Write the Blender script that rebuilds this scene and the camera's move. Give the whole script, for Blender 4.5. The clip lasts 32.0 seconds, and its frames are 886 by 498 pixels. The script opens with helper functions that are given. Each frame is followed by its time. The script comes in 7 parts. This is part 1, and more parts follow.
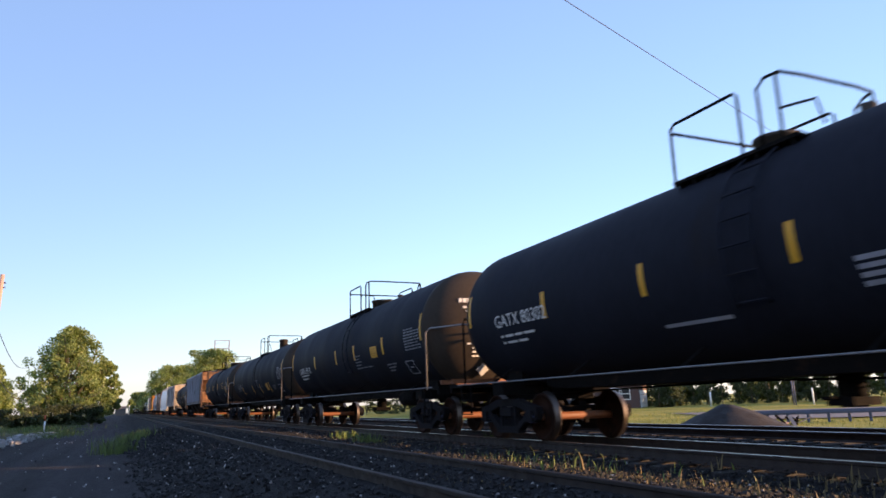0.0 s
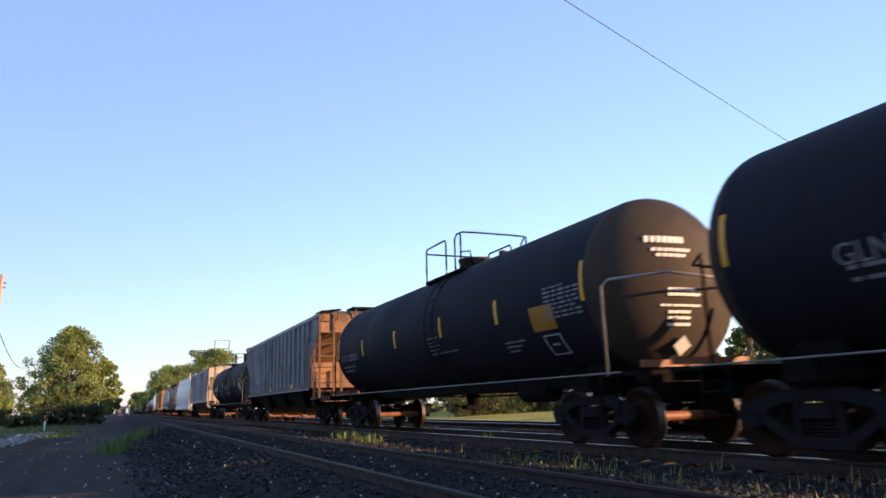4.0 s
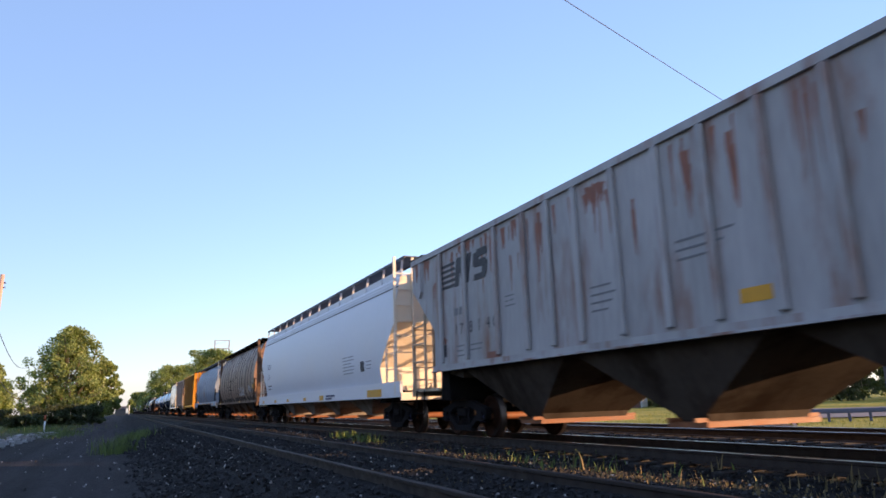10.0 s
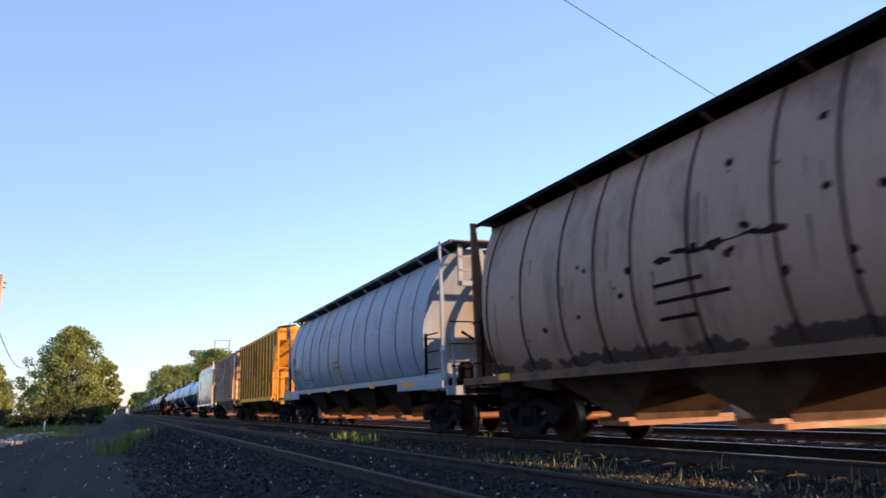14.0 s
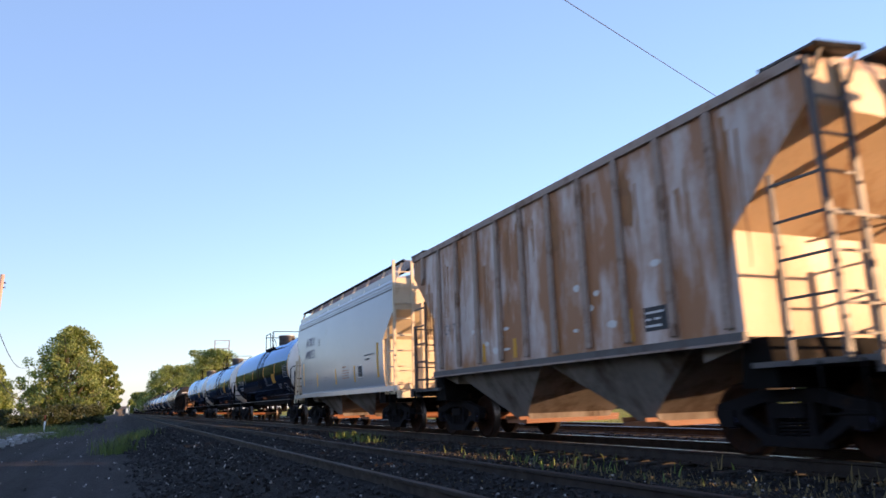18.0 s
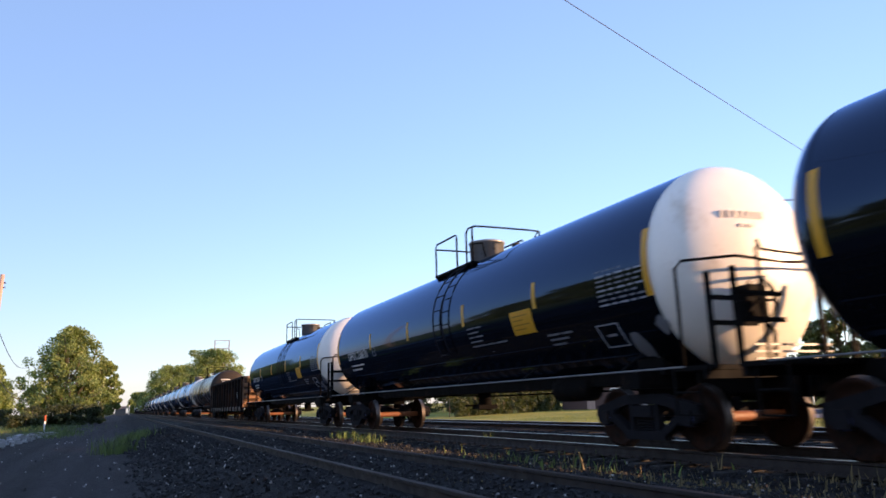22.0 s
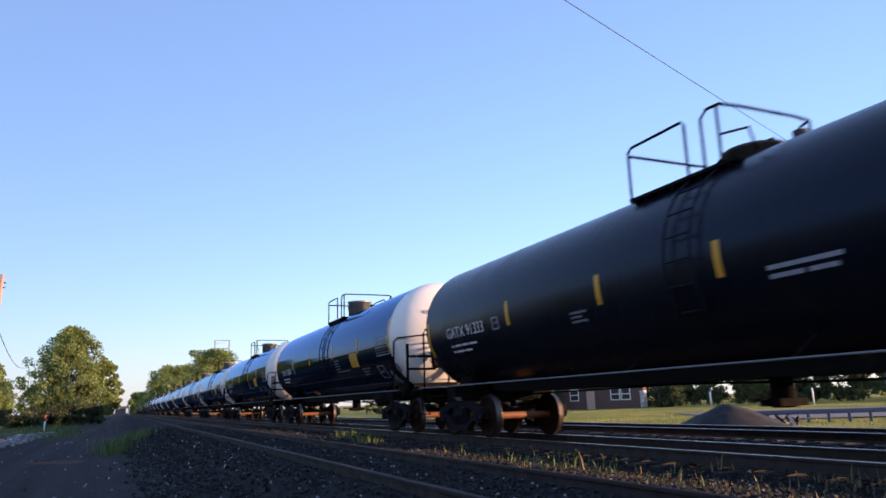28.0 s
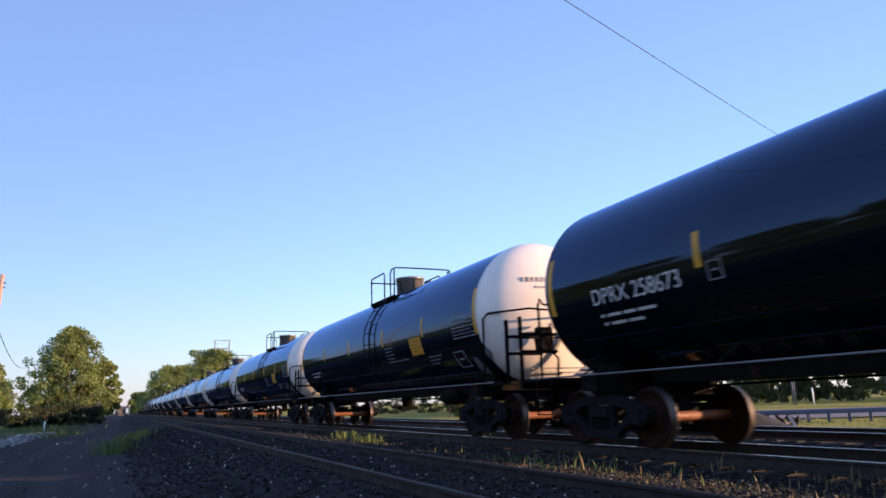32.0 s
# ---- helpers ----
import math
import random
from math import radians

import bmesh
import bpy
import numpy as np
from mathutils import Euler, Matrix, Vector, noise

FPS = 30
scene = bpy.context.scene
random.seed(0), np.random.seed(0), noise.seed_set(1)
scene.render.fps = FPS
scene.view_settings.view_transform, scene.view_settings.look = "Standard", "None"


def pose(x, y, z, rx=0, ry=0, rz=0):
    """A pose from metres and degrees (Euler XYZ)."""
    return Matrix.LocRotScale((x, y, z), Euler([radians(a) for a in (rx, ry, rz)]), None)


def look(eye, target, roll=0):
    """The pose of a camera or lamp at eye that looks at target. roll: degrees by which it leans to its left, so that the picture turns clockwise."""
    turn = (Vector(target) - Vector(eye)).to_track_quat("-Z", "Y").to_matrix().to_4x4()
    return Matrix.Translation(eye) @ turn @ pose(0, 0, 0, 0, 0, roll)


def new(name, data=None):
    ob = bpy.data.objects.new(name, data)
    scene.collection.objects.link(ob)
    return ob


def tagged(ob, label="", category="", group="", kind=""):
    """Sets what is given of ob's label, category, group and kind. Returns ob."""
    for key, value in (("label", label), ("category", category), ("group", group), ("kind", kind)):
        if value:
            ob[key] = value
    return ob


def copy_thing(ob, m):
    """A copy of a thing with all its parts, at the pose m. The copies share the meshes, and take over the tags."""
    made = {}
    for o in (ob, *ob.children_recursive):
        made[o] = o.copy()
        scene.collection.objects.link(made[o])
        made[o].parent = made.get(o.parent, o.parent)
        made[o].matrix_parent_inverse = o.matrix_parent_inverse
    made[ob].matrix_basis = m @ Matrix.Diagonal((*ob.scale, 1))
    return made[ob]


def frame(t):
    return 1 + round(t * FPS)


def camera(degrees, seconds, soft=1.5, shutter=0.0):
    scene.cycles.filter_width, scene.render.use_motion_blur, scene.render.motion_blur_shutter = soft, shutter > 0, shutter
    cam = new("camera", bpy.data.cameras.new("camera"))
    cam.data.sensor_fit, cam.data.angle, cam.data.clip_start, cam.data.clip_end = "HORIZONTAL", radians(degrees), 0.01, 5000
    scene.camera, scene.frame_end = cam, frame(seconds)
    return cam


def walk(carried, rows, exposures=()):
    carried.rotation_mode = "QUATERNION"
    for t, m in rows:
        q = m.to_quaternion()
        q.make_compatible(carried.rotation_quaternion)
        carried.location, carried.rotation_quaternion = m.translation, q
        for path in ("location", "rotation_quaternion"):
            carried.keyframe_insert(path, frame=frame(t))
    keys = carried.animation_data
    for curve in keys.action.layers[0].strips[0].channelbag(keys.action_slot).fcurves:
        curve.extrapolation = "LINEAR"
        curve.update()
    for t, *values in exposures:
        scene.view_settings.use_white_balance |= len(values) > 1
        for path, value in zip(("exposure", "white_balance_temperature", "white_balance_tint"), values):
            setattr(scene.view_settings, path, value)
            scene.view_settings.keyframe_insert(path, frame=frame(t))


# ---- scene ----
SPEED = 10.46
TRACK_X = 8.0
SECONDS = 32.0

cam = camera(64.2, SECONDS, soft=1.6, shutter=0.25)
EYE = pose(0, 0, 0.75, 102.28, 1.76, -23.93)
walk(cam, [(0.0, EYE), (SECONDS, EYE)],
     exposures=[(0.0, 1.15, 6620, 25), (19.0, 1.15, 6620, 25), (25.0, 1.06, 6380, 27), (28.0, 0.97, 6180, 28), (32.0, 0.91, 6090, 29)])

# ---- light ----
SUN_ELEV, SUN_AZ = 10.5, 122.0     # degrees; azimuth clockwise from +Y
world = bpy.data.worlds.new("world")
scene.world = world
world.use_nodes = True
wn = world.node_tree
sky = wn.nodes.new("ShaderNodeTexSky")
sky.sky_type = "NISHITA"
sky.sun_disc = False
sky.sun_elevation = radians(14)
sky.sun_rotation = radians(-SUN_AZ)
sky.air_density, sky.dust_density, sky.ozone_density = 1.3, 0.35, 3.9
haze = wn.nodes.new("ShaderNodeMix")      # thin even haze over the whole sky
haze.data_type = "RGBA"
haze.inputs[0].default_value = 0.40
haze.inputs[7].default_value = (1.34, 2.13, 3.36, 1)
wn.links.new(sky.outputs[0], haze.inputs[6])
wn.links.new(haze.outputs[2], wn.nodes["Background"].inputs[0])
wn.nodes["Background"].inputs[1].default_value = 0.145
sun = new("sun", bpy.data.lights.new("sun", "SUN"))
sun.data.energy, sun.data.angle, sun.data.color = 5.25, radians(0.6), (1.0, 0.64, 0.32)
az, el = radians(SUN_AZ), radians(SUN_ELEV)
SUN_DIR = Vector((math.sin(az) * math.cos(el), math.cos(az) * math.cos(el), math.sin(el)))
sun.matrix_basis = look(SUN_DIR * 50, (0, 0, 0))


# ---- materials ----
def material(name, col, rough=0.6, metal=0.0, var=0.25, scale=2.0, spot=None, spot_amount=0.0, spot_scale=1.2,
             stretch=(1, 1, 1), bump=0.15, bump_scale=40.0, island=0.0, gloss=0.5, coat=0.0, tint=None):
    """Paint or surface with broad and fine variation, optional patches of a second colour, and fine relief."""
    m = bpy.data.materials.new(name)
    m.use_nodes = True
    nt = m.node_tree
    N, L = nt.nodes.new, nt.links.new
    bsdf = nt.nodes["Principled BSDF"]
    tc, info = N("ShaderNodeTexCoord"), N("ShaderNodeObjectInfo")
    mp = N("ShaderNodeMapping")
    mp.inputs["Scale"].default_value = stretch
    off = N("ShaderNodeVectorMath")
    off.operation = "MULTIPLY_ADD"
    L(info.outputs["Random"], off.inputs[0])
    off.inputs[1].default_value = (37, 91, 53)
    L(tc.outputs["Object"], off.inputs[2])
    L(off.outputs[0], mp.inputs[0])
    big, fine = N("ShaderNodeTexNoise"), N("ShaderNodeTexNoise")
    big.inputs["Scale"].default_value, big.inputs["Detail"].default_value = scale, 5
    fine.inputs["Scale"].default_value, fine.inputs["Detail"].default_value = scale * 14, 4
    L(mp.outputs[0], big.inputs["Vector"])
    L(mp.outputs[0], fine.inputs["Vector"])
    mul = N("ShaderNodeMath")
    mul.operation = "MULTIPLY_ADD"
    L(fine.outputs[0], mul.inputs[0])
    mul.inputs[1].default_value = 0.45
    L(big.outputs[0], mul.inputs[2])
    rng = N("ShaderNodeMapRange")
    L(mul.outputs[0], rng.inputs[0])
    rng.inputs[1].default_value, rng.inputs[2].default_value = 0.4, 1.05
    rng.inputs[3].default_value, rng.inputs[4].default_value = 1 - var, 1 + var
    value = rng.outputs[0]
    if island:
        geo, r2 = N("ShaderNodeNewGeometry"), N("ShaderNodeMapRange")
        L(geo.outputs["Random Per Island"], r2.inputs[0])
        r2.inputs[3].default_value, r2.inputs[4].default_value = 1 - island, 1 + island
        m2 = N("ShaderNodeMath")
        m2.operation = "MULTIPLY"
        L(value, m2.inputs[0])
        L(r2.outputs[0], m2.inputs[1])
        value = m2.outputs[0]
    hsv = N("ShaderNodeVectorMath")
    hsv.operation = "SCALE"
    hsv.inputs[0].default_value = col
    L(value, hsv.inputs["Scale"])
    out = hsv.outputs[0]
    if spot:
        sp = N("ShaderNodeTexNoise")
        sp.inputs["Scale"].default_value, sp.inputs["Detail"].default_value, sp.inputs["Roughness"].default_value = spot_scale, 8, 0.65
        L(mp.outputs[0], sp.inputs["Vector"])
        th = N("ShaderNodeMapRange")
        L(sp.outputs[0], th.inputs[0])
        c = 0.74 - 0.42 * spot_amount
        th.inputs[1].default_value, th.inputs[2].default_value = c - 0.07, c + 0.09
        mix = N("ShaderNodeMix")
        mix.data_type = "RGBA"
        L(th.outputs[0], mix.inputs[0])
        L(out, mix.inputs[6])
        mix.inputs[7].default_value = (*spot, 1)
        out = mix.outputs[2]
    L(out, bsdf.inputs["Base Color"])
    rr = N("ShaderNodeMapRange")
    L(big.outputs[0], rr.inputs[0])
    rr.inputs[1].default_value, rr.inputs[2].default_value = 0.3, 0.7
    rr.inputs[3].default_value, rr.inputs[4].default_value = max(0.02, rough * 0.8), min(1, rough * 1.2)
    L(rr.outputs[0], bsdf.inputs["Roughness"])
    bsdf.inputs["Metallic"].default_value = metal
    bsdf.inputs["Specular IOR Level"].default_value = gloss
    bsdf.inputs["Coat Weight"].default_value = coat
    if tint:
        bsdf.inputs["Specular Tint"].default_value = (*tint, 1)
    if bump:
        b = N("ShaderNodeBump")
        b.inputs["Strength"].default_value, b.inputs["Distance"].default_value = bump, 0.02
        bn = N("ShaderNodeTexNoise")
        bn.inputs["Scale"].default_value, bn.inputs["Detail"].default_value = bump_scale, 4
        L(tc.outputs["Object"], bn.inputs["Vector"])
        L(bn.outputs[0], b.inputs["Height"])
        L(b.outputs[0], bsdf.inputs["Normal"])
    return m


RUST = (0.16, 0.06, 0.025)
M = {
    "black_gloss": material("black_gloss", (0.0036, 0.0038, 0.0050), 0.06, gloss=0.52, tint=(0.28, 0.48, 1.0), var=0.2, scale=0.8, bump=0.015, bump_scale=2, spot=(0.006, 0.0062, 0.0072), spot_amount=0.22, spot_scale=0.8, stretch=(1, 1, 0.35)),
    "black_dusty": material("black_dusty", (0.0155, 0.0170, 0.0240), 0.62, gloss=0.045, tint=(0.6, 0.75, 1.0), var=0.35, scale=0.7, bump=0.05, bump_scale=6, spot=(0.017, 0.0155, 0.0165), spot_amount=0.26, spot_scale=0.9, stretch=(1, 1, 0.35)),
    "black_satin": material("black_satin", (0.0065, 0.0075, 0.0125), 0.26, gloss=0.25, tint=(0.5, 0.68, 1.0), var=0.3, scale=0.7, bump=0.04, bump_scale=5, spot=(0.010, 0.009, 0.009), spot_amount=0.26, spot_scale=0.9, stretch=(1, 1, 0.35)),
    # dusty black like the shell, warm sunlight put into the brown
    "head_dust_sunlit": material("head_dust_sunlit", (0.038, 0.030, 0.024), 0.7, gloss=0.12, var=0.3, scale=0.9, bump=0.05, bump_scale=6, spot=(0.052, 0.039, 0.029), spot_amount=0.3, spot_scale=1.0),
    "head_white": material("head_white", (0.78, 0.74, 0.68), 0.35, var=0.06, scale=1.2, bump=0.03, bump_scale=6, spot=(0.55, 0.48, 0.40), spot_amount=0.18),
    "underframe": material("underframe", (0.0065, 0.006, 0.006), 0.85, gloss=0.06, var=0.4, scale=4, spot=(0.035, 0.019, 0.012), spot_amount=0.22, spot_scale=3),
    "truck_steel": material("truck_steel", (0.0125, 0.0120, 0.0140), 0.9, gloss=0.08, var=0.45, scale=6, spot=(0.034, 0.021, 0.014), spot_amount=0.2, spot_scale=5),
    "wheel_rust": material("wheel_rust", (0.026, 0.0118, 0.0075), 0.7, gloss=0.06, var=0.3, scale=5, spot=(0.010, 0.008, 0.007), spot_amount=0.4, spot_scale=4),
    "axle_rust": material("axle_rust", (0.22, 0.08, 0.032), 0.6, var=0.25, scale=6),
    "tread": material("tread", (0.10, 0.085, 0.075), 0.45, metal=1.0, var=0.15, scale=8),
    "bearing_blue": material("bearing_blue", (0.02, 0.035, 0.12), 0.45, var=0.3, scale=8),
    "dome_steel": material("dome_steel", (0.045, 0.038, 0.033), 0.6, gloss=0.2, var=0.3, scale=4, spot=(0.02, 0.015, 0.012), spot_amount=0.4, spot_scale=5),
    "dome_pale": material("dome_pale", (0.30, 0.29, 0.28), 0.35, metal=0.5, var=0.25, scale=4, spot=(0.08, 0.06, 0.05), spot_amount=0.3, spot_scale=5),
    "yellow_tape": material("yellow_tape", (0.60, 0.29, 0.015), 0.45, var=0.12, scale=6, bump=0),
    "yellow_dark": material("yellow_dark", (0.30, 0.14, 0.01), 0.6, var=0.2, scale=8, bump=0),
    "marking": material("marking", (0.60, 0.60, 0.59), 0.6, var=0.12, scale=8, bump=0),
    "marking_dim": material("marking_dim", (0.15, 0.155, 0.17), 0.6, var=0.2, scale=8, bump=0),
    "marking_dark": material("marking_dark", (0.03, 0.03, 0.035), 0.6, var=0.2, scale=8, bump=0),
    "spray_grey": material("spray_grey", (0.42, 0.43, 0.46), 0.6, var=0.3, scale=4, bump=0),
    "marking_grey": material("marking_grey", (0.28, 0.29, 0.33), 0.6, var=0.2, scale=8, bump=0),
    "marking_mid": material("marking_mid", (0.17, 0.175, 0.20), 0.6, var=0.2, scale=8, bump=0),
    "rail_line": material("rail_line", (0.17, 0.17, 0.18), 0.4, var=0.2, scale=6, bump=0),
    "rail_side": material("rail_side", (0.020, 0.0125, 0.0095), 0.75, var=0.35, scale=6, spot=(0.012, 0.009, 0.008), spot_amount=0.4, spot_scale=6),
    "rail_head": material("rail_head", (0.33, 0.315, 0.305), 0.32, metal=1.0, var=0.15, scale=3, stretch=(8, 0.4, 1), bump=0.02),
    "rail_head_dull": material("rail_head_dull", (0.035, 0.024, 0.02), 0.7, gloss=0.2, var=0.25, scale=3, stretch=(8, 0.4, 1), bump=0.05, spot=(0.05, 0.03, 0.02), spot_amount=0.35),
    "tie": material("tie", (0.016, 0.0135, 0.012), 0.9, var=0.35, scale=3, stretch=(1, 6, 1), bump=0.5, bump_scale=20),
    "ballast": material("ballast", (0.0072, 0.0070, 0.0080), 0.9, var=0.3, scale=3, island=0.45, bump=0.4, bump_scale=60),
}


def deep_gloss(m, tone):
    """Gives a paint a clear tinted gloss over its own colour."""
    nt = m.node_tree
    bsdf, out = nt.nodes["Principled BSDF"], nt.nodes["Material Output"]
    bsdf.inputs["Specular IOR Level"].default_value = 0.0
    fr, gl, mix = nt.nodes.new("ShaderNodeFresnel"), nt.nodes.new("ShaderNodeBsdfGlossy"), nt.nodes.new("ShaderNodeMixShader")
    fr.inputs["IOR"].default_value = 1.66
    gl.inputs["Color"].default_value = (*tone, 1)
    gl.inputs["Roughness"].default_value = 0.06
    nt.links.new(fr.outputs[0], mix.inputs[0])
    nt.links.new(bsdf.outputs[0], mix.inputs[1])
    nt.links.new(gl.outputs[0], mix.inputs[2])
    nt.links.new(mix.outputs[0], out.inputs[0])


deep_gloss(M["black_gloss"], (0.42, 0.62, 1.0))


# ---- mesh helpers ----
def box(bm, c, s, m=None):
    """Box of size s round c; m: a turn applied before it is moved to c."""
    vs = []
    for k in range(8):
        v = Vector(((k & 1) - 0.5, (k >> 1 & 1) - 0.5, (k >> 2) - 0.5))
        v = Vector((v.x * s[0], v.y * s[1], v.z * s[2]))
        if m is not None:
            v = m @ v
        vs.append(bm.verts.new(v + Vector(c)))
    for f in ((0, 2, 3, 1), (4, 5, 7, 6), (0, 1, 5, 4), (2, 6, 7, 3), (0, 4, 6, 2), (1, 3, 7, 5)):
        bm.faces.new([vs[i] for i in f])


def bar(bm, a, b, w, h=None):
    """Straight bar of square or flat section from a to b."""
    a, b = Vector(a), Vector(b)
    d = b - a
    q = d.to_track_quat("Y", "Z").to_matrix()
    box(bm, (a + b) / 2, (w, d.length, h or w), q)


def tube(bm, pts, r, n=8):
    """Round rod through pts, with capped ends."""
    pts = [Vector(p) for p in pts]
    rings = []
    for i, p in enumerate(pts):
        d = (pts[min(i + 1, len(pts) - 1)] - pts[max(i - 1, 0)]).normalized()
        up = Vector((0, 0, 1)) if abs(d.z) < 0.9 else Vector((1, 0, 0))
        u = d.cross(up).normalized()
        v = d.cross(u)
        rings.append([bm.verts.new(p + (u * math.cos(a) + v * math.sin(a)) * r) for a in [2 * math.pi * k / n for k in range(n)]])
    for r0, r1 in zip(rings, rings[1:]):
        for k in range(n):
            f = bm.faces.new((r0[k], r0[(k + 1) % n], r1[(k + 1) % n], r1[k]))
            f.smooth = True
    bm.faces.new(rings[0][::-1])
    bm.faces.new(rings[-1])


def lathe(bm, profile, axis="Y", n=48, centre=(0, 0, 0), caps=True, slots=None):
    """Surface of revolution; profile: rows of (place along the axis, radius). slots: material slot of each band."""
    c = Vector(centre)
    rings = []
    for p, r in profile:
        ring = []
        for k in range(n):
            a = 2 * math.pi * k / n
            u, v = r * math.cos(a), r * math.sin(a)
            q = {"Y": (u, p, v), "X": (p, u, v), "Z": (u, v, p)}[axis]
            ring.append(bm.verts.new(c + Vector(q)))
        rings.append(ring)
    for i, (r0, r1) in enumerate(zip(rings, rings[1:])):
        for k in range(n):
            f = bm.faces.new((r0[k], r0[(k + 1) % n], r1[(k + 1) % n], r1[k]))
            f.smooth = True
            if slots:
                f.material_index = slots[i]
    if caps:
        bm.faces.new(rings[0][::-1])
        bm.faces.new(rings[-1])


def prism(bm, outline, x0, x1):
    """Outline in (y, z), given x0 to x1."""
    a = [bm.verts.new((x0, y, z)) for y, z in outline]
    b = [bm.verts.new((x1, y, z)) for y, z in outline]
    n = len(outline)
    bm.faces.new(a)
    bm.faces.new(b[::-1])
    for k in range(n):
        bm.faces.new((a[k], b[k], b[(k + 1) % n], a[(k + 1) % n]))


def loft(bm, levels, smooth=False):
    """Closed stack of rectangles; levels: (z, half width, y0, y1)."""
    d = 0.03
    rings = [[bm.verts.new(p) for p in ((-w, y0, z), (w, y0, z), (w, y0 + d, z), (w, y1 - d, z), (w, y1, z), (-w, y1, z), (-w, y1 - d, z), (-w, y0 + d, z))] for z, w, y0, y1 in levels]
    n = 8
    for r0, r1 in zip(rings, rings[1:]):
        for k in range(n):
            f = bm.faces.new((r0[k], r0[(k + 1) % n], r1[(k + 1) % n], r1[k]))
            f.smooth = smooth and k in (2, 6)
    bm.faces.new(rings[0][::-1])
    bm.faces.new(rings[-1])


def mesh_of(name, bm, *mats):
    bmesh.ops.recalc_face_normals(bm, faces=bm.faces)
    me = bpy.data.meshes.new(name)
    bm.to_mesh(me)
    bm.free()
    for m in mats:
        me.materials.append(m)
    return me


def part(name, bm, mat, parent, label="", at=None):
    """Links a bmesh or a mesh as ONE object under a thing or a part."""
    if isinstance(bm, bmesh.types.BMesh):
        bm = mesh_of(name, bm, *(mat if isinstance(mat, (list, tuple)) else [mat]))
    ob = new(name, bm)
    ob.parent = parent
    if at is not None:
        ob.location = at
    if label:
        ob["label"] = label
    return ob


def bevelled(bm, width=0.015, segments=1):
    bmesh.ops.bevel(bm, geom=list(bm.edges), offset=width, segments=segments, affect="EDGES", clamp_overlap=True)
    return bm


def sheet(name, verts, faces, mat, smooth=False):
    me = bpy.data.meshes.new(name)
    me.from_pydata(verts, [], faces)
    me.materials.append(mat)
    if smooth:
        me.polygons.foreach_set("use_smooth", [True] * len(me.polygons))
    me.update()
    return me


# ---- ground ----
def ground_height(x, y):
    """Gravel bed of the tracks, the lower dirt road beside it and the level meadow beyond."""
    bed = -0.24
    if x < 1.6:
        k = min(1, max(0, (1.6 - x) / 1.6))
        z = bed - 0.30 * k * k * (3 - 2 * k)
    elif x > 15.0:
        k = min(1, (x - 15.0) / 2.0)
        z = bed - 0.30 * k
    else:
        z = bed
        for c in (3.45, 8.0, 12.8):
            d = abs(x - c)
            z = max(z, (-0.125 if c < 4 else -0.21) - 0.10 * max(0, d - 1.3))
    near = math.exp(-((x - 4) ** 2 + (y - 8) ** 2) / 900)
    z += 0.025 * near * noise.noise((x * 1.3, y * 0.7, 0)) + 0.05 * noise.noise((x * 0.15, y * 0.1, 4)) * (1 if x < 0 or x > 16 else 0.1)
    return z


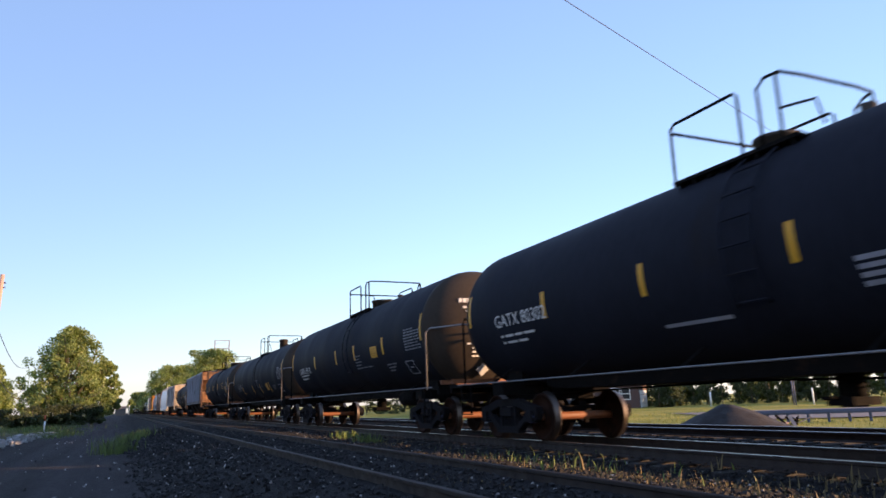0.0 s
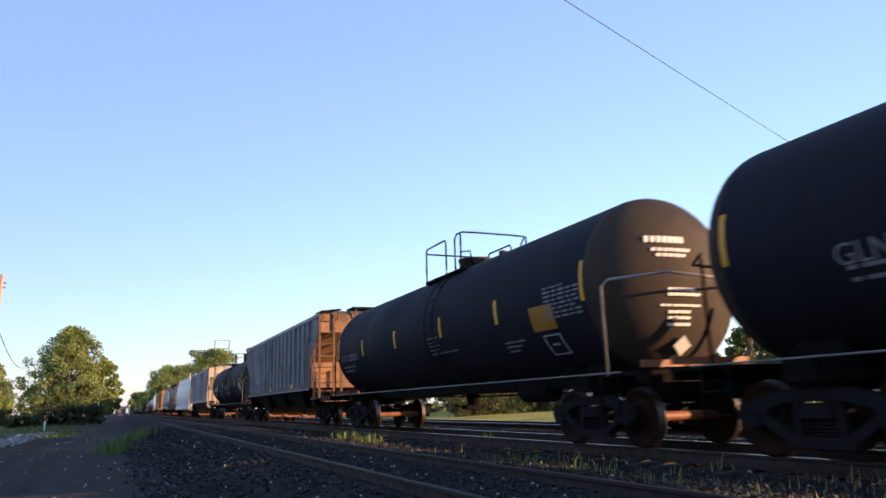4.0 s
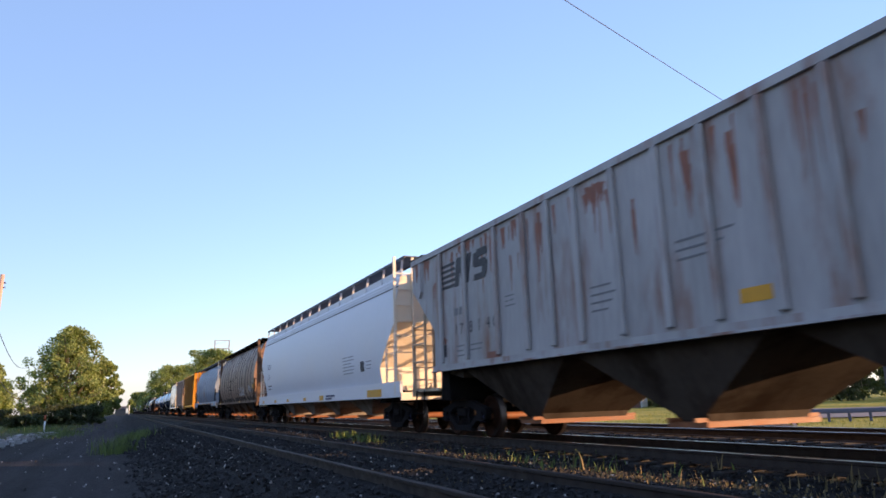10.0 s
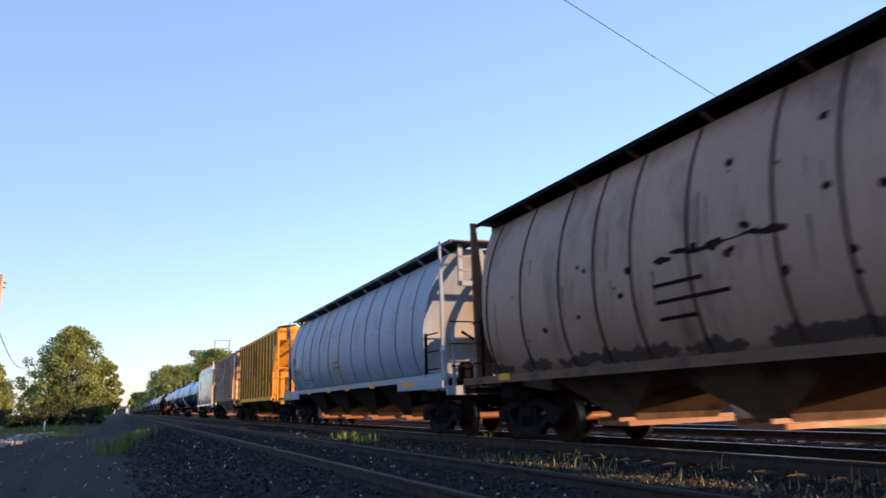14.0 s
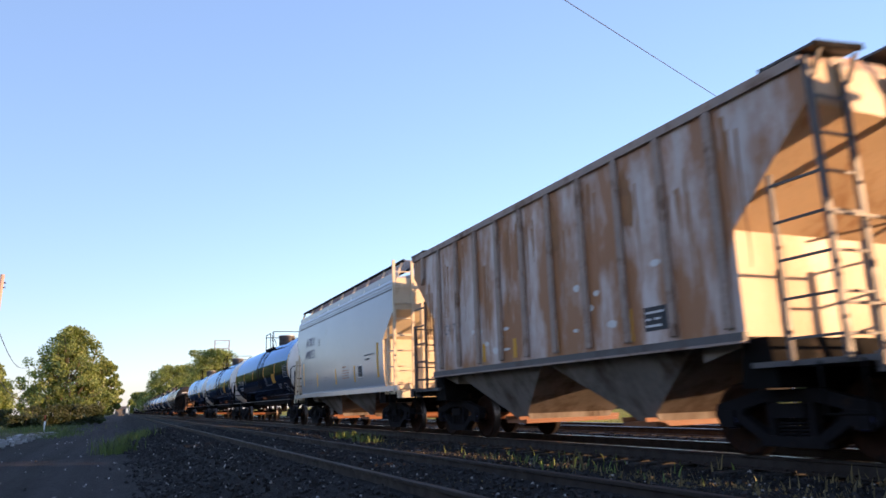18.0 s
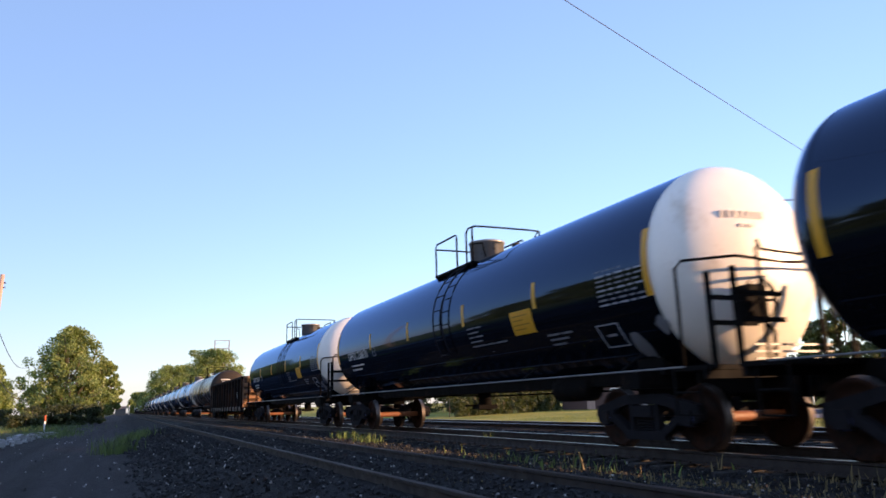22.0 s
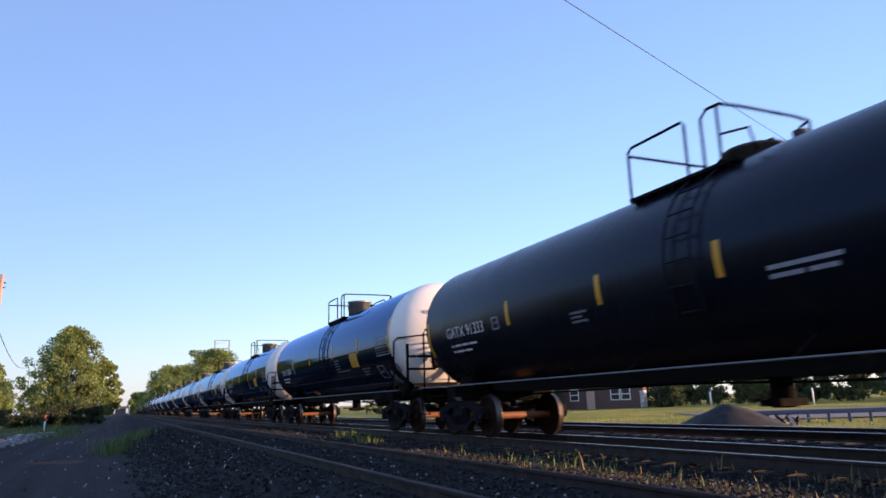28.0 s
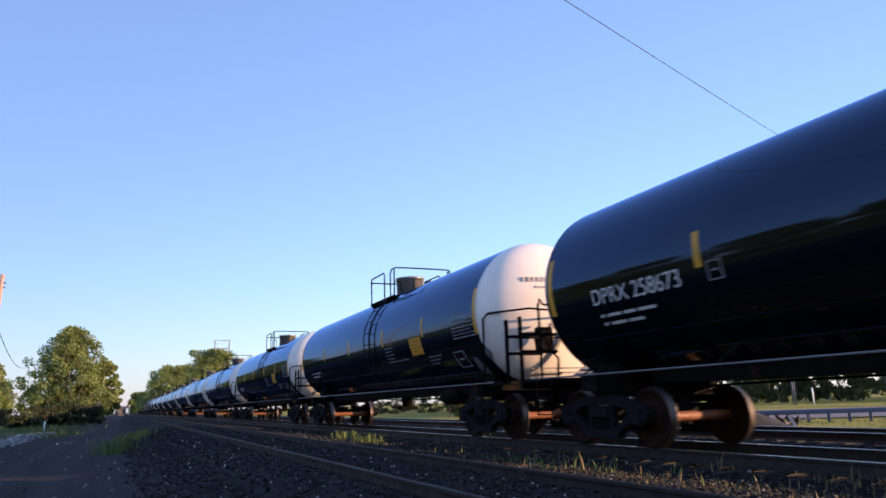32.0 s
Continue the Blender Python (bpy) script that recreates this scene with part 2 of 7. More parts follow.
def ground_material():
    m = bpy.data.materials.new("ground")
    m.use_nodes = True
    nt = m.node_tree
    N, L = nt.nodes.new, nt.links.new
    bsdf = nt.nodes["Principled BSDF"]
    bsdf.inputs["Roughness"].default_value = 0.95
    bsdf.inputs["Specular IOR Level"].default_value = 0.2
    tc, sep = N("ShaderNodeTexCoord"), N("ShaderNodeSeparateXYZ")
    L(tc.outputs["Object"], sep.inputs[0])

    def nz(scale, detail=5):
        n = N("ShaderNodeTexNoise")
        n.inputs["Scale"].default_value, n.inputs["Detail"].default_value = scale, detail
        L(tc.outputs["Object"], n.inputs["Vector"])
        return n.outputs[0]

    def ramp(v, a, b):
        r = N("ShaderNodeMapRange")
        L(v, r.inputs[0])
        r.inputs[1].default_value, r.inputs[2].default_value = a, b
        return r.outputs[0]

    def math_(op, a, b):
        n = N("ShaderNodeMath")
        n.operation = op
        for i, v in enumerate((a, b)):
            if isinstance(v, (int, float)):
                n.inputs[i].default_value = v
            else:
                L(v, n.inputs[i])
        return n.outputs[0]

    def blend(f, a, b):
        n = N("ShaderNodeMix")
        n.data_type = "RGBA"
        L(f, n.inputs[0])
        for i, v in ((6, a), (7, b)):
            if isinstance(v, tuple):
                n.inputs[i].default_value = (*v, 1)
            else:
                L(v, n.inputs[i])
        return n.outputs[2]

    stones = N("ShaderNodeTexVoronoi")
    stones.inputs["Scale"].default_value = 17
    L(tc.outputs["Object"], stones.inputs["Vector"])
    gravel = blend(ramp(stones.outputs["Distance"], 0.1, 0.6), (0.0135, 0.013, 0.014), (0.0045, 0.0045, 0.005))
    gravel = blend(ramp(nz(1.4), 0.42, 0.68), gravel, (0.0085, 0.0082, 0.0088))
    worn = N("ShaderNodeMapping")                       # wheel tracks along the dirt road
    worn.inputs["Scale"].default_value = (1.6, 0.05, 1)
    L(tc.outputs["Object"], worn.inputs[0])
    ruts = N("ShaderNodeTexNoise")
    ruts.inputs["Scale"].default_value, ruts.inputs["Detail"].default_value = 1.0, 6
    L(worn.outputs[0], ruts.inputs["Vector"])
    dirt = blend(ramp(nz(6, 8), 0.35, 0.7), (0.036, 0.0315, 0.035), (0.017, 0.0152, 0.0172))
    dirt = blend(ramp(ruts.outputs[0], 0.44, 0.62), dirt, (0.015, 0.0135, 0.014))
    grass = blend(ramp(nz(1.1, 8), 0.35, 0.65), (0.060, 0.085, 0.020), (0.15, 0.14, 0.04))
    field = blend(ramp(nz(0.16, 7), 0.38, 0.62), (0.155, 0.175, 0.026), (0.30, 0.265, 0.055))
    wob = math_("MULTIPLY_ADD", nz(0.9), 2.2)
    x = math_("ADD", sep.outputs[0], wob)
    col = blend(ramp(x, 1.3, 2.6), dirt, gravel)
    col = blend(math_("MULTIPLY", ramp(x, -3.6, -4.4), ramp(nz(0.35), 0.42, 0.55)), col, grass)
    col = blend(ramp(x, -8.0, -10.5), col, grass)
    col = blend(ramp(x, 16.4, 17.6), col, field)
    L(col, bsdf.inputs["Base Color"])
    b = N("ShaderNodeBump")
    b.inputs["Strength"].default_value, b.inputs["Distance"].default_value = 0.9, 0.03
    inv = math_("SUBTRACT", nz(30), stones.outputs["Distance"])
    L(inv, b.inputs["Height"])
    L(b.outputs[0], bsdf.inputs["Normal"])
    return m


def build_ground():
    def steps(fine0, fine1, d, far):
        s = list(np.arange(fine0, fine1 + d / 2, d))
        a = d
        lo, hi = fine0, fine1
        while lo > -far or hi < far:
            a *= 1.35
            lo, hi = max(lo - a, -far), min(hi + a, far)
            s += [lo, hi]
        return sorted(set(round(float(v), 4) for v in s))
    xs = steps(-8.0, 24.0, 0.35, 3000)
    ys = steps(-4.0, 40.0, 0.6, 3000)
    verts = [(x, y, ground_height(x, y)) for y in ys for x in xs]
    n = len(xs)
    faces = [(j * n + i, j * n + i + 1, (j + 1) * n + i + 1, (j + 1) * n + i) for j in range(len(ys) - 1) for i in range(n - 1)]
    ob = new("ground", sheet("ground", verts, faces, ground_material(), smooth=True))
    tagged(ob, "dark gravel railway bed beside a dirt road and mown grass", "ground", kind="structure")


build_ground()


def rail_mesh(y0, y1, head="rail_head"):
    """Rail with foot, web and a polished head."""
    bm = bmesh.new()
    half = [(-0.070, -0.172), (-0.070, -0.160), (-0.012, -0.135), (-0.010, -0.045), (-0.035, -0.035), (-0.036, -0.006), (-0.028, 0.0)]
    sec = half + [(-x, z) for x, z in half[::-1]]
    a = [bm.verts.new((x, y0, z)) for x, z in sec]
    b = [bm.verts.new((x, y1, z)) for x, z in sec]
    n = len(sec)
    for k in range(n):
        f = bm.faces.new((a[k], a[(k + 1) % n], b[(k + 1) % n], b[k]))
        f.material_index = 1 if k in (5, 6, 7) else 0
    bm.faces.new(a)
    bm.faces.new(b[::-1])
    return mesh_of("rail", bm, M["rail_side"], M[head])


def build_tracks():
    rails, dull = rail_mesh(-500, 1500), rail_mesh(-500, 1500, "rail_head_dull")
    bm = bmesh.new()
    box(bm, (0, 0, -0.265), (2.6, 0.22, 0.18))
    tie = mesh_of("tie", bevelled(bm, 0.012), M["tie"])
    bm = bmesh.new()
    box(bm, (0, 0, -0.170), (0.20, 0.34, 0.016))
    for dx in (-0.085, 0.085):
        for dy in (-0.1, 0.1):
            box(bm, (dx, dy, -0.155), (0.03, 0.03, 0.03))
    plate = mesh_of("tie_plate", bm, M["rail_side"])
    for i, (c, n0, n1, name) in enumerate(((3.45, -9.0, 62.0, "track_siding"), (8.0, -9.0, 62.0, "track_main"), (12.8, -4.0, 50.0, "track_far"))):
        tr = new(name)
        tr.location = (c, 0, 0)
        tagged(tr, "railway track with rusty rails on dark wooden ties", "railway track", "tracks", "structure")
        for dx in (-0.7535, 0.7535):
            part("rail", dull if i == 0 else rails, None, tr, "steel rail with a worn shiny head", at=(dx, 0, 0))
        y = n0
        rnd = random.Random(5 + i)
        while y < n1:
            t = part("tie", tie, None, tr, at=(rnd.uniform(-0.05, 0.05), y, -0.006 + rnd.uniform(-0.012, 0.004)))
            t.rotation_euler[2] = rnd.uniform(-0.02, 0.02)
            if -1 < y < 24 and i < 2:
                for dx in (-0.7535, 0.7535):
                    part("tie_plate", plate, None, tr, at=(dx, y, 0))
            y += 0.53 + rnd.uniform(-0.03, 0.03)


build_tracks()


def build_stones():
    """Loose ballast stones round the near tracks, and a few pale ones."""
    rs = np.random.RandomState(7)
    cube = np.array([(x, y, z) for x in (-1, 1) for y in (-1, 1) for z in (-1, 1)], float)
    quad = np.array([(0, 1, 3, 2), (4, 6, 7, 5), (0, 4, 5, 1), (2, 3, 7, 6), (0, 2, 6, 4), (1, 5, 7, 3)])
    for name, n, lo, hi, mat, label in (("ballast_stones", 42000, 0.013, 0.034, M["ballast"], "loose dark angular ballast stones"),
                                        ("pale_stones", 2600, 0.007, 0.022, M["pale_stone"], "scattered pale limestone chips")):
        verts, faces = [], []
        for k in range(n):
            y = 2.5 + 40 * rs.rand() ** 2.2 if k < 30000 else rs.uniform(-9, 2.6)
            x = rs.uniform(-3.5, 14.2) if rs.rand() < 0.55 else rs.uniform(-2.5, 7.0)
            near_rail = min(abs(x - c - d) for c in (3.45, 8.0, 12.8) for d in (-0.7535, 0.7535))
            if near_rail < 0.09 or y > 42 or (name == "ballast_stones" and x < 0.15 + 0.5 * noise.noise((y * 0.4, x, 3)) and rs.rand() < 0.998):
                continue
            if name == "pale_stones" and x < 0.3 and rs.rand() < 0.8:
                continue
            s = rs.uniform(lo, hi) * (1 + y / 40)
            v = cube * (s * rs.uniform(0.45, 0.9, 3)) * rs.uniform(0.6, 1.15, (8, 1))
            a, b = rs.uniform(0, 6.28, 2)
            rz = np.array(((math.cos(a), -math.sin(a), 0), (math.sin(a), math.cos(a), 0), (0, 0, 1)))
            rx = np.array(((1, 0, 0), (0, math.cos(b), -math.sin(b)), (0, math.sin(b), math.cos(b))))
            v = v @ rz @ rx + np.array((x, y, ground_height(x, y) + s * 0.25))
            i = len(verts)
            verts += [tuple(q) for q in v]
            faces += [tuple(q) for q in (quad + i)]
        tagged(new(name, sheet(name, verts, faces, mat)), label, "gravel", kind="stuff")


M["pale_stone"] = material("pale_stone", (0.24, 0.235, 0.23), 0.9, var=0.2, island=0.4)
build_stones()


# ---- running gear ----
WHEEL_R = 0.44


def wheelset_mesh():
    bm = bmesh.new()
    lathe(bm, [(-1.02, 0.06), (-0.80, 0.075), (0.80, 0.075), (1.02, 0.06)], "X", 14)
    for f in bm.faces:
        f.material_index = 1
    for s in (-1, 1):
        prof = [(0.69, 0.10), (0.69, 0.15), (0.725, 0.18), (0.730, 0.34), (0.690, 0.375), (0.688, 0.455), (0.705, 0.468), (0.718, 0.462),
                (0.728, 0.442), (0.820, WHEEL_R), (0.825, 0.39), (0.785, 0.365), (0.765, 0.19), (0.825, 0.16), (0.83, 0.10)]
        slots = [0, 0, 0, 0, 0, 2, 2, 2, 2, 0, 0, 0, 0, 0]
        lathe(bm, [(s * p, r) for p, r in prof], "X", 32, caps=False, slots=slots)
    return mesh_of("wheelset", bm, M["wheel_rust"], M["axle_rust"], M["tread"])


def side_frame_mesh():
    """Cast frame over two axle boxes, with an open middle for the springs."""
    bm = bmesh.new()
    x, w = 0.0, 0.14
    outline = [(-1.12, 0.50), (-1.08, 0.62), (-0.70, 0.70), (-0.40, 0.78), (0.40, 0.78), (0.70, 0.70), (1.08, 0.62), (1.12, 0.50), (1.08, 0.40), (1.0, 0.36),
               (0.78, 0.36), (0.70, 0.44), (0.66, 0.56), (0.34, 0.64), (-0.34, 0.64), (-0.66, 0.56), (-0.70, 0.44), (-0.78, 0.36), (-1.0, 0.36), (-1.08, 0.40)]
    prism(bm, outline, -w / 2, w / 2)
    for s in (-1, 1):
        bar(bm, (0, s * 0.80, 0.50), (0, s * 0.36, 0.22), 0.15, 0.11)
        bar(bm, (0, s * 0.27, 0.64), (0, s * 0.27, 0.20), 0.13, 0.07)
        box(bm, (-0.02, s * 0.89, 0.45), (0.2, 0.20, 0.20))
    bar(bm, (0, -0.42, 0.20), (0, 0.42, 0.20), 0.17, 0.12)
    return mesh_of("side_frame", bm, M["truck_steel"])


def spring_mesh():
    bm = bmesh.new()
    for dy in (-0.13, 0.0, 0.13):
        pts = [(0.055 * math.cos(a), dy + 0.055 * math.sin(a), 0.26 + 0.20 * a / (2 * math.pi * 5)) for a in np.linspace(0, 2 * math.pi * 5, 50)]
        tube(bm, pts, 0.014, 5)
    return mesh_of("spring", bm, M["truck_steel"])


def bolster_mesh():
    bm = bmesh.new()
    prism_pts = [(-0.20, 0.46), (0.20, 0.46), (0.20, 0.62), (-0.20, 0.62)]
    prism(bm, prism_pts, -1.1, 1.1)
    lathe(bm, [(0.60, 0.22), (0.72, 0.22)], "Z", 16)
    for s in (-1, 1):
        box(bm, (s * 0.62, 0, 0.66), (0.18, 0.3, 0.09))
        bar(bm, (-0.75, s * 0.36, 0.40), (0.75, s * 0.36, 0.40), 0.09, 0.07)
        for t in (-1, 1):
            box(bm, (t * 0.755, s * 0.42, 0.40), (0.10, 0.06, 0.28))
    return mesh_of("bolster", bm, M["truck_steel"])


def bearing_mesh():
    bm = bmesh.new()
    lathe(bm, [(-0.10, 0.115), (-0.02, 0.115), (0.0, 0.10), (0.02, 0.10), (0.03, 0.05)], "X", 14)
    return mesh_of("bearing_cap", bm, M["bearing_blue"])


TRUCK = dict(wheelset=wheelset_mesh(), side_frame=side_frame_mesh(), spring=spring_mesh(), bolster=bolster_mesh(), bearing=bearing_mesh())
WHEELSETS = []


def add_truck(car, y, fine=True):
    truck = part("truck", TRUCK["bolster"], None, car, "dark cast steel truck with rusty wheels", at=(0, y, 0))
    for s in (-1, 1):
        part("side_frame", TRUCK["side_frame"], None, truck, at=(s * 1.0, 0, 0))
        if fine:
            part("spring", TRUCK["spring"], None, truck, at=(s * 1.0, 0, 0))
        w = part("wheelset", TRUCK["wheelset"], None, truck, "rusty pair of wheels on an axle", at=(0, s * 0.89, WHEEL_R))
        WHEELSETS.append((w, s))
        if fine:
            for t in (-1, 1):
                cap = part("bearing_cap", TRUCK["bearing"], None, truck, at=(t * 1.085, s * 0.89, WHEEL_R))
                if t < 0:
                    cap.rotation_euler[2] = math.pi
    return truck


def coupler_mesh():
    bm = bmesh.new()
    box(bm, (0, 0.30, 0.84), (0.16, 0.60, 0.16))
    prism(bm, [(0.10, 0.68), (-0.06, 0.70), (-0.10, 0.98), (0.10, 1.00)], -0.16, 0.16)
    box(bm, (0.14, -0.10, 0.84), (0.09, 0.16, 0.26))
    tube(bm, [(-0.1, 0.35, 0.95), (-0.18, 0.1, 0.62), (-0.14, -0.08, 0.55)], 0.03, 6)
    return mesh_of("coupler", bevelled(bm, 0.02), M["underframe"])


COUPLER = coupler_mesh()


def add_couplers(car, L):
    for s in (-1, 1):
        c = part("coupler", COUPLER, None, car, at=(0, s * (L / 2 - 0.02), 0))
        if s > 0:
            c.rotation_euler[2] = math.pi


# ---- writing ----
def text_mesh(words, size, spread=1.0):
    cu = bpy.data.curves.new("writing", "FONT")
    cu.body, cu.size, cu.space_character = words, size, spread
    ob = new("writing", cu)
    bpy.context.view_layer.update()
    me = bpy.data.meshes.new_from_object(ob.evaluated_get(bpy.context.evaluated_depsgraph_get()))
    bpy.data.objects.remove(ob)
    bpy.data.curves.remove(cu)
    return me


def wrap(me, face, y, z, mat):
    """Lays flat writing on the side that faces the siding; face(z): how far out the side is there."""
    for v in me.vertices:
        zz = z + v.co.y
        v.co = Vector((-(face(zz) + 0.006), y - v.co.x, zz))
    me.materials.clear()
    me.materials.append(mat)
    return me


def writing(car, words, size, face, y, z, mat, spread=1.0):
    part("lettering", wrap(text_mesh(words, size, spread), face, y, z, mat), None, car, "painted reporting mark")


def patch(bm, face, y0, y1, z0, z1, out=0.006, n=4):
    """Thin curved plate on the side between y0..y1 and z0..z1."""
    rows = []
    for k in range(n + 1):
        z = z0 + (z1 - z0) * k / n
        rows.append([bm.verts.new((-(face(z) + out), y, z)) for y in (y0, y1)] + [bm.verts.new((-(face(z) - 0.01), y, z)) for y in (y1, y0)])
    for a, b in zip(rows, rows[1:]):
        for k in range(4):
            bm.faces.new((a[k], a[(k + 1) % 4], b[(k + 1) % 4], b[k]))
    bm.faces.new(rows[0])
    bm.faces.new(rows[-1][::-1])


def bars(car, face, y, z, rows, mat, h=0.05, gap=0.09, name="lettering"):
    """Lines of small unreadable writing: each row a list of word lengths."""
    bm = bmesh.new()
    for i, row in enumerate(rows):
        u = y
        for wlen in row:
            patch(bm, face, u - wlen, u, z - i * gap - h, z - i * gap, n=1)
            u -= wlen + 0.07
    tagged(part(name, bm, mat, car), "rows of small stencilled writing", kind="stuff")


def blob(car, face, y0, y1, z0, z1, mat, seed, name, label, rough=0.35):
    """One thin patch with a worn, uneven edge."""
    rnd = random.Random(seed)
    n = max(5, min(26, int((y1 - y0) / 0.045)))
    bm = bmesh.new()
    rows = []
    lo = hi = 0.0
    for k in range(n + 1):
        u = k / n
        e = max(0.04, math.sin(math.pi * u)) ** 0.5
        lo = 0.6 * lo + rnd.uniform(-rough, rough) * 0.5
        hi = 0.6 * hi + rnd.uniform(-rough, rough) * 0.5
        c, h = (z0 + z1) / 2, (z1 - z0) / 2
        a, b = c - h * max(0.05, e + lo), c + h * max(0.05, e + hi)
        y = y0 + (y1 - y0) * u
        zs = [a + (b - a) * j / 3 for j in range(4)]
        rows.append([bm.verts.new((-(face(zs[0]) - 0.01), y, zs[0]))] + [bm.verts.new((-(face(z) + 0.005), y, z)) for z in zs] + [bm.verts.new((-(face(zs[3]) - 0.01), y, zs[3]))])
    for r0, r1 in zip(rows, rows[1:]):
        for j in range(5):
            bm.faces.new((r0[j], r0[j + 1], r1[j + 1], r1[j]))
    part(name, bm, mat, car, label)


def drips(car, face, y0, y1, z1, low, high, mat, seed, count, name="rust_streak", label="narrow rust streak running down", wide=1.0):
    """Narrow tapering streaks that run down from about z1."""
    rnd = random.Random(seed)
    for k in range(count):
        y, z, w, h = rnd.uniform(y0, y1), z1 - rnd.uniform(0, 0.25) * high, rnd.uniform(0.012, 0.04) * wide, rnd.uniform(low, high)
        bm = bmesh.new()
        rows = []
        for j in range(6):
            u = j / 5
            q, ww = z - h * u, w * (1 - 0.85 * u) * rnd.uniform(0.7, 1.2)
            yy = y + rnd.uniform(-0.008, 0.008)
            rows.append([bm.verts.new((-(face(q) - 0.01), yy - ww, q)), bm.verts.new((-(face(q) + 0.004), yy - ww * 0.8, q)), bm.verts.new((-(face(q) + 0.004), yy + ww * 0.8, q)), bm.verts.new((-(face(q) - 0.01), yy + ww, q))])
        for r0, r1 in zip(rows, rows[1:]):
            for i in range(3):
                bm.faces.new((r0[i], r0[i + 1], r1[i + 1], r1[i]))
        part(name, bm, mat, car, label if k == 0 else "")


def stroke(car, face, ya, za, yb, zb, w, mat, name="emblem_stroke", label="dark emblem stroke", out=0.009):
    """One straight flat brush stroke on the side, between two heights; w: half width along the car."""
    bm = bmesh.new()
    a = [bm.verts.new((-(face(za) + out), ya + d, za)) for d in (-w, w)] + [bm.verts.new((-(face(za) - 0.01), ya + d, za)) for d in (w, -w)]
    b = [bm.verts.new((-(face(zb) + out), yb + d, zb)) for d in (-w, w)] + [bm.verts.new((-(face(zb) - 0.01), yb + d, zb)) for d in (w, -w)]
    for k in range(4):
        bm.faces.new((a[k], a[(k + 1) % 4], b[(k + 1) % 4], b[k]))
    bm.faces.new(a)
    bm.faces.new(b[::-1])
    part(name, bm, mat, car, label)


def square(car, face, y0, y1, z0, z1, mat, w=0.024):
    """Painted outline of a square with a short bar inside."""
    bm = bmesh.new()
    rise = [k / 6 for k in range(7)]
    loops = []
    for d, o in ((0, -0.01), (0, 0.007), (w, 0.007), (w, -0.01)):
        path = [(y1 - d, z0 + d + (z1 - z0 - 2 * d) * u) for u in rise] + [(y0 + d, z1 - d - (z1 - z0 - 2 * d) * u) for u in rise]
        loops.append([bm.verts.new((-(face(z) + o), y, z)) for y, z in path])
    for r0, r1 in zip(loops, loops[1:]):
        for k in range(14):
            bm.faces.new((r0[k], r0[(k + 1) % 14], r1[(k + 1) % 14], r1[k]))
    part("lettering", bm, mat, car, "painted square outline")
    bm = bmesh.new()
    patch(bm, face, y0 + 0.3 * (y1 - y0), y1 - 0.3 * (y1 - y0), z0 + 0.46 * (z1 - z0), z0 + 0.56 * (z1 - z0), n=1)
    part("lettering", bm, mat, car)


# ---- tank cars ----
TANK_FOOT = 1.04


def tank_side(radius):
    """How far out the shell of that radius is at a height."""
    return lambda z: math.sqrt(max(0.01, radius ** 2 - (z - TANK_FOOT - radius) ** 2))


def rail_frame(bm, pts, r=0.022):
    tube(bm, pts, r, 6)


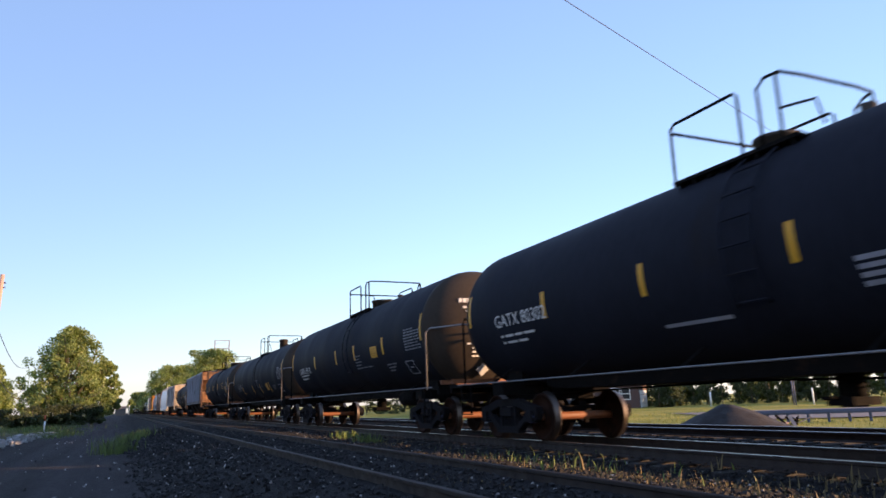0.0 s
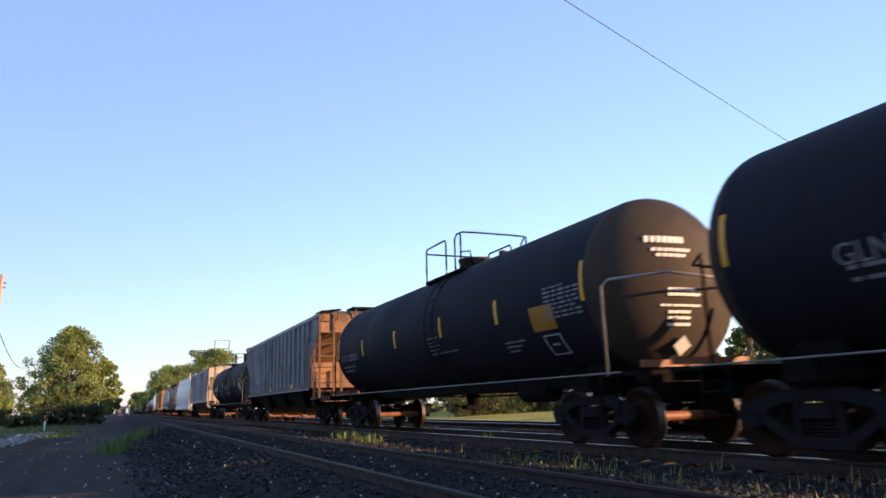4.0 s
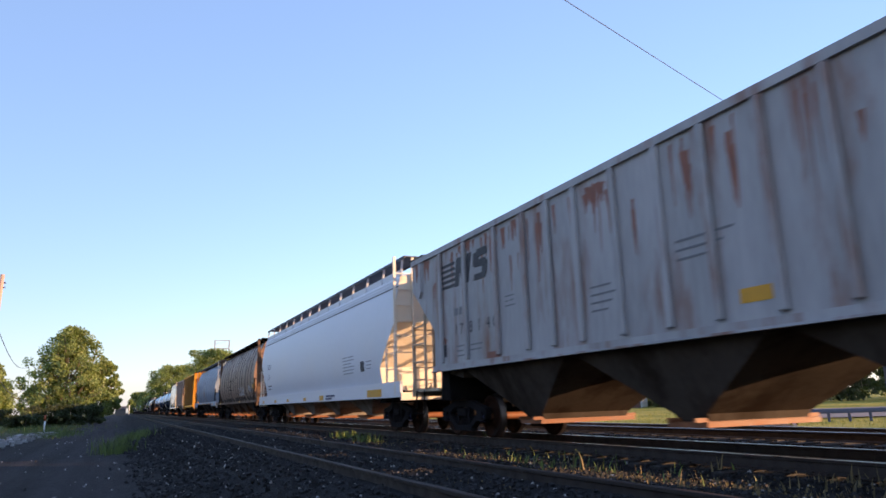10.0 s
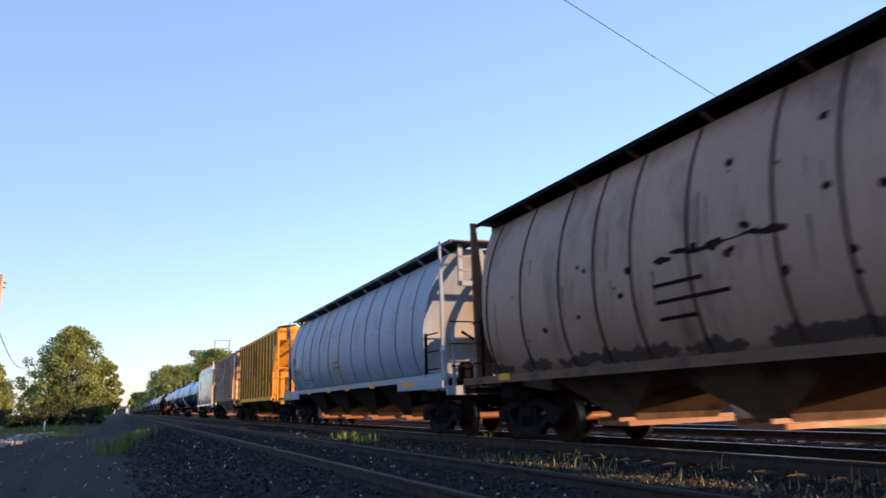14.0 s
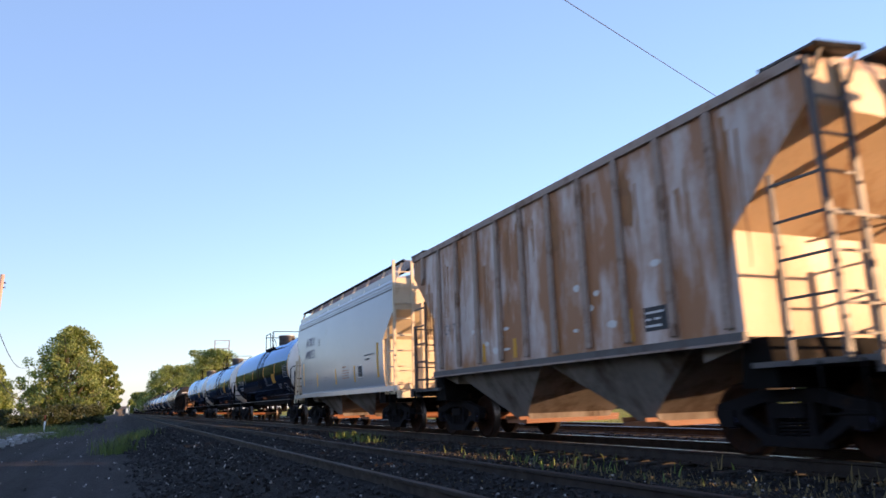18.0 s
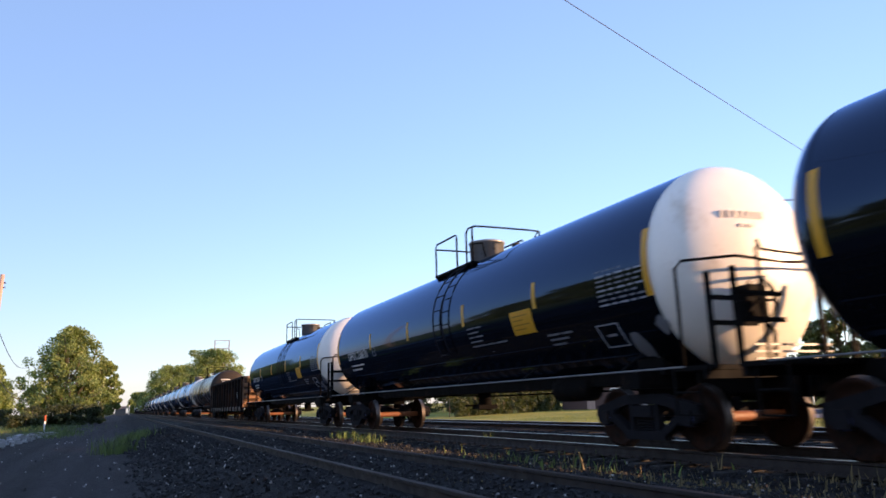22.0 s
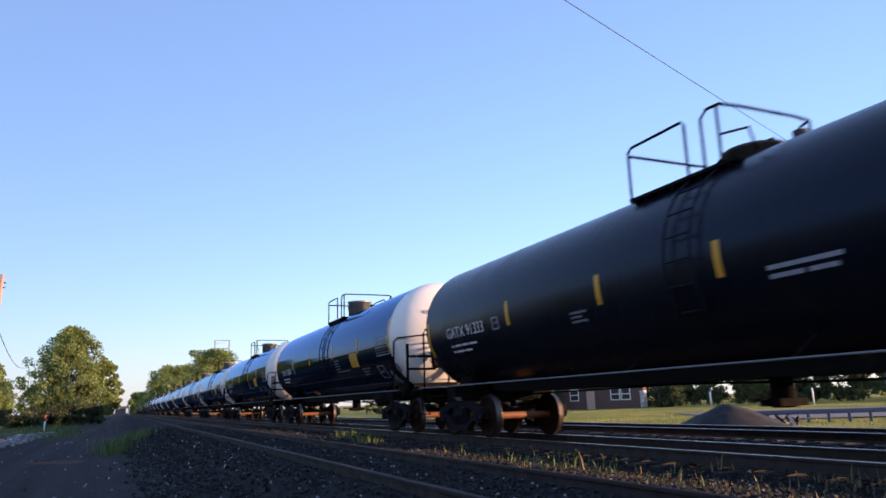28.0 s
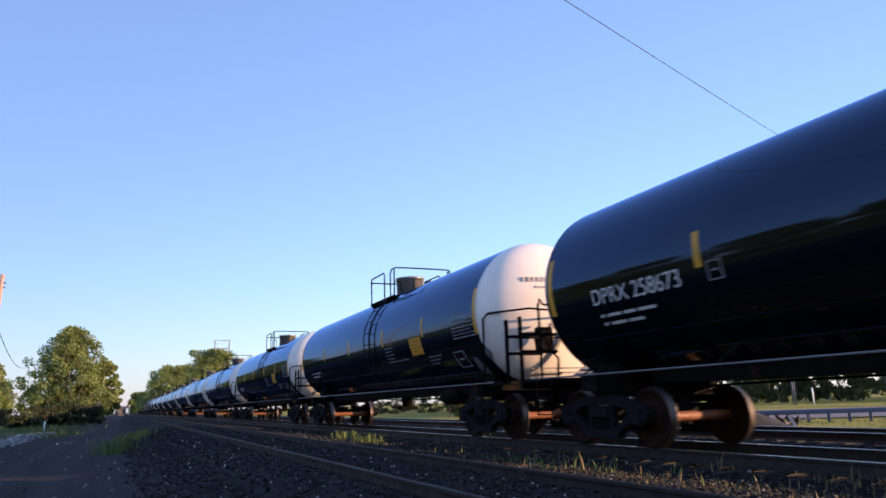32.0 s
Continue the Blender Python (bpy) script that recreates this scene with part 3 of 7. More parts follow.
def tank_car(L, paint, head, mark="", tape=(-5.6, -3.2, -0.9, 1.4, 3.7, 6.0), placard=None, fine=True, dome=0.36, dome_r=0.42, label="", dim=False, stair=True, tape_z=2.12, block=-0.6, size=0.335, R=1.51, placard_z=1.92, placard_mat="yellow_tape", placard_s=1.0, gap=1.55, text_y=6.5, rail_h=0.66, text_z=2.13, gap_r=None, bow=2.52, back=1.04, rail_y=0.0, plat=0.0, dome_y=0.0, front_y=0.0, end_tape=(2.25, 2.9)):
    car = new("tank_car")
    tagged(car, label or "black railway tank car with a top platform", "tank car", "train cars")
    Z = TANK_FOOT + R
    tank_face = tank_side(R)
    seam = L / 2 - gap
    rear = L / 2 - (gap_r or gap)
    white = head == "head_white"
    TR = L / 2 - 2.08
    bm = bmesh.new()
    prof = [(float(y), R) for y in np.linspace(-seam, rear, 7)]
    lathe(bm, prof, "Y", 64, (0, 0, Z), caps=False)
    part("shell", bm, M[paint], car)
    for s in (-1, 1):
        cap = [(0.0, R)] + [(0.72 * math.sin(a), R * math.cos(a)) for a in np.linspace(0.0, 1.5, 14)[1:]]
        bm = bmesh.new()
        lathe(bm, [(s * p + (rear if s > 0 else -seam), r) for p, r in cap], "Y", 64, (0, 0, Z))
        pale = white and s < 0
        part("tank_head", bm, M[paint if white and s > 0 else head], car, "rounded white tank end" if pale else "rounded dark tank end")
    # sills, bolsters and end decks
    for s in (-1, 1):
        bm = bmesh.new()
        box(bm, (0, s * (L / 2 - 1.75), 0.92), (0.36, 3.0, 0.34))
        part("end_sill", bm, M["underframe"], car)
        bm = bmesh.new()
        box(bm, (0, s * TR, 0.98), (2.5, 0.42, 0.24))
        part("body_bolster", bm, M["underframe"], car)
        bm = bmesh.new()
        prism(bm, [(s * (TR - 0.3), 1.05), (s * (TR + 0.3), 1.05), (s * (TR + 0.25), 1.75), (s * (TR - 0.25), 1.75)], -0.85, 0.85)
        part("tank_saddle", bm, M["underframe"], car)
        bm = bmesh.new()
        box(bm, (0, s * (L / 2 - 0.62), 1.08), (2.95, 0.62, 0.06))
        box(bm, (0, s * (L / 2 - 0.36), 1.02), (2.95, 0.06, 0.16))
        part("end_deck", bm, M["underframe"], car)
        bm = bmesh.new()
        yb = s * (L / 2 - back)
        ym = s * max(0.0, back - 0.26)
        rail_frame(bm, [(-1.46, yb, 1.05), (-1.46, yb, bow - 0.12), (-1.38, yb + 0.1 * ym, bow - 0.02), (-0.85, yb + ym, bow), (0.0, yb + ym, bow - 0.04), (0.85, yb + ym, bow), (1.38, yb + 0.1 * ym, bow - 0.02), (1.46, yb, bow - 0.12), (1.46, yb, 1.05)], 0.022)
        # on dark-ended cars: front rail coloured as sunlit, rear rail as shaded
        part("end_handrail", bm, M["underframe" if white or s > 0 else "rail_line"], car, "bent handrail across the tank end")
        if fine:
            for x in (-1.38, 0.60) if white else (1.36,):
                bm = bmesh.new()
                box(bm, (x, yb + ym, 1.06 + (bow - 1.3) / 2), (0.06, 0.05, bow - 1.3))
                part("post", bm, M["underframe"], car)
            for x in (-1.44, 1.44):
                bm = bmesh.new()
                rail_frame(bm, [(x, yb - 0.22, 1.06), (x, yb - 0.22, 0.50), (x, yb + 0.22, 0.50), (x, yb + 0.22, 1.06)], 0.02)
                rail_frame(bm, [(x, yb - 0.22, 0.78), (x, yb + 0.22, 0.78)], 0.018)
                part("sill_step", bm, M["underframe"], car)
            if white:
                for z in (1.18, 1.27, 1.36) if s < 0 else ():
                    bm = bmesh.new()
                    bar(bm, (-0.65, yb + s * 0.42, z), (0.75, yb + s * 0.42, z), 0.02, 0.03)
                    part("grab_iron", bm, M["rail_line"], car)
                # two dark horizontal bars beside the brake wheel
                for z in (1.62, 1.94):
                    bm = bmesh.new()
                    bar(bm, (-1.38, yb + ym, z), (-0.6, yb + ym, z), 0.04, 0.06)
                    part("brake_bracket", bm, M["underframe"], car)
            else:
                bm = bmesh.new()
                box(bm, (-0.75, s * (L / 2 - 0.30), 1.20), (1.35, 0.05, 0.10))
                part("deck_edge", bm, M["axle_rust"], car, "rusty edge of the end deck")
    if fine and white:
        bx, bz = -0.45, 1.94
        bm = bmesh.new()                        # brake wheel and its gear on the leading end
        lathe(bm, [(-0.02, 0.30), (0.02, 0.30)], "Y", 20, (bx, -L / 2 + 0.30, bz), caps=False)
        lathe(bm, [(0.02, 0.26), (-0.02, 0.26)], "Y", 20, (bx, -L / 2 + 0.30, bz), caps=False)
        for a in range(5):
            c, sn = math.cos(a * 1.257), math.sin(a * 1.257)
            bar(bm, (bx, -L / 2 + 0.30, bz), (bx + 0.28 * c, -L / 2 + 0.30, bz + 0.28 * sn), 0.03)
        part("brake_wheel", bm, M["underframe"], car)
        bm = bmesh.new()
        box(bm, (bx, -L / 2 + 0.42, bz - 0.04), (0.30, 0.22, 0.5))
        tube(bm, [(bx + 0.1, -L / 2 + 0.42, bz - 0.2), (bx + 0.3, -L / 2 + 0.4, bz - 0.4), (bx + 0.25, -L / 2 + 0.4, 1.05)], 0.03, 6)
        part("brake_gear", bevelled(bm, 0.03), M["underframe"], car)
    if fine:
        bm = bmesh.new()
        lathe(bm, [(-0.55, 0.18), (-0.5, 0.22), (0.5, 0.22), (0.55, 0.18)], "Y", 16, (-0.45, -L / 2 + 4.6, 0.92))
        part("air_tank", bm, M["underframe"], car)
    # long pipe along the foot of the shell
    for s in (-1, 1):
        bm = bmesh.new()
        tube(bm, [(s * 1.47, -L / 2 + 0.7, 1.10), (s * 1.47, L / 2 - 0.7, 1.10)], 0.014, 6)
        part("side_pipe", bm, M["rail_line" if s < 0 else "underframe"], car, "thin pipe along the foot of the side")
        if fine:
            for k in range(6):
                y = -seam + 0.9 + (2 * seam - 1.8) * k / 5
                bm = bmesh.new()
                bar(bm, (s * 1.0, y, 1.36), (s * 1.46, y, 1.08), 0.05, 0.02)
                part("pipe_bracket", bm, M["underframe"], car)
    # fittings below the middle
    # added dark box that fills the black band below the shell
    bm = bmesh.new()
    prism(bm, [(-TR + 0.7, 1.0), (-TR + 1.3, 0.94), (TR - 1.3, 0.94), (TR - 0.7, 1.0), (TR - 0.7, 1.16), (-TR + 0.7, 1.16)], -0.55, 0.55)
    part("belly_trough", bm, M["underframe"], car, "plain dark box added under the belly")
    bm = bmesh.new()
    lathe(bm, [(0.55, 0.16), (1.06, 0.16)], "Z", 12)
    box(bm, (0, 0, 0.62), (0.5, 0.36, 0.10))
    tube(bm, [(-0.1, 0.0, 0.66), (-0.5, 0.04, 0.66)], 0.025, 6)
    part("outlet_valve", bm, M["underframe"], car)
    bm = bmesh.new()
    tube(bm, [(0.25, -L / 2 + 2.0, 0.98), (0.25, L / 2 - 2.0, 0.98)], 0.025, 6)
    tube(bm, [(-0.35, -L / 2 + 2.4, 0.86), (-0.3, -1.0, 0.86), (-0.2, 1.5, 0.92), (-0.3, L / 2 - 2.4, 0.86)], 0.018, 6)
    part("brake_rigging", bm, M["underframe"], car)
    # top platform, dome and railings
    top = Z + R
    DY = -0.45
    before = set(car.children)
    bm = bmesh.new()
    lathe(bm, [(top - 0.1, dome_r), (top + dome - 0.06, dome_r), (top + dome - 0.05, dome_r + 0.03), (top + dome, dome_r + 0.03), (top + dome + 0.03, dome_r * 0.6)], "Z", 24, (0, DY + dome_y, 0))
    part("manway_dome", bm, M["dome_pale" if white else "dome_steel"], car, "round manway dome with a bolted lid")
    bm = bmesh.new()
    lathe(bm, [(top - 0.1, 0.10), (top + 0.22, 0.10), (top + 0.24, 0.05)], "Z", 12, (0.1, DY - 1.25, 0))
    part("relief_valve", bm, M["dome_steel"], car)
    for s in (-1, 1):
        bm = bmesh.new()
        box(bm, (s * 0.80, DY, top - 0.22), (0.30, 2.1, 0.05))
        for k in range(8):
            box(bm, (s * 0.80, DY - 0.95 + k * 0.27, top - 0.27), (0.26, 0.04, 0.08))
        part("platform_walkway", bm, M["underframe"], car, "narrow walkway grating on the tank top")
        bm = bmesh.new()
        rail_frame(bm, [(s * 0.92, q + rail_y, top + h) for q, h in ((0.58, -0.27), (0.58, rail_h - 0.06), (0.50, rail_h), (-0.60, rail_h), (-0.66, rail_h - 0.06), (-0.66, -0.27))])
        part("side_railing", bm, M["underframe"], car)
        bm = bmesh.new()
        rail_frame(bm, [(s * x, q + front_y, top + h) for x, q, h in ((0.92, -1.18, -0.27), (0.92, -1.18, rail_h - 0.1), (0.92, -1.30, rail_h), (0.86, -1.48, rail_h + 0.02), (0.5, -1.52, rail_h + 0.02), (0, -1.52, rail_h + 0.02))])
        rail_frame(bm, [(s * 0.90, -1.46 + front_y, top + rail_h + 0.01), (s * 0.90, -1.46 + front_y, top - 0.27)])
        part("end_railing", bm, M["underframe"], car)
        bm = bmesh.new()
        rail_frame(bm, [(s * 0.9, -1.46 + front_y, top + 0.2), (s * 0.9, -1.95 + front_y, top + 0.12), (s * 0.86, -2.0 + front_y, top - 0.2)], 0.018)
        part("grab_iron", bm, M["underframe"], car)
    bm = bmesh.new()
    rail_frame(bm, [(-0.92, 0.58, top + rail_h - 0.11), (0.92, 0.58, top + rail_h - 0.11)])
    part("end_railing", bm, M["underframe"], car)
    if stair:
        for s in (-1, 1):
            ladder = None
            for dy in (-0.24, 0.24):
                bm = bmesh.new()
                tube(bm, [(s * (tank_face(z) + 0.09), -0.92 + dy, z) for z in np.linspace(1.75, top - 0.2, 12)], 0.018, 6)
                stile = part("ladder" if ladder is None else "stile", bm, M["black_dusty"], ladder or car)
                ladder = ladder or stile
            for z in np.arange(1.8, top - 0.2, 0.33):
                bm = bmesh.new()
                tube(bm, [(s * (tank_face(z) + 0.09), -1.16, z), (s * (tank_face(z) + 0.09), -0.68, z)], 0.014, 5)
                part("rung", bm, M["black_dusty"], ladder)
    for ob in [o for o in car.children if o not in before]:
        ob.location.y += plat
    # reflective tape, writing and placards
    for y in tape:
        bm = bmesh.new()
        patch(bm, tank_face, y - 0.055, y + 0.055, tape_z, tape_z + 0.46)
        part("reflector_strip", bm, M["yellow_tape"], car, "yellow reflective strip")
    for y in (-seam + 0.06, rear - 0.06):
        bm = bmesh.new()
        patch(bm, tank_face, y - (0.06 if white else 0.04), y + (0.06 if white else 0.04), 2.1 if white else end_tape[0], 3.05 if white else end_tape[1], n=8)
        part("reflector_strip", bm, M["yellow_tape"], car, "yellow reflective strip")
    ink = M["marking_dim" if dim else "marking"]
    if fine:
        if mark:
            writing(car, mark, size, tank_face, text_y, text_z, ink)
            if head == "head_white":
                square(car, tank_face, text_y - 2.66, text_y - 2.42, 2.12, 2.36, M["marking_mid"], 0.016)
        bars(car, tank_face, text_y - 0.1, 1.98, [[0.10, 0.30, 0.26, 0.36], [0.10, 0.36, 0.3]], ink, 0.042, 0.12)
        if block is not None:
            bars(car, tank_face, block, 2.24, [[0.3, 0.23], [0.45], [0.2, 0.32], [0.5], [0.6, 0.3, 0.42]], M["marking_mid" if white else "marking_dim"], 0.026, 0.09)
        for k, wlen in enumerate((0.55, 1.08, 1.08, 1.0, 1.08, 0.9, 1.08, 1.08)):
            bars(car, tank_face, -seam + 1.20, 2.62 - 0.072 * k, [[wlen * q - 0.03 for q in (0.22, 0.14, 0.20, 0.12, 0.17)]], M["marking_grey" if white and k in (1, 4, 7) else "marking_mid" if white or not dim else "marking_dim"], 0.026 if white else 0.034, 0.1)
        square(car, tank_face, -seam + 1.0, -seam + 1.52, 1.50, 1.84, M["marking_grey"], 0.018 if white else 0.024)
        bars(car, tank_face, -seam + 2.9, 1.84, [[0.35, 0.3], [0.55], [0.4]], M["marking_mid"], 0.03, 0.08)
        if white:
            blob(car, tank_face, -7.36, -7.04, 1.24, 1.66, M["marking_mid"], 41, "smudge", "pale dusty smudge", 0.5)
            blob(car, tank_face, -8.02, -7.76, 1.60, 1.86, M["marking_mid"], 42, "smudge", "pale dusty smudge", 0.5)
        if placard:
            bm = bmesh.new()
            patch(bm, tank_face, placard - 0.37 * placard_s, placard + 0.37 * placard_s, placard_z, placard_z + 0.42 * placard_s)
            part("placard", bm, M[placard_mat], car, "yellow hazard placard board")
            bars(car, lambda z: tank_face(z) + 0.004, placard + 0.30 * placard_s, placard_z + 0.34 * placard_s, [[0.52 * placard_s], [0.35 * placard_s], [0.55 * placard_s], [0.4 * placard_s]], M["yellow_dark"], 0.02, 0.08 * placard_s)
        hm = M["marking_grey" if white else "marking"]
        bm = bmesh.new()
        rows = ((3.16, -0.70, 0.02, 0.10), (3.00, -0.45, -0.2, 0.045)) if white else ((3.16, -0.70, 0.02, 0.10), (2.99, -0.62, 0.10, 0.05), (2.90, -0.56, 0.0, 0.05), (2.36, -0.42, 0.10, 0.045), (2.28, -0.42, 0.20, 0.045),
            (2.11, -0.56, 0.20, 0.035), (2.01, -0.42, 0.0, 0.045), (1.92, -0.42, 0.0, 0.045), (1.82, -0.42, 0.0, 0.045))
        for z, x0, x1, hh in rows:
            letters = max(2, int((x1 - x0) / 0.10))
            for k in range(letters):
                xx = x0 + (x1 - x0) * (k + 0.5) / letters
                yy = -seam - 0.72 * math.sqrt(max(0.0, 1 - (xx ** 2 + (z - Z) ** 2) / R ** 2))
                box(bm, (xx, yy, z), ((x1 - x0) / letters * 0.86, 0.03, hh))
        tagged(part("lettering", bm, hm, car), "small writing on the tank end", kind="stuff")
        if not white:
            xx, zz = -0.13, 1.50
            yy = -seam - 0.72 * math.sqrt(max(0.0, 1 - (xx ** 2 + (zz - Z) ** 2) / R ** 2))
            bm = bmesh.new()
            box(bm, (xx, yy - 0.05, zz), (0.24, 0.012, 0.24), Euler((radians(24), 0, 0)).to_matrix() @ Euler((0, radians(45), 0)).to_matrix())
            part("placard", bm, M["marking"], car, "white diamond hazard placard")
    for s in (-1, 1):
        add_truck(car, s * TR, fine)
    add_couplers(car, L)
    return car


# ---- covered hoppers ----
def round_end(car, s, a, b, hw, mat, top, zdeck):
    """Heavy corner posts, crossbeam, short upper ladder and brake machinery of the round-sided cars."""
    y = s * (a - 0.12)
    pw = 0.17 if mat == M["tan_post"] else 0.06
    for t in (-1, 1):
        bm = bmesh.new()
        x = t * (hw - 0.08)
        outer = [(x, zdeck), (x - t * 2.2 * pw, zdeck), (x - t * 1.7 * pw, zdeck + 1.5), (x - t * 0.6 * pw, top), (x, top)]
        v = [bm.verts.new((px, y, pz)) for px, pz in outer]
        w = [bm.verts.new((px, y + s * 0.07, pz)) for px, pz in outer]
        bm.faces.new(v)
        bm.faces.new(w[::-1])
        for k in range(5):
            bm.faces.new((v[k], w[k], w[(k + 1) % 5], v[(k + 1) % 5]))
        part("corner_post", bm, mat, car, "heavy tapered corner post")
        for xx, low in ((0.97, top - 1.0), (0.42, zdeck)):
            bm = bmesh.new()
            bar(bm, (t * xx, y, low), (t * xx, y, top), 0.11, 0.07)
            part("end_post", bm, M["end_tan" if mat == M["tan_post"] else "hopper_blue_grey"], car)
        for z in np.arange(top - 0.95, top - 0.05, 0.32):
            bm = bmesh.new()
            bar(bm, (t * 0.42, y + s * 0.05, float(z)), (t * 0.97, y + s * 0.05, float(z)), 0.028)
            part("rung", bm, mat, car)
        bm = bmesh.new()
        bar(bm, (t * 1.22, y + s * 0.02, zdeck), (t * 1.22, y + s * 0.02, zdeck + 1.45), 0.07, 0.05)
        part("end_post", bm, mat, car)
        bm = bmesh.new()
        bar(bm, (t * (hw - 0.02), s * (b + 0.1), zdeck), (t * (hw - 0.02), s * (b + 0.1), 2.35), 0.06, 0.05)
        side = part("side_ladder", bm, M["underframe"], car)
        for z in (1.5, 1.9, 2.3):
            bm = bmesh.new()
            bar(bm, (t * (hw - 0.02), s * (b + 0.1), z), (t * (hw - 0.02), y, z), 0.026)
            part("rung", bm, M["underframe"], side)
        bm = bmesh.new()
        ys, x = s * (a + 0.05), t * (hw - 0.04)
        tube(bm, [(x, ys - 0.24, zdeck), (x, ys - 0.24, 0.42), (x, ys + 0.24, 0.42), (x, ys + 0.24, zdeck)], 0.022, 6)
        part("sill_step", bm, M["underframe"], car)
    bm = bmesh.new()
    bar(bm, (-0.97, y + s * 0.04, top - 0.95), (0.97, y + s * 0.04, top - 0.95), 0.07, 0.12)
    part("crossbeam", bm, M["end_tan"] if mat == M["tan_post"] else mat, car)
    for z in (zdeck + 0.5, zdeck + 1.0, zdeck + 1.5):
        bm = bmesh.new()
        bar(bm, (-hw + 0.3, y + s * 0.06, z), (hw - 0.3, y + s * 0.06, z), 0.03)
        part("grab_iron", bm, M["underframe"], car)
    for x, yy, z, w, h in ((-0.25, 0.30, 1.75, 0.42, 0.55), (0.22, 0.24, 1.45, 0.34, 0.36), (-0.78, 0.30, 1.45, 0.30, 0.40), (0.75, 0.32, 1.6, 0.36, 0.6)):
        bm = bmesh.new()
        box(bm, (x, s * (a - yy - 0.1), z), (w, 0.30, h))
        part("brake_gear", bevelled(bm, 0.05, 2), M["underframe"], car)
    bm = bmesh.new()
    tube(bm, [(-0.9, s * (a - 0.3), 2.35), (-0.5, s * (a - 0.25), 2.1), (-0.4, s * (a - 0.3), 1.4), (0.1, s * (a - 0.3), 1.15)], 0.035, 6)
    part("brake_pipe", bm, M["underframe"], car)
    bm = bmesh.new()
    lathe(bm, [(-0.5, 0.2), (-0.45, 0.24), (0.45, 0.24), (0.5, 0.2)], "X", 14, (0.1, s * (a - 0.45), 2.2))
    part("air_tank", bm, M["underframe"], car)


def end_gear(car, a, b, L, hw, mat, top, zdeck, knee, rise, style, posts, truck, sill):
    """Ladders, posts, grab irons, deck and steps at both ends; posts: rows of (x, foot, head)."""
    for s in (-1, 1):
        end = L / 2 - 0.42
        bm = bmesh.new()
        box(bm, (0, s * (b + end) / 2, zdeck), (2 * hw - 0.12, end - b + 0.05, 0.06))
        part("end_deck", bm, mat, car)
        bm = bmesh.new()
        box(bm, (0, s * end, zdeck - 0.04), (2 * hw, 0.08, 0.2))
        part("end_beam", bm, mat, car)
        bm = bmesh.new()
        box(bm, (0, s * (L / 2 - 1.3), 0.85), (0.4, 2.2, 0.32))
        part("centre_sill", bm, M["underframe"], car)
        bm = bmesh.new()
        prism(bm, [(s * (L / 2 - truck - 0.26), 0.80), (s * (L / 2 - truck + 0.26), 0.80), (s * (L / 2 - truck + 0.18), sill - 0.02), (s * (L / 2 - truck - 0.18), sill - 0.02)], -hw + 0.12, hw - 0.12)
        part("body_bolster", bm, M["underframe"], car)
        y = s * (a + 0.05)
        if style == "round":
            round_end(car, s, a, b, hw, mat, top, zdeck)
            continue
        lean = a - b
        for t in (-1, 1):
            xo, xi = t * (hw - 0.02), t * (hw - 0.55)
            head = top if s * t > 0 else 2.6                    # one tall and one short ladder at each end
            for xx in (xo, xi):
                bm = bmesh.new()
                bar(bm, (xx, y, zdeck), (xx, y, head), 0.075, 0.05)
                part("ladder_stile", bm, mat, car)
            for z in np.arange(zdeck + 0.25, head - 0.05, 0.42):
                bm = bmesh.new()
                bar(bm, (xo, y, float(z)), (xi, y, float(z)), 0.028)
                part("rung", bm, mat, car)
            ys = s * (a - 0.52 * lean)                         # short ladder on the side, under the slope
            zt = knee + 0.48 * (rise - knee)
            bm = bmesh.new()
            bar(bm, (xo, ys, zdeck), (xo, ys, zt - 0.05), 0.055, 0.045)
            part("ladder_stile", bm, mat, car)
            for z in np.arange(zdeck + 0.25, zt, 0.42):
                bm = bmesh.new()
                bar(bm, (xo, ys, float(z)), (xo, y, float(z)), 0.028)
                part("rung", bm, mat, car)
            bm = bmesh.new()
            yt = s * (L / 2 - 0.85)
            tube(bm, [(xo, yt - 0.24, zdeck), (xo, yt - 0.24, 0.52), (xo, yt + 0.24, 0.52), (xo, yt + 0.24, zdeck)], 0.020, 6)
            part("sill_step", bm, M["underframe"], car)
        for x, low, high in posts:
            bm = bmesh.new()
            bar(bm, (x, y, low), (x, y, min(high, top)), 0.085, 0.06)
            part("end_post", bm, mat, car)
        for z in (zdeck + 0.55, 2.52):
            bm = bmesh.new()
            bar(bm, (-hw + 0.02, y + s * 0.03, z), (hw - 0.02, y + s * 0.03, z), 0.030)
            part("grab_iron", bm, mat, car)
        for x in (-0.8, 0.0, 0.8):
            bm = bmesh.new()
            prism(bm, [(s * (b - 0.02), zdeck + 0.02), (s * (b + 0.22), zdeck + 0.02), (s * (b - 0.02), zdeck + 0.34)], x - 0.02, x + 0.02)
            part("gusset", bm, mat, car)
    bm = bmesh.new()
    lathe(bm, [(-0.02, 0.27), (0.02, 0.27), (0.02, 0.23), (-0.02, 0.23), (-0.02, 0.27)], "Y", 18, (-0.62, a + 0.02, zdeck + 0.82), caps=False)
    for k in range(5):
        c, sn = math.cos(k * 1.257), math.sin(k * 1.257)
        bar(bm, (-0.62, a + 0.02, zdeck + 0.82), (-0.62 + 0.25 * c, a + 0.02, zdeck + 0.82 + 0.25 * sn), 0.03)
    part("brake_wheel", bm, M["underframe"], car)
    bm = bmesh.new()
    box(bm, (-0.62, a - 0.12, zdeck + 0.78), (0.20, 0.14, 0.28))
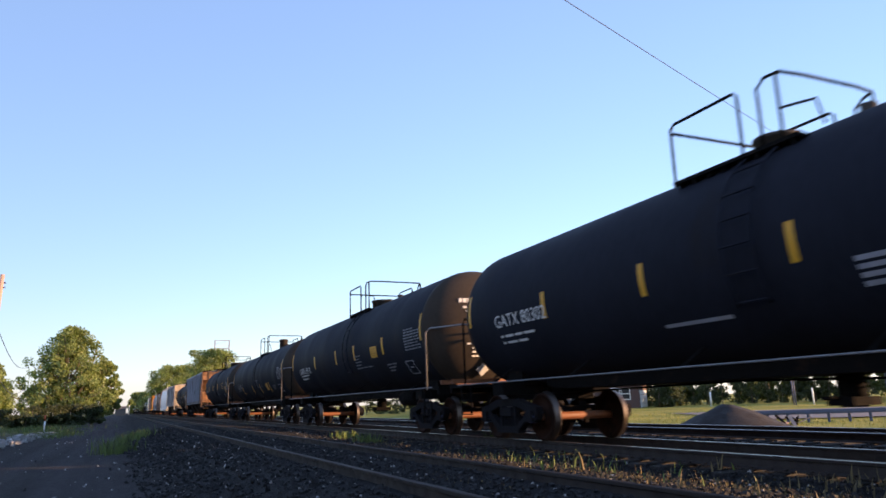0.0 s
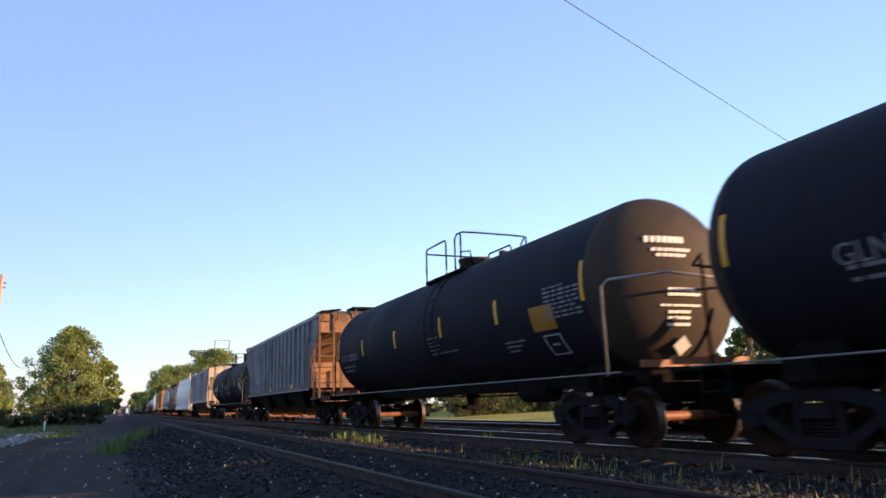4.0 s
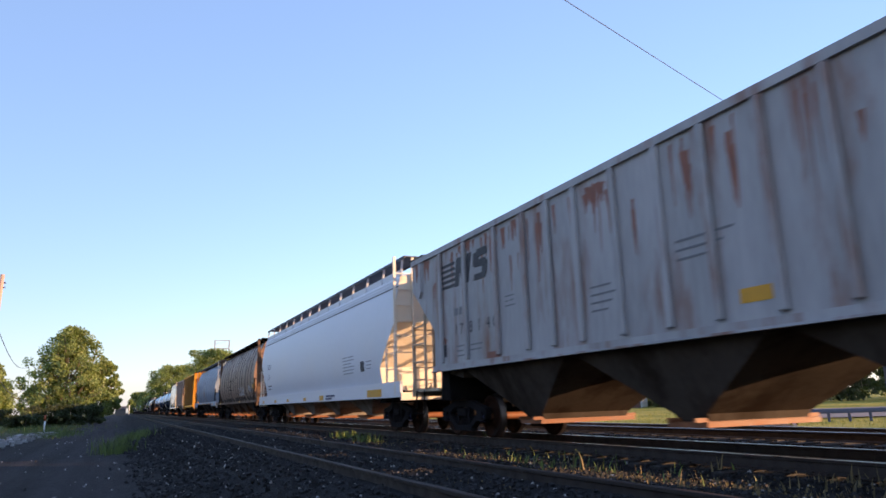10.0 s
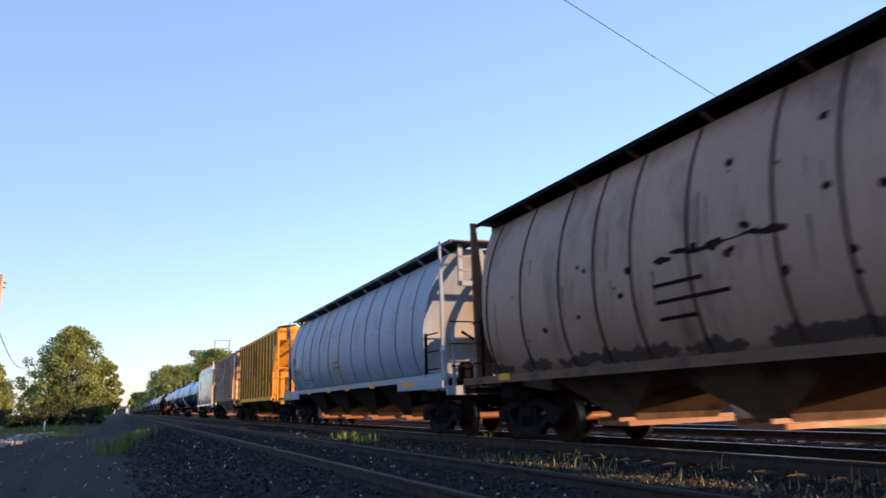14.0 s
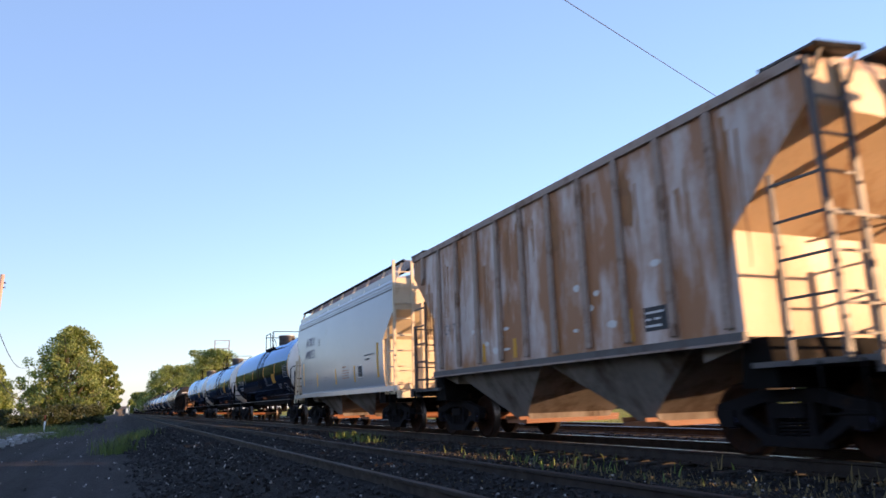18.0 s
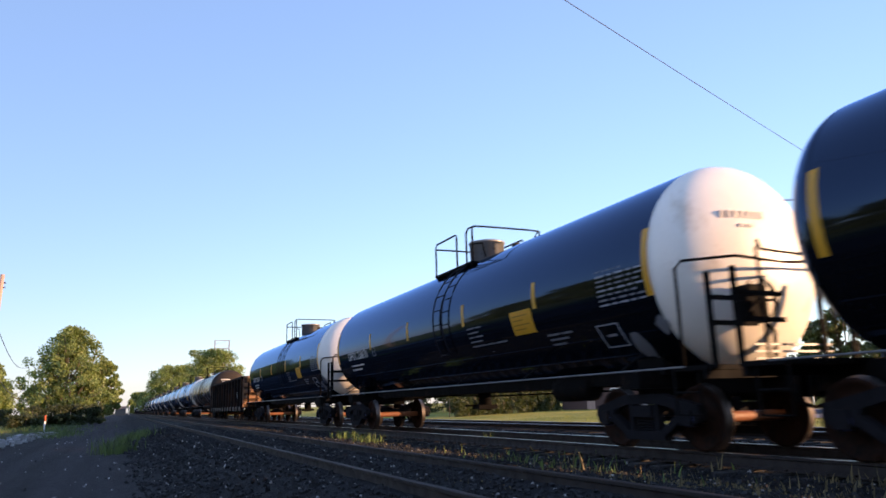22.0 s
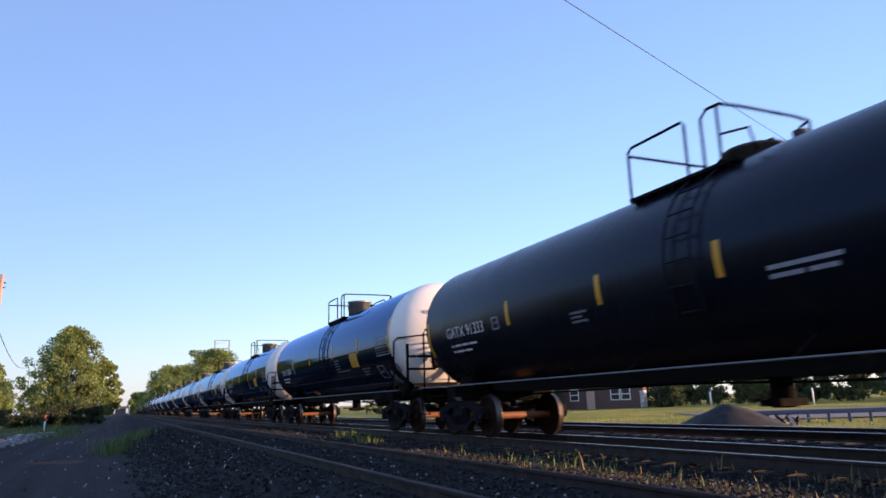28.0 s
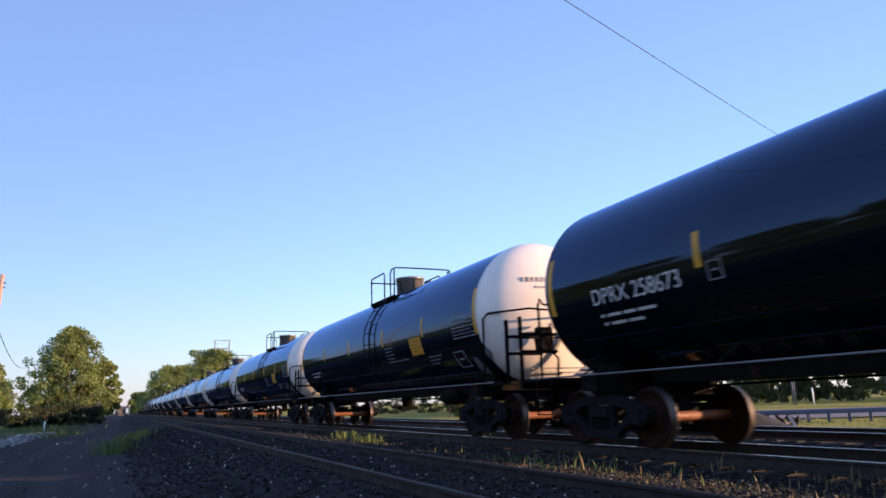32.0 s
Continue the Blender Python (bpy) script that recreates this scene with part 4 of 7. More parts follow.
    tube(bm, [(-0.62, a - 0.1, zdeck + 0.6), (-0.62, a - 0.1, zdeck)], 0.04, 6)
    part("brake_gear", bm, M["underframe"], car)


def bays(car, b, n, hw, mat, zs, span, depth=0.40, lip=0.55):
    """Discharge hoppers under the body; span: the stretch that they take up."""
    w = 2 * span / n
    for k in range(n):
        yc = -span + w * (k + 0.5)
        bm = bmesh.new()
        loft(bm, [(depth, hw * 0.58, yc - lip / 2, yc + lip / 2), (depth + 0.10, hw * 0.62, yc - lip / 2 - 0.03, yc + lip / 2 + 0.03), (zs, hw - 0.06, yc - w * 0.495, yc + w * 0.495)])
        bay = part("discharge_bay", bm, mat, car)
        bm = bmesh.new()
        box(bm, (0, yc, depth - 0.04), (2.1, lip + 0.2, 0.07))
        part("outlet_gate", bm, M["axle_rust"], bay, "rusty sliding outlet gate")
        for d in (-1, 1):
            bm = bmesh.new()
            bar(bm, (-1.15, yc + d * 0.25, depth + 0.02), (1.15, yc + d * 0.25, depth + 0.02), 0.05, 0.06)
            part("gate_shaft", bm, M["axle_rust"], bay)
    for s in (-1, 1):
        bm = bmesh.new()
        prism(bm, [(s * span, zs), (s * span, zs - 0.25), (s * (b - 0.02), zs - 0.05), (s * (b - 0.02), zs)], -hw + 0.15, hw - 0.15)
        part("floor_slope", bm, mat, car)


def hopper(L, a, b, hw, top, zk1, zk2, zs, paint, n_bays, style, ribs=(), label="", board=None, trim=None, curve=0.0, rib_mat=None, span=None, truck=2.0, zdeck=1.05, ends=None, reach=0.0, bay_mat=None, sill_mat=None, posts=((-0.75, 1.05, 3.4), (0.02, 1.05, 4.2), (0.84, 1.05, 4.2))):
    """a, b: half lengths above and below the sloped ends, which run from height zk1 down to zk2. style: 'ribbed' flat
    sides, 'smooth' slightly bowed, 'round' cylinder-like. board: height of raised walkways along the roof edges."""
    car = new("hopper_car")
    tagged(car, label, "hopper car", "train cars")
    mat = M[paint]
    mid = 2.35

    def face(z):
        if style == "ribbed":
            return hw
        k = (z - mid) / (top - mid) if z > mid else (mid - z) / (mid - zs) * 0.8
        return hw - curve * abs(k) ** 2.2
    levels = [(zs, face(zs), -b, b)]
    zz = sorted(set(list(np.linspace(zs, top - 0.02, 18)[1:]) + [zk1, zk2]))
    for z in zz:
        if style == "round":
            k = min(1, max(0, (z - zk2) / (top - zk2)))
            e = b + (a - b) * k ** 1.5 if z > zk2 else b - 0.25 * ((zk2 - z) / (zk2 - zs)) ** 2
        else:
            e = b if z <= zk2 else (a if z >= zk1 else b + (a - b) * (z - zk2) / (zk1 - zk2))
        levels.append((float(z), face(z), -e, e))
    levels += [(top, face(top) - 0.02, -a, a), (top + 0.13, hw * 0.5, -a + 0.02, a - 0.02)]
    bm = bmesh.new()
    loft(bm, levels, smooth=style != "ribbed")
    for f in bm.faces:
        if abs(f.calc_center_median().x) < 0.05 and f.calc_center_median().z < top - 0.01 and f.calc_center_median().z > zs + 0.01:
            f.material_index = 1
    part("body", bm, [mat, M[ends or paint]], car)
    for s in (-1, 1):
        if style == "ribbed":
            bm = bmesh.new()
            box(bm, (s * (hw + 0.015), 0, top - 0.05), (0.07, 2 * a, 0.12))
            part("top_chord", bm, M[paint if paint == "hopper_yellow" else rib_mat or paint], car)
            bm = bmesh.new()
            box(bm, (s * (hw + 0.02), 0, zs + 0.0), (0.06, 2 * b + 0.04, 0.10))
            part("side_sill", bm, M[sill_mat or paint], car)
            bm = bmesh.new()
            box(bm, (s * (hw + 0.045), 0, zs - 0.065), (0.10, 2 * b + 0.04, 0.03))
            part("sill_flange", bm, M[rib_mat or paint] if paint != "hopper_yellow" else mat, car)
            bm = bmesh.new()
            rw = 0.045 if paint in ("hopper_yellow", "nw_grey") else 0.06
            prism(bm, [(-rw, zs + 0.10), (rw, zs + 0.10), (rw, top - 0.12), (-rw, top - 0.12)], 0.004, 0.075)
            bevelled(bm, 0.012)
            rib = mesh_of("rib", bm, M[rib_mat or paint])
            bm = bmesh.new()
            prism(bm, [(-rw, zk1 - 0.25), (rw, zk1 - 0.10), (rw, top - 0.12), (-rw, top - 0.12)], 0.004, 0.075)
            short = mesh_of("rib", bm, M[rib_mat or paint])
            for y in ribs:
                r = part("rib", rib if abs(y) < b - 0.05 else short, None, car, at=(s * hw, y, 0))
                if s < 0:
                    r.rotation_euler[2] = math.pi
        else:
            bm = bmesh.new()
            box(bm, (s * (hw - 0.03), 0, zs + 0.0), (0.08, L - 0.9, 0.40 if L > 15 and style == "smooth" else 0.14))
            part("side_sill", bm, M[sill_mat or paint], car)
            if style == "smooth":
                bm = bmesh.new()
                box(bm, (s * (face(top) - 0.06), 0, top + 0.08), (0.03, 2 * a - 0.04, 0.22))
                part("roof_coaming", bm, mat, car, "low plate along the roof edge")
                for dz in (0.0, 0.10, 0.19):
                    bm = bmesh.new()
                    zr = top - 0.10 - dz
                    box(bm, (s * (face(zr) + 0.004), 0, zr), (0.02, 2 * a, 0.022))
                    part("roof_seam", bm, M["marking_dark"] if dz > 0.15 else mat, car)
    if style == "round":
        for y in ribs:
            for s in (-1, 1):
                bm = bmesh.new()
                z = np.linspace(zs + 0.12, top - 0.03, 14)
                rings = [[bm.verts.new((s * (face(q) + o), y + d, q)) for o, d in ((-0.01, -0.018), (0.018, -0.016), (0.018, 0.016), (-0.01, 0.018))] for q in z]
                for r0, r1 in zip(rings, rings[1:]):
                    for i in range(4):
                        bm.faces.new((r0[i], r0[(i + 1) % 4], r1[(i + 1) % 4], r1[i]))
                part("hoop", bm, M[rib_mat or paint], car)
    # bays get darker colours that include the under-body shade
    bays(car, b, n_bays, hw if style == "ribbed" else hw - 0.2, M[bay_mat or ("bay_dirt_shade" if style == "ribbed" else "bay_dark")], zs, span or b - 1.1)
    end_gear(car, a + reach, b, L, hw, M[trim or ends or paint], (board or top) - 0.02, zdeck, zk2, zk1, style, posts, truck, zs)
    grate = M["grating_blue" if paint in ("hopper_blue_grey", "hopper_white") else "underframe"]
    if not board:
        bm = bmesh.new()
        box(bm, (0, 0, top + 0.20), (0.62, 2 * a - 0.9, 0.04))
        part("running_board", bm, M["post_grey"], car, "dark steel running board along the roof")
        for s in (-1, 1):
            for x, w, h, tilt in ((-1.18, 0.78, 0.12, -0.12), (0.12, 0.95, 0.25, 0.0), (1.18, 0.78, 0.12, 0.12)):
                bm = bmesh.new()
                turn = Euler((0, tilt, 0)).to_matrix()
                box(bm, (x, s * (a - 0.18), top + h), (w, 0.72, 0.03), turn)
                deck = part("corner_walkway", bm, M["post_grey"], car, "raised walkway grating at the roof end")
                for dy in (-0.36, 0.36):
                    bm = bmesh.new()
                    box(bm, (x, s * (a - 0.18) + dy, top + h - 0.01), (w, 0.03, 0.07), turn)
                    part("walkway_edge", bm, grate, deck)
                for dx in (-0.36 * w, 0.36 * w):
                    bm = bmesh.new()
                    bar(bm, (x + dx, s * (a + 0.03), top - 0.22), (x + dx, s * (a + 0.16), top + h - 0.04), 0.04)
                    part("walkway_bracket", bm, M[trim or paint], deck)
        for k in range(8):
            y = -a + 0.9 + (2 * a - 1.8) * k / 7
            bm = bmesh.new()
            box(bm, (0, y, top + 0.15), (0.8, 0.9, 0.10))
            part("roof_hatch", bevelled(bm, 0.03), mat, car)
    else:
        n = max(8, round(2 * a / 1.52))
        for s in (-1, 1):
            bm = bmesh.new()
            xw, w = s * (hw - 0.62), 0.62
            if style == "smooth" and L < 15:
                for y in np.arange(-a, a, 0.12):
                    box(bm, (xw, float(y), board), (w - 0.04, 0.012, 0.02))
                for x in (-0.2, -0.1, 0, 0.1, 0.2):
                    box(bm, (xw + x, 0, board), (0.012, 2 * a, 0.02))
            else:
                box(bm, (xw, 0, board), (w - 0.03, 2 * (a + reach) + 0.2, 0.03))
            walk_way = part("running_board", bm, M["grating_pale"] if style == "smooth" and L < 15 else grate, car, "dark grating running board on stanchions")
            for x in (-w / 2, w / 2):
                bm = bmesh.new()
                box(bm, (xw + x, 0, board - 0.02), (0.03, 2 * (a + reach) + 0.2, 0.08))
                part("board_edge", bm, grate, walk_way)
            for k in range(n + 1):
                y = -a + 0.1 + (2 * a - 0.2) * k / n
                bm = bmesh.new()
                bar(bm, (s * (hw - 0.32), y, board - 0.05), (s * (face(top) - 0.04), y, top - 0.02), 0.035, 0.06)
                part("stanchion", bm, M["spray_grey" if paint == "hopper_white" else trim or paint], car)
        for s in (-1, 1):
            bm = bmesh.new()
            box(bm, (0, s * (a + reach - 0.12), board), (2 * hw - 1.9, 0.7, 0.035))
            part("cross_walkway", bm, grate, car)
        bm = bmesh.new()
        box(bm, (0, 0, top + 0.16), (0.6, 2 * a - 0.6, 0.12))
        part("roof_hatch", bevelled(bm, 0.03), mat, car)
    for s in (-1, 1):
        add_truck(car, s * (L / 2 - truck))
    add_couplers(car, L)
    return car, face


def gondola(L, e, label):
    car = new("gondola_car")
    tagged(car, label, "gondola car", "train cars")
    mat = M["gondola_brown"]
    hw, top, zs = 1.52, 2.64, 0.85
    for s in (-1, 1):
        bm = bmesh.new()
        box(bm, (s * hw, 0, (zs + top) / 2), (0.05, 2 * e, top - zs))
        part("side_wall", bm, mat, car)
        bm = bmesh.new()
        box(bm, (s * (hw + 0.03), 0, top - 0.06), (0.16, 2 * e + 0.1, 0.13))
        part("top_chord", bevelled(bm, 0.02), mat, car)
        bm = bmesh.new()
        box(bm, (s * (hw + 0.03), 0, zs - 0.08), (0.12, 2 * e, 0.26))
        part("side_sill", bm, M["gondola_grey"], car)
        for k in range(13):
            y = -e + 0.10 + (2 * e - 0.20) * k / 12
            bm = bmesh.new()
            prism(bm, [(y - 0.11, zs - 0.2), (y + 0.11, zs - 0.2), (y + 0.06, top - 0.12), (y - 0.06, top - 0.12)], s * (hw + 0.02), s * (hw + 0.15))
            part("side_post", bm, mat, car)
        # rusty wall in a darker colour, for the shadows between the ribs
        bm = bmesh.new()
        box(bm, (0, s * e, (zs + top) / 2), (2 * hw, 0.06, top - zs))
        part("end_wall", bm, M["gondola_plate"], car, "rusty dented end wall, shaded in colour between its ribs")
        bm = bmesh.new()
        box(bm, (0, s * e, top - 0.05), (2 * hw + 0.1, 0.16, 0.14))
        part("end_chord", bevelled(bm, 0.02), M["gondola_rust"], car)
        for t in (-1, 1):
            for z in (1.10, 1.42, 1.77, 2.15):
                bm = bmesh.new()
                prism(bm, [(s * e, z - 0.13), (s * (e + 0.13), z - 0.07), (s * (e + 0.13), z + 0.07), (s * e, z + 0.10)], t * 1.15 - 0.37, t * 1.15 + 0.37)
                part("end_rib", bevelled(bm, 0.012), M["gondola_rust"], car)
            bm = bmesh.new()
            box(bm, (t * 0.62, s * (e + 0.05), (zs + top) / 2), (0.24, 0.10, top - zs - 0.1))
            part("end_post", bevelled(bm, 0.02), M["gondola_rust"], car)
            bm = bmesh.new()
            box(bm, (t * 1.54, s * (e + 0.04), (zs + top) / 2), (0.07, 0.14, top - zs))
            part("corner_post", bm, M["gondola_rust"], car)
        for z in np.arange(1.12, 2.4, 0.24):
            bm = bmesh.new()
            box(bm, (0, s * (e + 0.04), float(z)), (0.98, 0.05, 0.045))
            part("end_rib", bevelled(bm, 0.012), M["gondola_rust"], car)
        bm = bmesh.new()
        tube(bm, [(0.40, s * (e + 0.12), 0.95), (0.40, s * (e + 0.12), 2.96), (0.46, s * (e + 0.12), 3.02), (0.95, s * (e + 0.12), 3.0), (1.0, s * (e + 0.12), 2.94), (1.0, s * (e + 0.12), 0.95)], 0.022, 6)
        part("end_handrail", bm, M["underframe"], car, "dark bent handrail at the end")
        for t in (-1, 1):
            bm = bmesh.new()
            prism(bm, [(s * (e - 0.03), zs + 0.12), (s * (e - 0.60), zs + 0.12), (s * (e - 0.62), top - 0.2), (s * (e - 0.03), top - 0.2)], t * (hw + 0.02), t * (hw + 0.05))
            part("corner_plate", bm, M["gondola_plate"], car, "faded rusty plate at the corner")
        bm = bmesh.new()
        box(bm, (0, s * (L / 2 - 1.1), 0.88), (0.4, 1.9, 0.3))
        part("centre_sill", bm, M["underframe"], car)
        bm = bmesh.new()
        box(bm, (0, s * (L / 2 - 0.35), 0.90), (2.4, 0.3, 0.08))
        part("end_deck", bm, M["underframe"], car)
    bm = bmesh.new()
    box(bm, (0, 0, zs), (2 * hw, 2 * e, 0.1))
    part("floor", bm, M["underframe"], car)
    face = lambda z: hw + 0.03
    square(car, face, -5.93, -5.56, 1.41, 1.78, M["marking"])
    bars(car, face, 5.9, 1.75, [[0.35], [0.3], [0.35]], M["marking_dim"], 0.05, 0.12)
    bars(car, face, 2.2, 2.1, [[0.5, 0.3]], M["marking_grey"], 0.06, 0.12)
    for k in range(7):
        drips(car, face, 5.4 - 1.9 * k, 6.2 - 1.9 * k, 2.35, 0.3, 1.1, M["gondola_plate"], 900 + k, 3, "streak", "washed streak running down the panel", wide=1.4)
    for y in (-3.75, -1.2, 3.1):
        bm = bmesh.new()
        patch(bm, face, y - 0.05, y + 0.05, 1.0, 1.5, n=1)
        part("reflector_strip", bm, M["yellow_tape"], car)
    for s in (-1, 1):
        add_truck(car, s * (L / 2 - 1.95))
    add_couplers(car, L)
    return car


M.update({
    "grating_pale": material("grating_pale", (0.11, 0.125, 0.17), 0.5, metal=0.1, var=0.2, scale=3),
    "nw_grey": material("nw_grey", (0.074, 0.078, 0.102), 0.55, var=0.5, scale=1.2, spot=(0.018, 0.0155, 0.017), spot_amount=0.60, spot_scale=2.0, stretch=(1, 1, 0.12)),
    "ns_grey": material("ns_grey", (0.315, 0.315, 0.325), 0.55, var=0.32, scale=0.9, spot=(0.20, 0.09, 0.06), spot_amount=0.36, spot_scale=1.6, stretch=(1, 1, 0.2)),
    # white paint with the blue skylight of its shaded side put in
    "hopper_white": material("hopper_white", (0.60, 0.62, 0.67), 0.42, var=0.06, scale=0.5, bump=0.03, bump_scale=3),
    "hopper_tan": material("hopper_tan", (0.255, 0.165, 0.122), 0.5, var=0.28, scale=0.8, spot=(0.10, 0.058, 0.040), spot_amount=0.40, spot_scale=1.1, stretch=(1, 1, 0.3)),
    "hopper_blue_grey": material("hopper_blue_grey", (0.215, 0.275, 0.365), 0.5, var=0.2, scale=0.7, spot=(0.25, 0.215, 0.165), spot_amount=0.34, spot_scale=0.9, stretch=(1, 1, 0.4)),
    "hopper_yellow": material("hopper_yellow", (0.88, 0.40, 0.012), 0.5, var=0.2, scale=0.9, spot=(0.14, 0.07, 0.02), spot_amount=0.22, spot_scale=2.2, stretch=(1, 0.5, 1)),
    "yellow_rib": material("yellow_rib", (0.20, 0.092, 0.012), 0.6, var=0.3, scale=1.5, stretch=(1, 1, 0.4)),
    "rusty_rib": material("rusty_rib", (0.32, 0.24, 0.20), 0.7, var=0.35, scale=2, spot=(0.14, 0.075, 0.045), spot_amount=0.4, spot_scale=2),
    "hopper_rusty": material("hopper_rusty", (0.55, 0.48, 0.45), 0.55, var=0.25, scale=0.8, spot=(0.34, 0.155, 0.070), spot_amount=0.66, spot_scale=1.5, stretch=(1, 1, 0.33)),
    # end of the grey hopper, warm low sun put into the colour
    "end_cream_sunlit": material("end_cream_sunlit", (0.46, 0.37, 0.27), 0.6, var=0.12, scale=1.2, spot=(0.22, 0.14, 0.09), spot_amount=0.22, spot_scale=1.5),
    # side yellow darkened for the shadows on the end
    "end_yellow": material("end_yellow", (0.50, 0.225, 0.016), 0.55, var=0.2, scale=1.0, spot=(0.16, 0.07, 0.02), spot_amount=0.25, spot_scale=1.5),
    # rust and orange sunlight on the end, both in this colour
    "end_rust_sunlit": material("end_rust_sunlit", (0.56, 0.40, 0.25), 0.6, var=0.15, scale=1.2, spot=(0.34, 0.17, 0.07), spot_amount=0.32, spot_scale=1.6, stretch=(1, 1, 0.4)),
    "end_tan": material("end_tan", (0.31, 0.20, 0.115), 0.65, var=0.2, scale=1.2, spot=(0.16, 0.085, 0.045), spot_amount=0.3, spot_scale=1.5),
    "post_grey": material("post_grey", (0.09, 0.085, 0.085), 0.6, var=0.3, scale=3, spot=(0.05, 0.03, 0.02), spot_amount=0.3),
    # pale grey tinted by the skylight on the shaded side
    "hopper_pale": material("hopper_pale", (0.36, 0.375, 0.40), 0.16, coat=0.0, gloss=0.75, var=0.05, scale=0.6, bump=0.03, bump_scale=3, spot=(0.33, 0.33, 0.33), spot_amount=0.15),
    "gondola_brown": material("gondola_brown", (0.013, 0.0095, 0.009), 0.85, gloss=0.05, var=0.4, scale=1.2, spot=(0.055, 0.024, 0.013), spot_amount=0.38, spot_scale=2.2, stretch=(1, 1, 0.25)),
    "gondola_grey": material("gondola_grey", (0.062, 0.048, 0.041), 0.7, var=0.35, scale=1.5, spot=(0.10, 0.06, 0.04), spot_amount=0.4),
    "gondola_plate": material("gondola_plate", (0.085, 0.052, 0.032), 0.8, gloss=0.1, var=0.4, scale=2, spot=(0.03, 0.018, 0.012), spot_amount=0.4, spot_scale=3),
    # ends of the pale car, its paint warmed as if in sun
    "end_pale_sunlit": material("end_pale_sunlit", (0.60, 0.51, 0.37), 0.55, var=0.1, scale=1.2, spot=(0.36, 0.26, 0.16), spot_amount=0.2, spot_scale=1.5),
    # white end paint, tinted here with the warm sunlight
    "end_white_sunlit": material("end_white_sunlit", (0.70, 0.63, 0.52), 0.55, var=0.08, scale=1.2, spot=(0.40, 0.30, 0.20), spot_amount=0.15, spot_scale=1.5),
    "gondola_rust": material("gondola_rust", (0.26, 0.13, 0.06), 0.7, var=0.35, scale=1.5, spot=(0.10, 0.05, 0.03), spot_amount=0.4),
    "emblem_red": material("emblem_red", (0.26, 0.06, 0.04), 0.6, var=0.3, scale=3, spot=(0.40, 0.22, 0.03), spot_amount=0.34, spot_scale=5),
    "bay_grey": material("bay_grey", (0.22, 0.20, 0.185), 0.7, var=0.35, scale=1.2, spot=(0.07, 0.045, 0.03), spot_amount=0.45, spot_scale=1.3, stretch=(1, 1, 0.3)),
    "nw_rib": material("nw_rib", (0.25, 0.265, 0.31), 0.6, var=0.35, scale=2, spot=(0.05, 0.04, 0.04), spot_amount=0.3, stretch=(1, 1, 0.4)),
    "nw_panel": material("nw_panel", (0.19, 0.20, 0.245), 0.55, var=0.35, scale=1.5, spot=(0.06, 0.058, 0.066), spot_amount=0.42, spot_scale=2.5, stretch=(1, 1, 0.12)),
    "gr_stain": material("gr_stain", (0.235, 0.245, 0.265), 0.65, var=0.3, scale=3, spot=(0.22, 0.28, 0.37), spot_amount=0.5, spot_scale=4),
    "gr_hoop": material("gr_hoop", (0.13, 0.135, 0.155), 0.7, var=0.4, scale=3, spot=(0.20, 0.21, 0.24), spot_amount=0.3, spot_scale=3),
    "grating_blue": material("grating_blue", (0.045, 0.05, 0.065), 0.6, var=0.3, scale=3),
    "tan_post": material("tan_post", (0.115, 0.06, 0.032), 0.7, var=0.35, scale=2, spot=(0.045, 0.028, 0.02), spot_amount=0.4, spot_scale=2),
    # bay colours hold the shade under the body besides their grime
    "bay_dirt_shade": material("bay_dirt_shade", (0.010, 0.0085, 0.008), 0.9, gloss=0.08, var=0.35, scale=1.5, spot=(0.02, 0.013, 0.010), spot_amount=0.45, spot_scale=1.5),
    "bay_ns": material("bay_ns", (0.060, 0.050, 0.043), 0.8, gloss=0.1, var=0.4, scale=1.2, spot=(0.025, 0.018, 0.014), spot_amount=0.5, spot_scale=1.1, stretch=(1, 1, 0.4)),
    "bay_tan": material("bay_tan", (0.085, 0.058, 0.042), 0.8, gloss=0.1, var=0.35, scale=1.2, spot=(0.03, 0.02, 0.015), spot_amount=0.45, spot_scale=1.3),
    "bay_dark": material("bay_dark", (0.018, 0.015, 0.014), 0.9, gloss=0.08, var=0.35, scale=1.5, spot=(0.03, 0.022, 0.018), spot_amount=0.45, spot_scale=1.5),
    "rust_patch2": material("rust_patch2", (0.28, 0.135, 0.06), 0.75, var=0.4, scale=3, bump=0.3),
    "marking_blue": material("marking_blue", (0.06, 0.07, 0.14), 0.6, var=0.2, scale=6, bump=0),
    "rust_patch": material("rust_patch", (0.24, 0.10, 0.07), 0.75, var=0.4, scale=3, bump=0.3),
})


# ---- the train, from its leading car back: couplings at their places at the start ----
CARS = []


def couple(car, y0, y1, shift=0.0):
    y = (y0 + y1) / 2 + shift
    car.matrix_basis = pose(TRACK_X, y, 0)
    CARS.append((car, y))
    return car


def plates(car, face, spots, mat, name="patch", label=""):
    """Painted or rusted patches on the side: rows of (y0, y1, z0, z1)."""
    for y0, y1, z0, z1 in spots:
        bm = bmesh.new()
        patch(bm, face, y0, y1, z0, z1, n=4)
        part(name, bm, mat, car, label)


